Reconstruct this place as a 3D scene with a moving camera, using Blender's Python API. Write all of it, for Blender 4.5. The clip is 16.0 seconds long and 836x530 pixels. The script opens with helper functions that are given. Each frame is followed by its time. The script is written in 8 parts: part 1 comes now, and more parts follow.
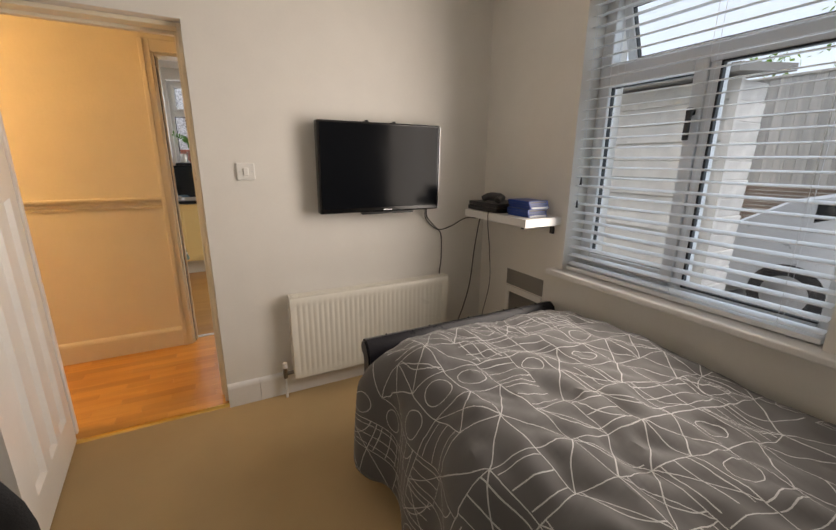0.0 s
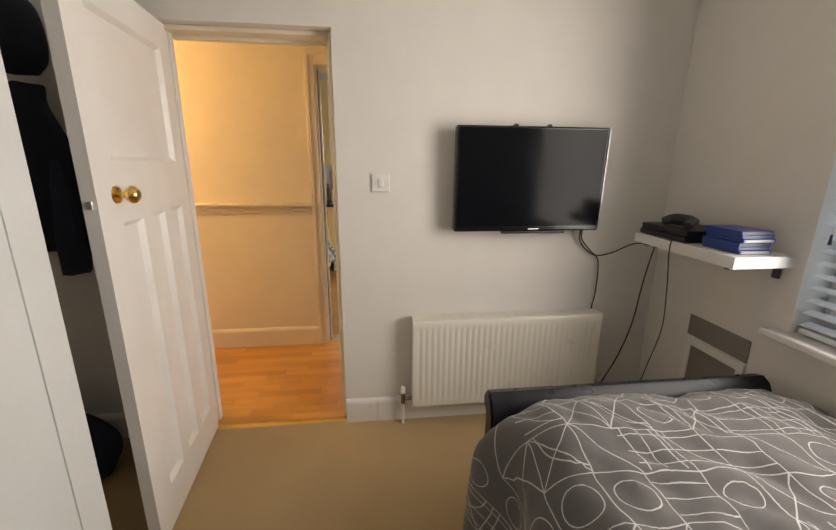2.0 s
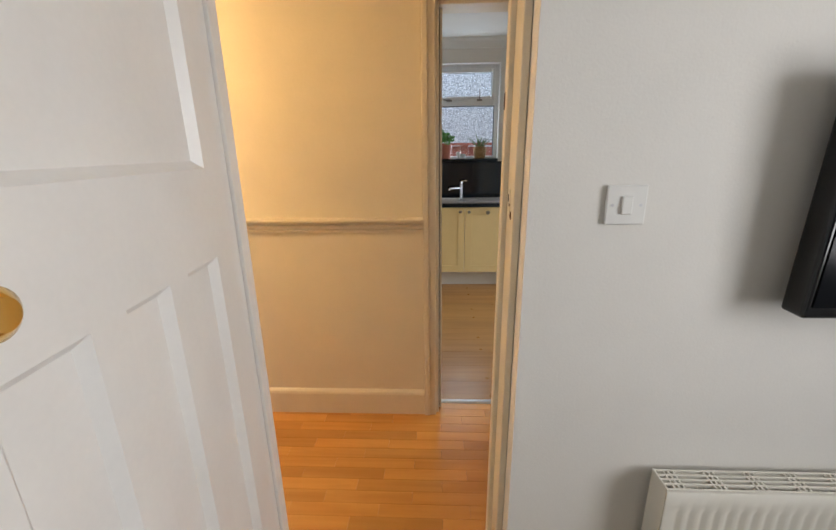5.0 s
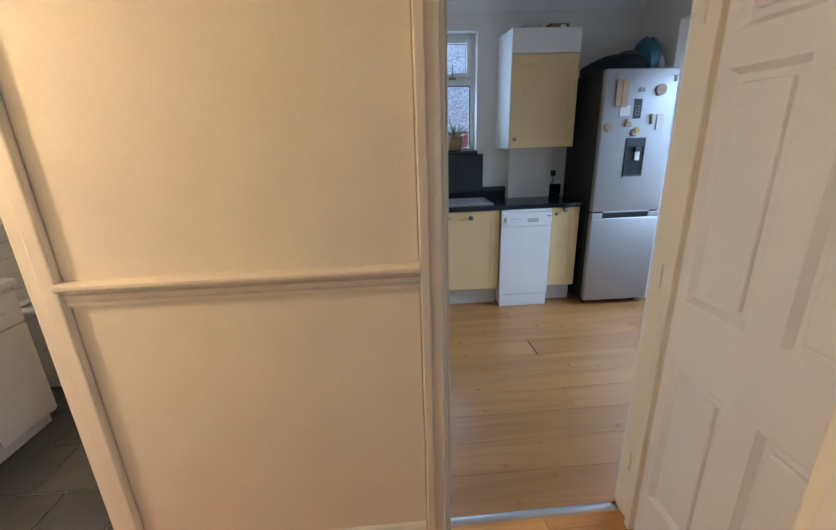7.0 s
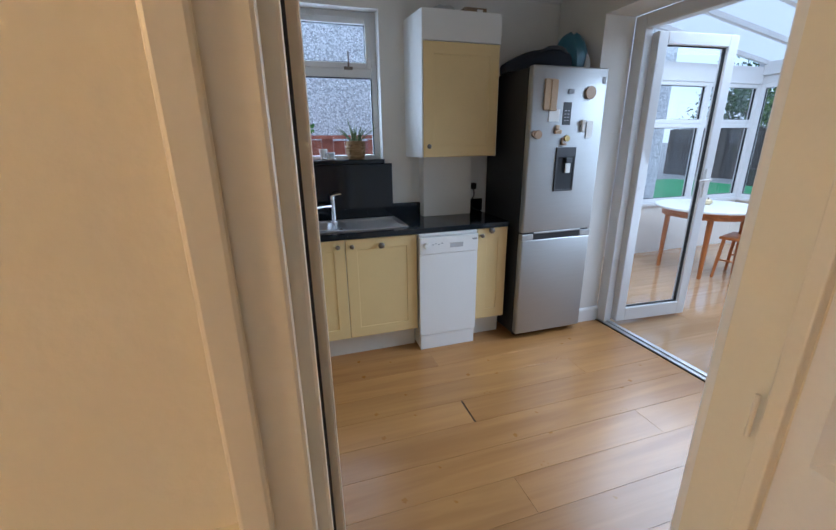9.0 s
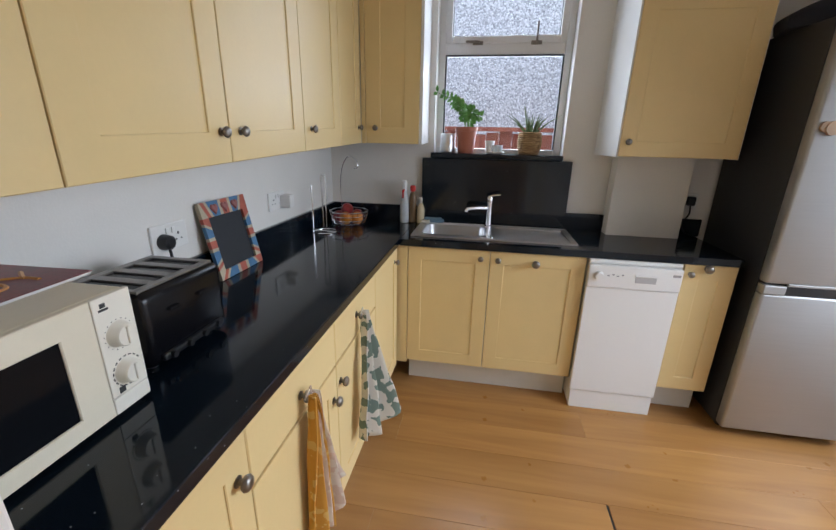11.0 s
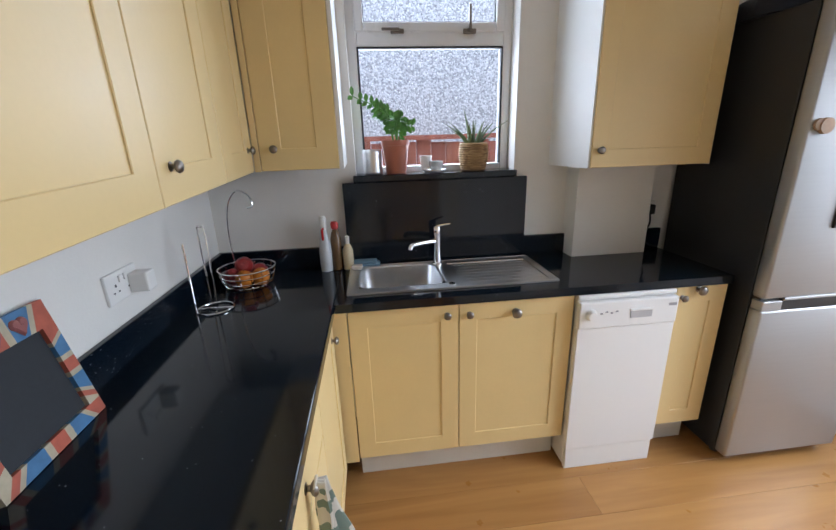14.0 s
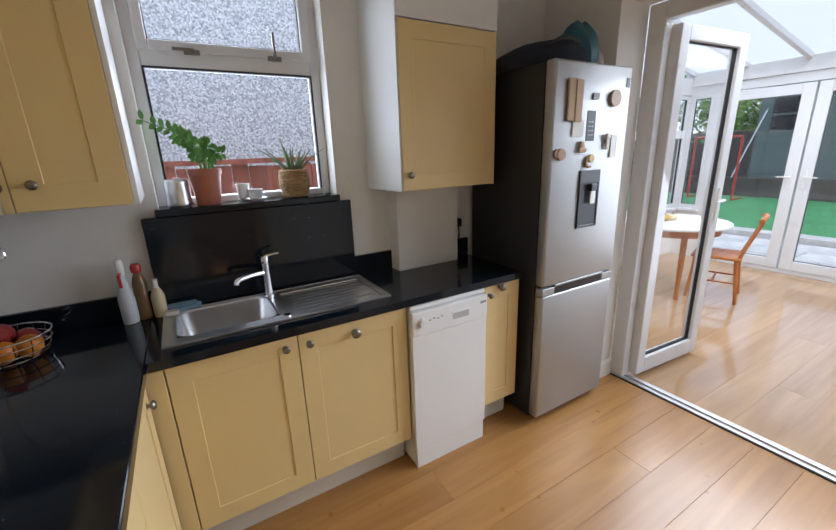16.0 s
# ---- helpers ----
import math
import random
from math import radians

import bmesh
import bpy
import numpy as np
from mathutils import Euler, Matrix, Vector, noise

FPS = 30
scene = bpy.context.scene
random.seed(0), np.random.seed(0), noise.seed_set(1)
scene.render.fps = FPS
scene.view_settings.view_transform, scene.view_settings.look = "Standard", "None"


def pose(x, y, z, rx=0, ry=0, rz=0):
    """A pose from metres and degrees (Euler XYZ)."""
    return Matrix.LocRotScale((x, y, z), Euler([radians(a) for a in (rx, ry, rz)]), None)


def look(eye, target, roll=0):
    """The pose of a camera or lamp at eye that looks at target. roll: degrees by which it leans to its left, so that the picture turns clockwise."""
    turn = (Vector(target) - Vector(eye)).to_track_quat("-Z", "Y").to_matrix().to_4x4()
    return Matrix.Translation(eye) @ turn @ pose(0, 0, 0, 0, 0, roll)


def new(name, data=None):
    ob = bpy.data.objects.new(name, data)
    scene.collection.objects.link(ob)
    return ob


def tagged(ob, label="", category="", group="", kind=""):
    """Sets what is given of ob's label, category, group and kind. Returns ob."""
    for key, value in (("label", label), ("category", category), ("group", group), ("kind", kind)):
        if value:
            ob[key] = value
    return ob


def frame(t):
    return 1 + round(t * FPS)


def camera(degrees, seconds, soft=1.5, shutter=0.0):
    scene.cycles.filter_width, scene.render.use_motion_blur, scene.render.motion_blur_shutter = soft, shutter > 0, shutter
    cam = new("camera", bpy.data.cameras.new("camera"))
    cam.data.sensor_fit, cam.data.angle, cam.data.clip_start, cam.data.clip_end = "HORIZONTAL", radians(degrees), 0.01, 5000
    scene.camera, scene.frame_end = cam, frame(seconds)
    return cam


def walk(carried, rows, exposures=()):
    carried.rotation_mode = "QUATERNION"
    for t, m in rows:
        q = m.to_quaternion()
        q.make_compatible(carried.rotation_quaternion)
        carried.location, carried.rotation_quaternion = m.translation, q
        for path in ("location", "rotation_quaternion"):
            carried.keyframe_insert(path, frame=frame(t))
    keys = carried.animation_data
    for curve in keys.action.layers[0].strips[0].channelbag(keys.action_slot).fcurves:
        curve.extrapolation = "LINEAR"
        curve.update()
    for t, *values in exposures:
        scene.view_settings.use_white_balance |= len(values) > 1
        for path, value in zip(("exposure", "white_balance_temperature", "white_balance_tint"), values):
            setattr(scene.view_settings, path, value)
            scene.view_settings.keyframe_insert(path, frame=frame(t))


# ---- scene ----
cam = camera(93.6, 16.0)
PATH = [
    (0, (0.031, -2.255, 1.375), (0.932, -0.544, 0.865), 0.5),
    (0.5, (0.067, -2.227, 1.379), (0.823, -0.448, 0.865), 0.9),
    (1, (0.112, -2.166, 1.385), (0.703, -0.323, 0.883), 1.2),
    (1.5, (0.148, -2.053, 1.397), (0.577, -0.165, 0.898), 1.2),
    (2, (0.154, -1.958, 1.41), (0.391, -0.036, 0.909), 0.5),
    (2.5, (0.158, -1.786, 1.407), (0.203, 0.148, 0.901), -0.2),
    (3, (0.156, -1.613, 1.42), (0.043, 0.314, 0.897), -0.7),
    (3.5, (0.106, -1.463, 1.411), (-0.067, 0.459, 0.886), -0.7),
    (4, (-0.014, -1.266, 1.428), (-0.177, 0.662, 0.921), -0.9),
    (4.2, (-0.058, -1.202, 1.436), (-0.205, 0.724, 0.917), -1.1),
    (6.3, (-0.337, -0.313, 1.443), (-0.327, 1.598, 0.854), -0.8),
    (6.5, (-0.343, -0.241, 1.445), (-0.306, 1.668, 0.851), -1.2),
    (7, (-0.343, -0.025, 1.453), (-0.214, 1.874, 0.839), -1.9),
    (7.5, (-0.337, 0.122, 1.458), (-0.032, 2.0, 0.841), -1.9),
    (8, (-0.326, 0.346, 1.454), (0.241, 2.164, 0.843), -1.4),
    (8.2, (-0.32, 0.436, 1.464), (0.335, 2.224, 0.851), -1.3),
    (10.3, (0.036, 1.029, 1.42), (0.117, 2.936, 0.823), 1.0),
    (10.5, (0.039, 1.073, 1.415), (0.005, 2.979, 0.811), 1.1),
    (11, (0.039, 1.16, 1.413), (-0.268, 3.039, 0.798), 1.3),
    (11.5, (0.042, 1.327, 1.419), (-0.516, 3.148, 0.809), 1.1),
    (12, (0.049, 1.444, 1.44), (-0.61, 3.231, 0.829), 1.2),
    (12.5, (-0.012, 1.562, 1.439), (-0.581, 3.379, 0.827), 0.8),
    (13, (-0.126, 1.69, 1.456), (-0.461, 3.561, 0.834), -0.2),
    (13.5, (-0.193, 1.751, 1.468), (-0.252, 3.648, 0.839), -1.2),
    (14, (-0.221, 1.767, 1.478), (-0.009, 3.662, 0.874), -1.8),
    (14.5, (-0.227, 1.757, 1.484), (0.212, 3.625, 0.92), -2.1),
    (15, (-0.213, 1.745, 1.49), (0.418, 3.565, 0.95), -2.2),
    (15.5, (-0.205, 1.743, 1.509), (0.604, 3.489, 0.965), -2.2),
    (16, (-0.196, 1.736, 1.521), (0.777, 3.394, 0.967), -2.0),
]
walk(cam, [(t, look(eye, target, roll)) for t, eye, target, roll in PATH],
     exposures=[(0.0, 0.52, 7500, 16), (1.5, 0.53, 7500, 15), (3.0, 0.86, 6500, 13), (4.2, 0.66, 6300, 11), (6.3, 0.55, 6100, 10), (7.0, 0.5, 4950, 10),
                (8.2, 0.45, 4850, 10), (10.3, 0.72, 6350, 15), (11.3, 0.92, 6250, 16), (12.5, 1.12, 5950, 15), (14.5, 1.08, 6250, 16), (16.0, 0.75, 6350, 16)])

# ---- world and large lights ----
world = bpy.data.worlds.new("sky")
scene.world = world
world.use_nodes = True
wn = world.node_tree.nodes
sky = wn.new("ShaderNodeTexSky")
sky.sky_type = "NISHITA"
sky.sun_disc = False
sky.sun_elevation = radians(52)
sky.sun_rotation = radians(215)
sky.air_density, sky.dust_density, sky.ozone_density = 1.0, 0.9, 1.0
wn["Background"].inputs["Strength"].default_value = 0.12
cloud = wn.new("ShaderNodeMixRGB")          # mostly even white cloud
cloud.inputs["Fac"].default_value = 0.65
cloud.inputs["Color2"].default_value = (6.2, 7.6, 9.4, 1)
world.node_tree.links.new(sky.outputs["Color"], cloud.inputs["Color1"])
world.node_tree.links.new(cloud.outputs["Color"], wn["Background"].inputs["Color"])


def lamp(name, kind, energy, color, m, **settings):
    data = bpy.data.lights.new(name, kind)
    data.energy, data.color = energy, color
    for key, value in settings.items():
        if key == "angle":
            data.angle = value
        if key == "size":
            data.shape, data.size, data.size_y = "RECTANGLE", value[0], value[1]
        if key == "radius":
            data.shadow_soft_size = value
        if key == "spread":
            data.spread = value
    ob = new(name, data)
    ob.matrix_basis = m
    return ob


lamp("sun", "SUN", 0.7, (0.93, 0.97, 1.0), look((0, 0, 0), (0.35, 0.5, -0.79)), angle=radians(40))
# daylight of the overcast sky, in the openings of the windows
lamp("bedroom_window_daylight", "AREA", 18.5, (0.98, 0.945, 0.905), look((1.72, -1.29, 1.48), (0.2, -1.27, 1.46)), size=(1.0, 1.25), spread=radians(155))
lamp("bedroom_window_sky", "AREA", 3.0, (0.55, 0.78, 1.0), look((2.03, -1.29, 1.5), (1.0, -1.29, 1.5)), size=(1.05, 1.36))
lamp("kitchen_window_daylight", "AREA", 6.5, (0.76, 0.89, 1.0), look((0.094, 3.84, 1.82), (0.094, 3.0, 1.80)), size=(0.66, 0.95))
lamp("conservatory_opening_daylight", "AREA", 12.5, (0.78, 0.9, 1.0), look((2.3, 2.3, 1.3), (0.9, 2.25, 0.55)), size=(1.4, 1.3), spread=radians(110))
lamp("conservatory_roof_daylight", "AREA", 38, (0.86, 0.95, 1.0), pose(3.8, 2.9, 2.32), size=(3.0, 2.9))
# warm ceiling lamp of the hall
lamp("hall_bulb", "POINT", 30, (1.0, 0.62, 0.26), pose(-2.0, 0.45, 2.05), radius=0.07)
# added warm fill for the bathroom, where no lamp is known
lamp("bathroom_fill", "POINT", 5, (1.0, 0.78, 0.5), pose(-2.1, 1.9, 2.2), radius=0.1)

# ---- building helpers ----
IDENTITY = Matrix.Identity(4)


def mesh_from(bm, name, smooth=False):
    me = bpy.data.meshes.new(name)
    bm.to_mesh(me)
    bm.free()
    if smooth:
        for p in me.polygons:
            p.use_smooth = True
        me.set_sharp_from_angle(angle=radians(35))
    return me


def part(name, bm, material, parent=None, label="", smooth=False):
    """One mesh under a thing or a part; coordinates are the room's."""
    me = mesh_from(bm, name, smooth)
    for m in (material if isinstance(material, (list, tuple)) else [material]):
        me.materials.append(m)
    ob = new(name, me)
    if parent:
        ob.parent = parent
        ob.matrix_parent_inverse = parent.matrix_basis.inverted() if parent.parent is None else IDENTITY
    if label:
        tagged(ob, label=label)
    return ob


def piece(name, me, m, parent):
    """A piece that shares mesh data, at the pose m in the room."""
    ob = new(name, me)
    ob.parent = parent
    ob.matrix_parent_inverse = parent.matrix_basis.inverted() if parent.parent is None else IDENTITY
    ob.matrix_basis = m
    return ob


def thing(name, x, y, z, label, category, group="", kind=""):
    ob = new(name)
    ob.empty_display_size = 0.1
    ob.matrix_basis = pose(x, y, z)
    return tagged(ob, label, category, group, kind)


def structure(name, bm, material, label, category, smooth=False):
    return tagged(part(name, bm, material, None, "", smooth), label, category, "", "structure")


def box(bm, x0, x1, y0, y1, z0, z1, bevel=0.0, seg=2, m=None, mat=0):
    if x1 < x0: x0, x1 = x1, x0
    if y1 < y0: y0, y1 = y1, y0
    if z1 < z0: z0, z1 = z1, z0
    t = bmesh.new()
    v = [t.verts.new(c) for c in ((x0, y0, z0), (x1, y0, z0), (x1, y1, z0), (x0, y1, z0),
                                  (x0, y0, z1), (x1, y0, z1), (x1, y1, z1), (x0, y1, z1))]
    for f in ((3, 2, 1, 0), (4, 5, 6, 7), (0, 1, 5, 4), (1, 2, 6, 5), (2, 3, 7, 6), (3, 0, 4, 7)):
        t.faces.new([v[i] for i in f])
    if bevel:
        bmesh.ops.bevel(t, geom=t.edges[:], offset=min(bevel, (x1 - x0) * .45, (y1 - y0) * .45, (z1 - z0) * .45), segments=seg, affect="EDGES", profile=0.5)
    return merge(bm, t, m, mat)


def merge(bm, t, m=None, mat=0):
    """Adds the bmesh t to bm, moved by m."""
    if m is not None:
        bmesh.ops.transform(t, matrix=m, verts=t.verts[:])
    me = bpy.data.meshes.new("merge")
    for f in t.faces:
        f.material_index = mat
    t.to_mesh(me)
    t.free()
    bm.from_mesh(me)
    bpy.data.meshes.remove(me)
    return bm


def boxes(*list_of_boxes, bevel=0.0):
    bm = bmesh.new()
    for b in list_of_boxes:
        box(bm, *b, bevel=bevel)
    return bm


def ring(outer, inner, lo, hi, place, bevel=0.0):
    """A flat frame as one piece: rectangles (a0, a1, b0, b1), from lo to hi in depth; place(a, b, d) gives the point."""
    t = bmesh.new()
    rows = []
    for a0, a1, b0, b1 in (outer, inner):
        for d in (lo, hi):
            rows.append([t.verts.new(place(a, b, d)) for a, b in ((a0, b0), (a1, b0), (a1, b1), (a0, b1))])
    for p, q in ((0, 1), (1, 3), (3, 2), (2, 0)):
        for k in range(4):
            n = (k + 1) % 4
            t.faces.new((rows[p][k], rows[p][n], rows[q][n], rows[q][k]))
    bmesh.ops.recalc_face_normals(t, faces=t.faces[:])
    if bevel:
        edges = [e for e in t.edges if len({v for v in e.verts} & set(rows[1] + rows[3])) == 2 and not (({v for v in e.verts} & set(rows[1])) and ({v for v in e.verts} & set(rows[3])))]
        bmesh.ops.bevel(t, geom=edges, offset=bevel, segments=1, affect="EDGES")
    return merge(bmesh.new(), t)


def one(x0, x1, y0, y1, z0, z1, bevel=0.0, seg=2, m=None):
    return box(bmesh.new(), x0, x1, y0, y1, z0, z1, bevel, seg, m)


def rod(bm, a, b, r, seg=12, r2=None, caps=True):
    """A round bar from a to b."""
    a, b = Vector(a), Vector(b)
    t = bmesh.new()
    bmesh.ops.create_cone(t, cap_ends=caps, segments=seg, radius1=r, radius2=r if r2 is None else r2, depth=(b - a).length)
    m = Matrix.Translation((a + b) / 2) @ (b - a).to_track_quat("Z", "Y").to_matrix().to_4x4()
    return merge(bm, t, m)


def lathe(bm, profile, m=None, seg=24):
    """Turns a profile of (radius, height) round the z axis."""
    t = bmesh.new()
    rings = []
    for r, z in profile:
        rings.append([t.verts.new((r * math.cos(k * math.tau / seg), r * math.sin(k * math.tau / seg), z)) for k in range(seg)] if r > 1e-5
                     else [t.verts.new((0, 0, z))])
    for p, q in zip(rings, rings[1:]):
        for k in range(seg):
            n = (k + 1) % seg
            if len(p) == 1 and len(q) == 1:
                continue
            if len(p) == 1:
                t.faces.new((p[0], q[n], q[k]))
            elif len(q) == 1:
                t.faces.new((p[k], p[n], q[0]))
            else:
                t.faces.new((p[k], p[n], q[n], q[k]))
    bmesh.ops.recalc_face_normals(t, faces=t.faces[:])
    return merge(bm, t, m)


def smooth_path(points, steps=8):
    """A Catmull-Rom line through the points."""
    p = [Vector(q) for q in points]
    p = [p[0] * 2 - p[1]] + p + [p[-1] * 2 - p[-2]]
    out = []
    for i in range(1, len(p) - 2):
        for s in range(steps):
            u = s / steps
            out.append(0.5 * (2 * p[i] + (p[i + 1] - p[i - 1]) * u + (2 * p[i - 1] - 5 * p[i] + 4 * p[i + 1] - p[i + 2]) * u * u
                              + (3 * p[i] - p[i - 1] - 3 * p[i + 1] + p[i + 2]) * u ** 3))
    return out + [p[-2]]


def tube(bm, points, r, seg=8, steps=8):
    """A round tube along a smooth line; r a radius or a function of the way along it."""
    line = smooth_path(points, steps) if steps else [Vector(q) for q in points]
    t = bmesh.new()
    rings, side = [], None
    for i, c in enumerate(line):
        d = (line[min(i + 1, len(line) - 1)] - line[max(i - 1, 0)]).normalized()
        if side is None:
            side = d.orthogonal().normalized()
        side = (side - d * side.dot(d)).normalized()
        up = d.cross(side)
        rr = r(i / (len(line) - 1)) if callable(r) else r
        rings.append([t.verts.new(c + (side * math.cos(k * math.tau / seg) + up * math.sin(k * math.tau / seg)) * rr) for k in range(seg)])
    for p, q in zip(rings, rings[1:]):
        for k in range(seg):
            t.faces.new((p[k], p[(k + 1) % seg], q[(k + 1) % seg], q[k]))
    t.faces.new(rings[0][::-1])
    t.faces.new(rings[-1])
    return merge(bm, t)


def extrude_profile(bm, profile, a, b, up=(0, 0, 1), out=(0, -1, 0)):
    """A moulding: profile of (out, up) swept from a to b."""
    a, b, up, out = Vector(a), Vector(b), Vector(up), Vector(out)
    t = bmesh.new()
    r1 = [t.verts.new(a + out * o + up * u) for o, u in profile]
    r2 = [t.verts.new(b + out * o + up * u) for o, u in profile]
    n = len(profile)
    for k in range(n):
        t.faces.new((r1[k], r1[(k + 1) % n], r2[(k + 1) % n], r2[k]))
    t.faces.new(r1[::-1])
    t.faces.new(r2)
    bmesh.ops.recalc_face_normals(t, faces=t.faces[:])
    return merge(bm, t)


# ---- materials ----
def material(name, color, rough=0.5, metal=0.0, var=0.06, scale=6.0, fine=90.0, bump=0.0, bump_scale=120.0, spec=0.5, coat=0.0, vary=0.0, stretch=(1, 1, 1)):
    """A painted or plain surface: base colour with a coarse and a fine variation, uneven gloss and a fine relief."""
    m = bpy.data.materials.new(name)
    m.use_nodes = True
    n, l = m.node_tree.nodes, m.node_tree.links
    bsdf = n["Principled BSDF"]
    bsdf.inputs["Metallic"].default_value = metal
    bsdf.inputs["Specular IOR Level"].default_value = spec
    bsdf.inputs["Coat Weight"].default_value = coat
    coord = n.new("ShaderNodeTexCoord")
    mapping = n.new("ShaderNodeMapping")
    mapping.inputs["Scale"].default_value = stretch
    l.new(coord.outputs["Object"], mapping.inputs["Vector"])
    coarse, grain = n.new("ShaderNodeTexNoise"), n.new("ShaderNodeTexNoise")
    coarse.inputs["Scale"].default_value, grain.inputs["Scale"].default_value = scale, fine
    coarse.inputs["Detail"].default_value, grain.inputs["Detail"].default_value = 4, 3
    l.new(mapping.outputs["Vector"], coarse.inputs["Vector"])
    l.new(mapping.outputs["Vector"], grain.inputs["Vector"])
    mix = n.new("ShaderNodeMath")
    mix.operation = "MULTIPLY_ADD"
    mix.inputs[1].default_value = 0.4
    l.new(grain.outputs["Fac"], mix.inputs[0])
    l.new(coarse.outputs["Fac"], mix.inputs[2])
    ramp = n.new("ShaderNodeMapRange")
    ramp.inputs["From Min"].default_value, ramp.inputs["From Max"].default_value = 0.4, 1.0
    ramp.inputs["To Min"].default_value, ramp.inputs["To Max"].default_value = 1 - var, 1 + var
    l.new(mix.outputs[0], ramp.inputs["Value"])
    value = ramp.outputs["Result"]
    if vary:
        info = n.new("ShaderNodeObjectInfo")
        own = n.new("ShaderNodeMapRange")
        own.inputs["To Min"].default_value, own.inputs["To Max"].default_value = 1 - vary, 1 + vary
        l.new(info.outputs["Random"], own.inputs["Value"])
        both = n.new("ShaderNodeMath")
        both.operation = "MULTIPLY"
        l.new(value, both.inputs[0])
        l.new(own.outputs["Result"], both.inputs[1])
        value = both.outputs[0]
    tint = n.new("ShaderNodeVectorMath")
    tint.operation = "SCALE"
    tint.inputs[0].default_value = color
    l.new(value, tint.inputs["Scale"])
    l.new(tint.outputs["Vector"], bsdf.inputs["Base Color"])
    gloss = n.new("ShaderNodeMapRange")
    gloss.inputs["To Min"].default_value, gloss.inputs["To Max"].default_value = max(rough - 0.08, 0.02), min(rough + 0.08, 1)
    l.new(coarse.outputs["Fac"], gloss.inputs["Value"])
    l.new(gloss.outputs["Result"], bsdf.inputs["Roughness"])
    if bump:
        relief, b = n.new("ShaderNodeTexNoise"), n.new("ShaderNodeBump")
        relief.inputs["Scale"].default_value = bump_scale
        relief.inputs["Detail"].default_value = 4
        b.inputs["Strength"].default_value, b.inputs["Distance"].default_value = bump, 0.004
        l.new(mapping.outputs["Vector"], relief.inputs["Vector"])
        l.new(relief.outputs["Fac"], b.inputs["Height"])
        l.new(b.outputs["Normal"], bsdf.inputs["Normal"])
    return m


def srgb(r, g, b):
    return tuple((c / 255 / 12.92) if c < 10 else ((c / 255 + 0.055) / 1.055) ** 2.4 for c in (r, g, b))


def glass(name, color=(1, 1, 1), rough=0.0):
    m = bpy.data.materials.new(name)
    m.use_nodes = True
    n, l = m.node_tree.nodes, m.node_tree.links
    out = n["Material Output"]
    clear, gloss, mix, face = (n.new("ShaderNodeBsdfTransparent"), n.new("ShaderNodeBsdfGlossy"), n.new("ShaderNodeMixShader"), n.new("ShaderNodeLayerWeight"))
    steep, both = n.new("ShaderNodeMath"), n.new("ShaderNodeMath")
    clear.inputs["Color"].default_value = (*color, 1)
    gloss.inputs["Roughness"].default_value = rough + 0.01
    face.inputs["Blend"].default_value = 0.5
    steep.operation, both.operation = "POWER", "MULTIPLY_ADD"
    steep.inputs[1].default_value, both.inputs[1].default_value, both.inputs[2].default_value = 5.0, 0.9, 0.035
    l.new(face.outputs["Facing"], steep.inputs[0])
    l.new(steep.outputs[0], both.inputs[0])
    l.new(both.outputs[0], mix.inputs["Fac"])
    l.new(clear.outputs["BSDF"], mix.inputs[1])
    l.new(gloss.outputs["BSDF"], mix.inputs[2])
    l.new(mix.outputs["Shader"], out.inputs["Surface"])
    return m


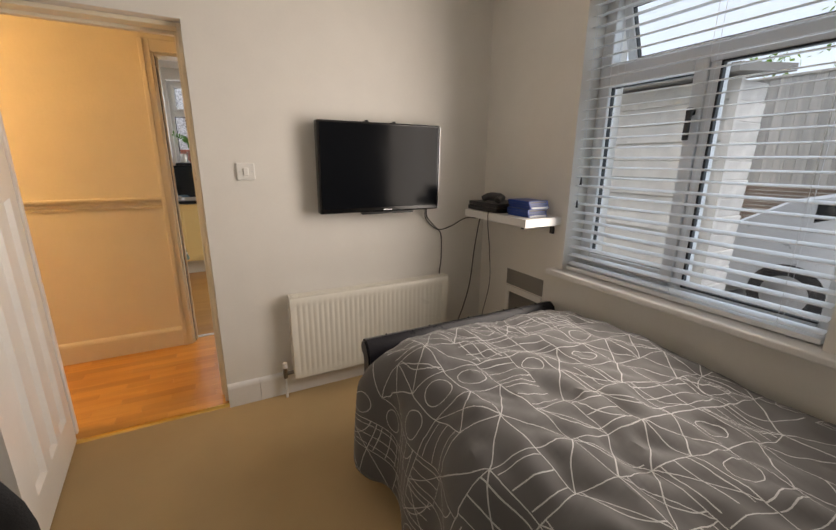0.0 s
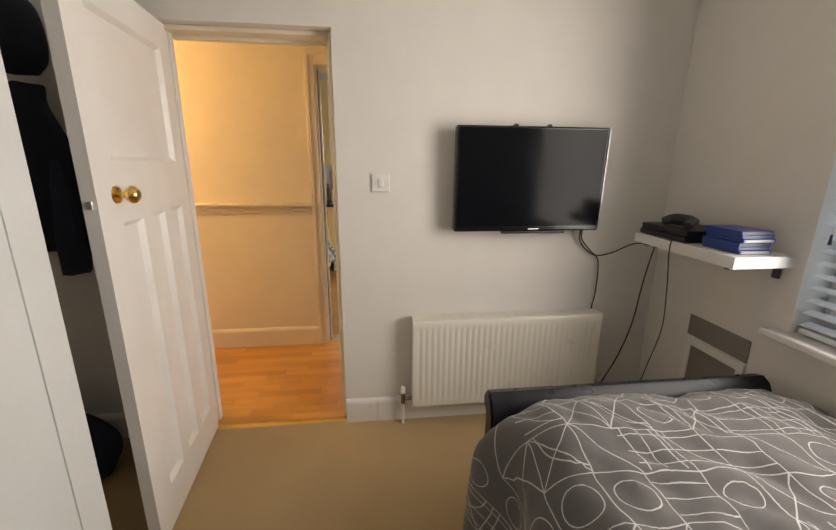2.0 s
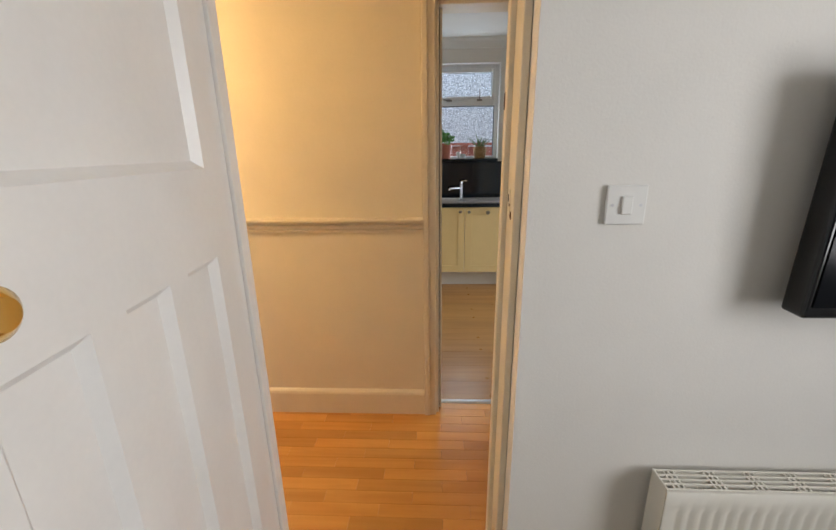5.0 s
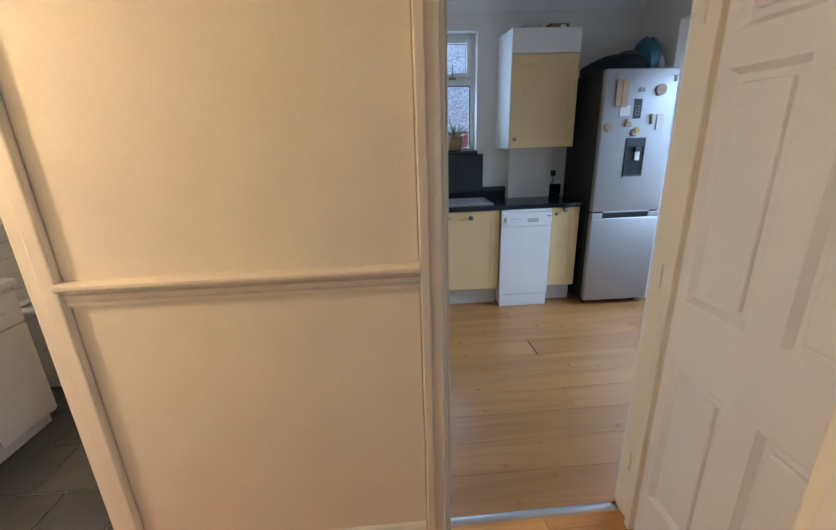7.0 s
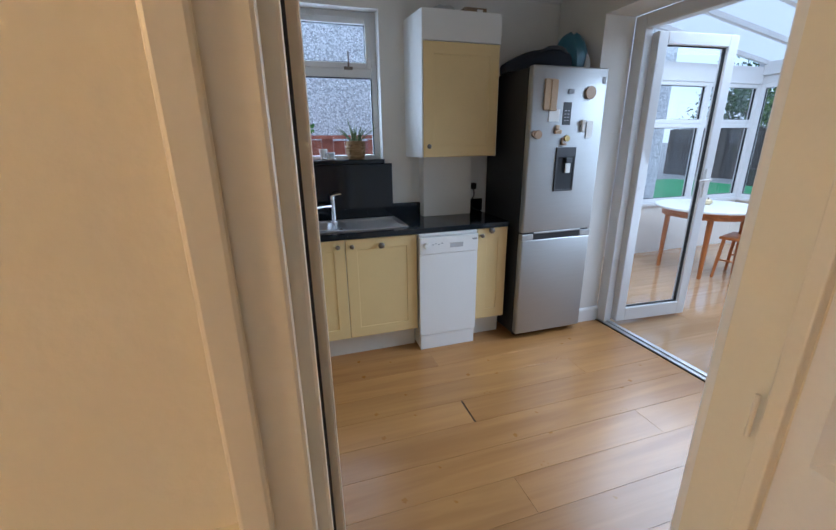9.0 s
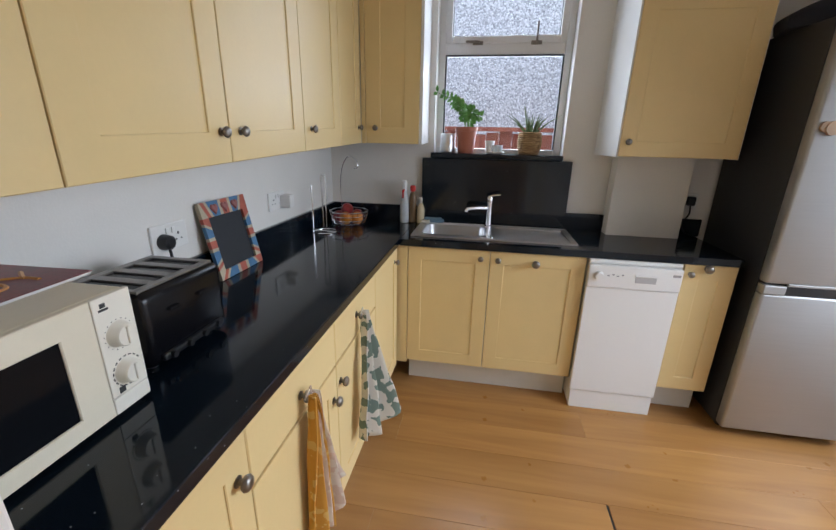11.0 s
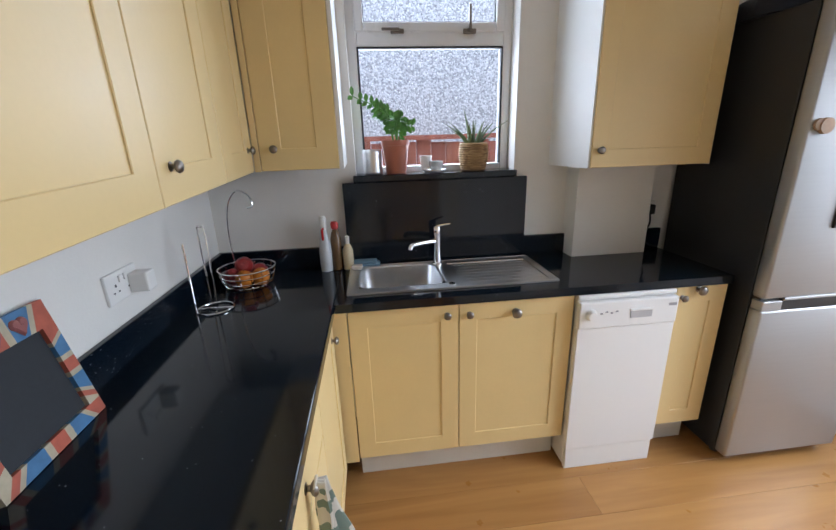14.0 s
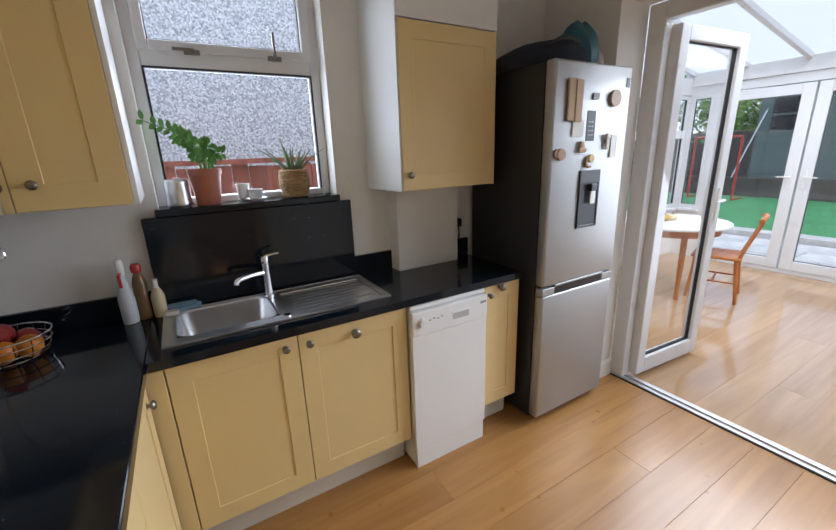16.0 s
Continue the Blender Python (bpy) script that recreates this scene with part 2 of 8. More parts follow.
def wood(name, dark, light, rough=0.35, scale=1.0, vary=0.12, along=0, bump=0.05, coat=0.0):
    """Long-grained timber, its grain along an axis."""
    m = material(name, light, rough, 0, 0.05, coat=coat)
    n, l = m.node_tree.nodes, m.node_tree.links
    bsdf = n["Principled BSDF"]
    coord, mapping, info = n.new("ShaderNodeTexCoord"), n.new("ShaderNodeMapping"), n.new("ShaderNodeObjectInfo")
    stretch = [14 * scale] * 3
    stretch[along] = 1.1 * scale
    mapping.inputs["Scale"].default_value = stretch
    shift = n.new("ShaderNodeVectorMath")
    shift.operation = "MULTIPLY_ADD"
    shift.inputs[1].default_value = (37, 53, 11)
    l.new(info.outputs["Random"], shift.inputs[0])
    l.new(coord.outputs["Object"], shift.inputs[2])
    l.new(shift.outputs["Vector"], mapping.inputs["Vector"])
    grain, fleck = n.new("ShaderNodeTexNoise"), n.new("ShaderNodeTexNoise")
    grain.inputs["Scale"].default_value, grain.inputs["Detail"].default_value, grain.inputs["Distortion"].default_value = 1.0, 6, 1.4
    fleck.inputs["Scale"].default_value, fleck.inputs["Detail"].default_value = 6.0, 3
    l.new(mapping.outputs["Vector"], grain.inputs["Vector"])
    l.new(mapping.outputs["Vector"], fleck.inputs["Vector"])
    ramp = n.new("ShaderNodeValToRGB")
    ramp.color_ramp.elements[0].position, ramp.color_ramp.elements[1].position = 0.3, 0.68
    ramp.color_ramp.elements[0].color, ramp.color_ramp.elements[1].color = (*dark, 1), (*light, 1)
    add = n.new("ShaderNodeMath")
    add.operation = "MULTIPLY_ADD"
    add.inputs[1].default_value = 0.25
    l.new(fleck.outputs["Fac"], add.inputs[0])
    l.new(grain.outputs["Fac"], add.inputs[2])
    sub = n.new("ShaderNodeMath")
    sub.operation = "SUBTRACT"
    sub.inputs[1].default_value = 0.12
    l.new(add.outputs[0], sub.inputs[0])
    l.new(sub.outputs[0], ramp.inputs["Fac"])
    own = n.new("ShaderNodeMapRange")
    own.inputs["To Min"].default_value, own.inputs["To Max"].default_value = 1 - vary, 1 + vary
    l.new(info.outputs["Random"], own.inputs["Value"])
    tint = n.new("ShaderNodeVectorMath")
    tint.operation = "SCALE"
    l.new(ramp.outputs["Color"], tint.inputs[0])
    l.new(own.outputs["Result"], tint.inputs["Scale"])
    l.new(tint.outputs["Vector"], bsdf.inputs["Base Color"])
    b = n.new("ShaderNodeBump")
    b.inputs["Strength"].default_value, b.inputs["Distance"].default_value = bump, 0.002
    l.new(fleck.outputs["Fac"], b.inputs["Height"])
    l.new(b.outputs["Normal"], bsdf.inputs["Normal"])
    return m


wall_paint = material("white_wall_paint", (0.76, 0.735, 0.69), 0.7, var=0.03, bump=0.12, bump_scale=160)
hall_paint = material("cream_wall_paint", (0.77, 0.70, 0.55), 0.6, var=0.03, bump=0.2, bump_scale=60)
ceiling_paint = material("ceiling_paint", (0.8, 0.79, 0.77), 0.8, var=0.02)
gloss_white = material("white_gloss_paint", (0.78, 0.765, 0.74), 0.32, var=0.04, bump=0.1, bump_scale=40)
cream_gloss = material("cream_gloss_paint", (0.76, 0.69, 0.55), 0.35, var=0.05, bump=0.1, bump_scale=40)
upvc = material("white_plastic_frame", (0.73, 0.73, 0.73), 0.3, var=0.02)
dark_rubber = material("black_rubber", (0.015, 0.015, 0.017), 0.6)
carpet = material("beige_carpet", (0.50, 0.36, 0.195), 0.95, var=0.1, scale=2.0, fine=260, bump=0.8, bump_scale=420, spec=0.1)
brass = material("polished_brass", (0.78, 0.52, 0.16), 0.2, 1.0, var=0.06)
steel = material("brushed_steel", (0.70, 0.70, 0.71), 0.32, 1.0, var=0.05)
chrome = material("chrome", (0.8, 0.8, 0.82), 0.1, 1.0, var=0.02)
pewter = material("pewter_knob", (0.24, 0.22, 0.20), 0.34, 1.0, var=0.1)
black_plastic = material("black_plastic", (0.012, 0.012, 0.014), 0.35, var=0.1)
white_plastic = material("white_plastic", (0.78, 0.77, 0.74), 0.35, var=0.02)
pane_glass = glass("window_glass")
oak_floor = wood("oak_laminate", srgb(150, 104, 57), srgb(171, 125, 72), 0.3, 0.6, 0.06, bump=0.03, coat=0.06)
# conservatory boards: the same oak, paler because glare is put into the colour
oak_floor_glare = wood("oak_laminate_glare", srgb(170, 134, 98), srgb(188, 152, 114), 0.16, 0.6, 0.06, bump=0.03, coat=0.35)
beech_floor = wood("beech_strip_laminate", srgb(186, 130, 62), srgb(204, 150, 80), 0.3, 0.7, 0.14, bump=0.03)
cream_door = material("cream_cabinet_paint", (0.73, 0.555, 0.27), 0.38, var=0.03, bump=0.04, bump_scale=60)
cabinet_white = material("white_melamine", (0.76, 0.76, 0.75), 0.4, var=0.02)
plinth_paint = material("pale_plinth", (0.66, 0.63, 0.57), 0.5, var=0.05)

# ---- the large structure ----
H = 2.52                                        # ceiling height
HY0, HY1 = 0.20, 1.03                           # hall, between the bedroom's wall and the kitchen's
KX0, KX1, KY0, KY1 = -0.955, 1.90, 1.15, 3.66   # kitchen
BX0, BX1, BY0 = -2.3, 1.74, -3.3                # bedroom
CX0, CX1, CY0, CY1 = 2.15, 5.72, 1.3, 4.62       # conservatory
WIN = (-1.835, -0.745, 0.79, 2.2)                 # bedroom window: y, y, z, z
KWIN = (-0.29, 0.478, 1.33, 2.30)               # kitchen window: x, x, z, z

structure("floor_bedroom", one(BX0 - .1, BX1 + .02, BY0 - .1, 0.012, -0.1, 0.0), carpet, "beige short-pile carpet, slightly worn", "carpet")
structure("floor_base", one(-3.2, CX1 + .1, 0.012, CY1 + .1, -0.12, -0.012), plinth_paint, "screed under the laminate floors", "floor")
structure("ceiling", one(-3.3, 2.15, BY0 - .2, 3.95, H, H + .1), ceiling_paint, "plain white painted ceiling", "ceiling")

# bedroom
structure("wall_television", boxes((BX0 - .1, -0.735, 0, 0.152, 0, H), (0, BX1 + .28, 0, HY0, 0, H), (-0.735, 0, 0, HY0, 1.985, H)), wall_paint,
          "white painted plaster wall with the bedroom doorway", "wall")
structure("wall_bedroom_window", boxes((BX1, BX1 + .28, BY0, WIN[0], 0, H), (BX1, BX1 + .28, WIN[1], 0, 0, H), (BX1, BX1 + .28, WIN[0], WIN[1], 0, WIN[2]),
                                       (BX1, BX1 + .28, WIN[0], WIN[1], WIN[3], H)),
          wall_paint, "white painted wall around the bedroom window", "wall")
structure("wall_bedroom_back", one(BX0 - .1, BX1 + .28, BY0 - .1, BY0, 0, H), wall_paint, "plain white bedroom wall", "wall")
structure("wall_bedroom_side", one(BX0 - .1, BX0, BY0, 0, 0, H), wall_paint, "plain white bedroom wall", "wall")
# hall and bathroom
structure("wall_hall", one(-1.22, -0.27, HY1, KY0, 0, H), hall_paint, "cream painted hall wall with a dado rail", "wall")
structure("wall_bathroom_front", boxes((-3.2, -2.02, HY1, KY0, 0, H), (-2.02, -1.22, HY1, KY0, 2.05, H)), hall_paint, "cream painted wall around the bathroom doorway", "wall")
structure("wall_kitchen_door", boxes((-0.27, 0.52, HY1, KY0, 2.06, H), (0.52, 0.62, HY1, KY0, 0, H)), hall_paint, "cream painted wall over the kitchen doorway", "wall")
structure("wall_hall_end", one(0.62, 0.74, HY0, KY0, 0, H), hall_paint, "plain cream wall closing the hall", "wall")
structure("wall_hall_far", one(-3.3, -3.2, HY0, 3.3, 0, H), hall_paint, "plain wall closing the hall and bathroom", "wall")
structure("wall_bathroom_side", one(-1.07, KX0, KY0, KY1 + .26, 0, H), wall_paint, "white wall between bathroom and kitchen worktop", "wall")
structure("wall_bathroom_back", one(-3.2, -1.07, 3.05, 3.15, 0, H), wall_paint, "plain bathroom back wall", "wall")
# kitchen
structure("wall_kitchen_window", boxes((KX0, KWIN[0], KY1, KY1 + .26, 0, H), (KWIN[1], KX1 + .25, KY1, KY1 + .26, 0, H), (KWIN[0], KWIN[1], KY1, KY1 + .26, 0, KWIN[2]),
                                       (KWIN[0], KWIN[1], KY1, KY1 + .26, KWIN[3], H)),
          wall_paint, "white painted kitchen wall around the sink window", "wall")
structure("wall_kitchen_garden", boxes((KX1, CX0, 3.16, KY1, 0, H), (KX1, CX0, KY0, 1.5, 0, H), (KX1, CX0, 1.5, 3.16, 2.24, H)),
          wall_paint, "white painted wall with the opening to the conservatory", "wall")
structure("wall_kitchen_nib", one(KX0, -0.302, KY0, 1.29, 0, H), wall_paint, "short white wall between doorway and worktop", "wall")
structure("wall_kitchen_hall", one(0.74, CX0, HY1 + .1, KY0, 0, H), wall_paint, "plain white kitchen wall", "wall")
bm = bmesh.new()
cove = [(0, 0), (0.09, 0), (0.085, -0.012), (0.05, -0.03), (0.03, -0.055), (0.012, -0.085), (0, -0.09)]
extrude_profile(bm, cove, (KX0, KY1, H), (KX1, KY1, H), out=(0, -1, 0))
extrude_profile(bm, cove, (KX0, KY0, H), (KX0, KY1 - .09, H), out=(1, 0, 0))
structure("trim_cornice", bm, ceiling_paint, "white moulded ceiling cornice", "cornice")

# ---- skirting, rails and casings ----
SKIRT = [(0, 0), (0.018, 0), (0.018, 0.115), (0.014, 0.128), (0.008, 0.135), (0, 0.14)]


def skirting(name, a, b, out, mat, height=0.14, label="painted wooden skirting board, scuffed along the foot"):
    bm = bmesh.new()
    extrude_profile(bm, [(o, u * height / 0.14) for o, u in SKIRT], (*a, 0.0), (*b, 0.0), out=(*out, 0))
    return structure(name, bm, mat, label, "skirting board")


skirting("baseboard", (0.0, 0), (0.17, 0), (0, -1), gloss_white)
skirting("baseboard", (0.172, 0), (BX1, 0), (0, -1), gloss_white)
skirting("baseboard", (BX0, 0), (-0.785, 0), (0, -1), gloss_white)
skirting("baseboard", (BX1, -3.2), (BX1, -0.02), (-1, 0), gloss_white)
skirting("baseboard", (-1.22, HY1), (-0.27, HY1), (0, -1), cream_gloss, 0.15)
skirting("baseboard", (KX1, 3.16), (CX0, 3.16), (0, -1), gloss_white, 0.12)
skirting("baseboard", (0.74, KY0), (KX1, KY0), (0, 1), gloss_white, 0.12)

bm = bmesh.new()
extrude_profile(bm, [(0, -0.074), (0.012, -0.071), (0.015, -0.06), (0.009, -0.056), (0.009, -0.05), (0.02, -0.046), (0.024, -0.036), (0.015, -0.032), (0.015, -0.026), (0.036, -0.02), (0.044, -0.012), (0.044, -0.004), (0.036, 0.0), (0, 0.0)],
                (-1.222, HY1, 1.12), (-0.268, HY1, 1.12))
structure("trim_dado_rail", bm, cream_gloss, "cream moulded wooden dado rail", "dado rail", smooth=True)


def casing(name, x0, x1, y, out, z1, mat, w, label):
    """A door architrave on three sides of an opening, stepped twice across its width."""
    bm = bmesh.new()
    for k, (a, d) in enumerate(((0.0, 0.016), (0.3, 0.024))):
        o0, o1 = (y, y + out * d)
        if x0 is not None:
            box(bm, x0 - w, x0 - w * a, o0, o1, 0, z1 + w * (1 - a), 0.004)
        box(bm, x1 + w * a, x1 + w, o0, o1, 0, z1 + w * (1 - a), 0.004)
        box(bm, (x0 if x0 is not None else x1) - (w if x0 is not None else 0), x1 + w, o0, o1 - out * 0.002, z1 + w * a, z1 + w, 0.004)
    return structure(name, bm, mat, label, "architrave")


# bathroom doorway: the casing beside the dado wall
bm = boxes((-1.30, -1.222, HY1 - .022, HY1, 0, 2.13), (-1.262, -1.222, HY1 - .03, HY1 - .021, 0, 2.13), (-1.31, -1.222, HY1 + .002, KY0, 0, 2.05), (-2.1, -1.222, HY1 - .022, HY1 - .001, 2.05, 2.13), bevel=0.004)
structure("trim_bathroom_casing", bm, cream_gloss, "cream gloss door casing of the bathroom doorway", "architrave")
# kitchen doorway: lining, casing and stop
bm = boxes((-0.268, -0.205, HY1 - .022, HY1 - .001, 0, 2.12), (-0.268, -0.24, HY1 - .03, HY1 - .021, 0, 2.12), (-0.268, 0.52, HY1 - .02, HY1 - .002, 2.045, 2.12), bevel=0.004)
box(bm, -0.268, -0.19, HY1 + .002, KY0 + .012, 0, 2.06, 0.004)
box(bm, -0.189, -0.175, HY1 + .05, HY1 + .085, 0, 2.03, 0.003)
box(bm, 0.50, 0.524, HY1 + .002, 1.06, 0, 2.06, 0.004)
box(bm, -0.188, 0.499, HY1 + .003, KY0 + .01, 2.03, 2.06, 0.003)
# narrow black strip along the left lining, just before the stop
structure("trim_kitchen_gap_strip", boxes((-0.19, -0.1865, HY1 + .036, HY1 + .047, 0, 2.03)), dark_rubber, "thin black strip in the kitchen door frame", "seal")
structure("trim_kitchen_casing", bm, cream_gloss, "scuffed cream gloss lining of the kitchen doorway", "architrave")
bm = boxes((-0.29, 0.6, KY0 + .001, KY0 + .02, 2.06, 2.13), (0.525, 0.6, KY0, KY0 + .022, 0, 2.06), bevel=0.004)
box(bm, -0.268, -0.236, KY0 + .014, 1.30, 0, 2.12, 0.003)
box(bm, -0.30, -0.269, KY0 + .014, 1.295, 0, 2.12, 0.003)
structure("trim_kitchen_casing_inside", bm, gloss_white, "white gloss architrave on the kitchen side", "architrave")
# bedroom doorway lining with a stop, painted on the hall side in cream
bm = boxes((-0.02, -0.001, 0.06, HY0 - .002, 0, 1.985), (-0.719, -0.02, 0.06, HY0 - .002, 1.965, 1.984), bevel=0.003)
box(bm, -0.034, -0.019, 0.142, 0.178, 0, 1.965, 0.003)
box(bm, -0.719, -0.034, 0.142, 0.178, 1.95, 1.966, 0.003)
structure("trim_bedroom_lining", bm, cream_gloss, "cream gloss lining of the bedroom doorway, chipped", "architrave")
bm = boxes((-0.734, -0.719, 0.003, 0.154, 0, 1.985), (-0.7195, -0.708, 0.09, 0.12, 0, 1.965), bevel=0.003)
structure("trim_bedroom_hinge_jamb", bm, gloss_white, "white gloss hinge jamb of the bedroom doorway", "architrave")

# worn lock recesses in the bedroom jamb
keep = thing("strike_plate", -0.012, 0.03, 1.26, "chipped old strike plate recess in the door jamb", "strike plate")
raw_wood = wood("bare_wood", srgb(70, 42, 24), srgb(120, 78, 44), 0.7, 1.0, 0.1, along=2)

worn_paint = material("worn_grey_paint", (0.3, 0.26, 0.2), 0.6, var=0.2)


def chip(y, z, w, h, seed, depth=0.0012):
    """A shallow ragged patch on the jamb's face."""
    rg = random.Random(seed)
    b = bmesh.new()
    ringv = [b.verts.new((-0.0202 - depth, y + w * math.cos(k * math.tau / 11) * rg.uniform(.6, 1.1), z + h * math.sin(k * math.tau / 11) * rg.uniform(.6, 1.1))) for k in range(11)]
    f = b.faces.new(ringv)
    e = bmesh.ops.extrude_face_region(b, geom=[f])
    bmesh.ops.translate(b, vec=(depth + .001, 0, 0), verts=[v for v in e["geom"] if isinstance(v, bmesh.types.BMVert)])
    bmesh.ops.recalc_face_normals(b, faces=b.faces[:])
    return b


part("plate", boxes((-0.0222, -0.0195, 0.104, 0.126, 1.278, 1.342), bevel=0.0008), cream_gloss, keep, "painted-over metal plate")
part("recess", chip(0.117, 1.320, .0045, .010, 1, 0.003), black_plastic, keep, "dark lock hole")
part("chipped_paint", chip(0.107, 1.304, .005, .005, 5, 0.0026), worn_paint, keep, "worn grey paint edge")
part("chipped_paint", chip(0.090, 1.280, .0075, .011, 2, 0.0016), raw_wood, keep, "bare wood chip")
part("chipped_paint", chip(0.166, 1.55, .0045, .02, 3, 0.0155), raw_wood, keep, "bare wood chip")

# ---- thresholds ----
bm = bmesh.new()
extrude_profile(bm, [(-0.02, 0), (0.022, 0), (0.016, 0.006), (0.006, 0.009), (-0.006, 0.009), (-0.014, 0.006)], (-0.734, 0.018, 0), (0, 0.018, 0), out=(0, 1, 0))
structure("trim_brass_threshold", bm, brass, "polished brass carpet threshold strip", "threshold", smooth=True)
bm = bmesh.new()
extrude_profile(bm, [(-0.02, 0), (0.02, 0), (0.016, 0.004), (0.006, 0.007), (-0.006, 0.007), (-0.016, 0.004)], (-0.19, 1.135, 0), (0.5, 1.135, 0), out=(0, 1, 0))
for k in range(6):
    rod(bm, (-0.14 + k * 0.12, 1.135, 0.006), (-0.14 + k * 0.12, 1.135, 0.0085), 0.005, 10)
structure("trim_steel_threshold", bm, steel, "screwed aluminium threshold strip of the kitchen", "threshold", smooth=True)
bm = boxes((CX0 - .005, CX0 + .075, 1.5, 3.16, -0.01, 0.012), (CX0 + .025, CX0 + .05, 1.5, 3.16, 0.011, 0.022), bevel=0.003)
structure("trim_conservatory_track", bm, steel, "aluminium door track between kitchen and conservatory", "threshold")
bm = boxes((CX0 - .012, CX0 - .006, 1.5, 3.16, -0.01, 0.006))
structure("trim_track_seal", bm, dark_rubber, "black rubber seal along the door track", "threshold")

# ---- bedroom: door, window, blind ----
pad_grey = material("dark_grey_plastic", (0.035, 0.035, 0.038), 0.45)


def panel_door(name, label, hinge, angle, w, h, t, tops, mat, knob=None, thin=0.014):
    """A leaf along +x from its hinge, its faces at y 0 and t; tops: panel openings (x0, x1, z0, z1)."""
    d = thing(name, *hinge, label, "door", "", "structure")
    m = pose(*hinge, 0, 0, angle)
    xs = sorted({0.0, w, *[p[0] for p in tops], *[p[1] for p in tops]})
    zs = sorted({0.0, h, *[p[2] for p in tops], *[p[3] for p in tops]})
    leaf = bmesh.new()
    for i in range(len(xs) - 1):
        z_start = None
        for j in range(len(zs) - 1):
            cx, cz = (xs[i] + xs[i + 1]) / 2, (zs[j] + zs[j + 1]) / 2
            inside = any(p[0] < cx < p[1] and p[2] < cz < p[3] for p in tops)
            if not inside:
                z_start = zs[j] if z_start is None else z_start
            if z_start is not None and (inside or j == len(zs) - 2):
                box(leaf, xs[i], xs[i + 1], 0, t, z_start, zs[j] if inside else zs[j + 1], 0, m=m)
                z_start = None
    leaf_ob = part("leaf", leaf, mat, d)
    for p in tops:
        pb = bmesh.new()
        x0, x1, z0, z1 = p
        # a sunk field with a bevelled rim on both faces
        s = 0.016
        for face, deep in ((0.0, thin), (t, t - thin)):
            q = bmesh.new()
            outer = [q.verts.new(c) for c in ((x0, face, z0), (x1, face, z0), (x1, face, z1), (x0, face, z1))]
            inner = [q.verts.new(c) for c in ((x0 + s, deep, z0 + s), (x1 - s, deep, z0 + s), (x1 - s, deep, z1 - s), (x0 + s, deep, z1 - s))]
            for k in range(4):
                q.faces.new((outer[k], outer[(k + 1) % 4], inner[(k + 1) % 4], inner[k]))
            q.faces.new(inner)
            merge(pb, q, m)
        bmesh.ops.recalc_face_normals(pb, faces=pb.faces[:])
        part("panel", pb, mat, d)
    return d, m


bed_door, bdm = panel_door("door_1", "open white gloss four-panel bedroom door, scuffed, brass knob", (-0.735, 0.016, 0.008), -85.5, 0.716, 1.962, 0.04,
                           [(0.075, 0.60, 1.40, 1.855), (0.08, 0.205, 0.165, 1.21), (0.265, 0.38, 0.165, 1.208), (0.45, 0.59, 0.165, 1.205)], gloss_white, thin=0.017)


def knob_set(parent, m, x, z, y, out):
    k = part("knob", lathe(bmesh.new(), [(0, 0.066), (0.016, 0.065), (0.026, 0.056), (0.029, 0.046), (0.024, 0.036), (0.012, 0.03), (0.009, 0.022), (0.011, 0.008), (0.010, 0.0)],
                           m @ pose(x, y, z, 90 if out < 0 else -90, 0, 0)), brass, parent, "polished brass door knob", smooth=True)
    part("rose", lathe(bmesh.new(), [(0.0, 0.009), (0.018, 0.009), (0.026, 0.006), (0.029, 0.0)], m @ pose(x, y, z, 90 if out < 0 else -90, 0, 0)), brass, k, "", smooth=True)


knob_set(bed_door, bdm, 0.605, 1.297, 0.04, 1)
part("latch", one(0.714, 0.7205, 0.012, 0.028, 1.262, 1.287, 0.001, 1, bdm), steel, bed_door, "small steel latch in the door's edge")
for z in (0.25, 1.7):
    b = bmesh.new()
    rod(b, (-0.712, 0.012, z - .04), (-0.712, 0.012, z + .04), 0.006)
    part("hinge", b, steel, bed_door, "painted butt hinge")

# the window: grey-lit white plastic frame with an open top light
win = thing("window_1", BX1 + .14, -1.32, WIN[2], "white plastic bedroom window with an open top light", "window", "", "structure")
FX0, FX1 = BX1 + .13, BX1 + .20
y0, y1, z0, z1 = WIN
part("window_frame", boxes((FX0, FX1, y0, y0 + .06, z0, z1), (FX0, FX1, y1 - .06, y1, z0, z1), (FX0, FX1, y0 + .06, y1 - .06, z0, z0 + .045), (FX0, FX1, y0 + .06, y1 - .06, z1 - .06, z1),
                           (FX0, FX1, y0 + .06, y1 - .06, 1.77, 1.84), (FX0, FX1, -1.31, -1.268, z0 + .045, 1.77), bevel=0.006), upvc, win)


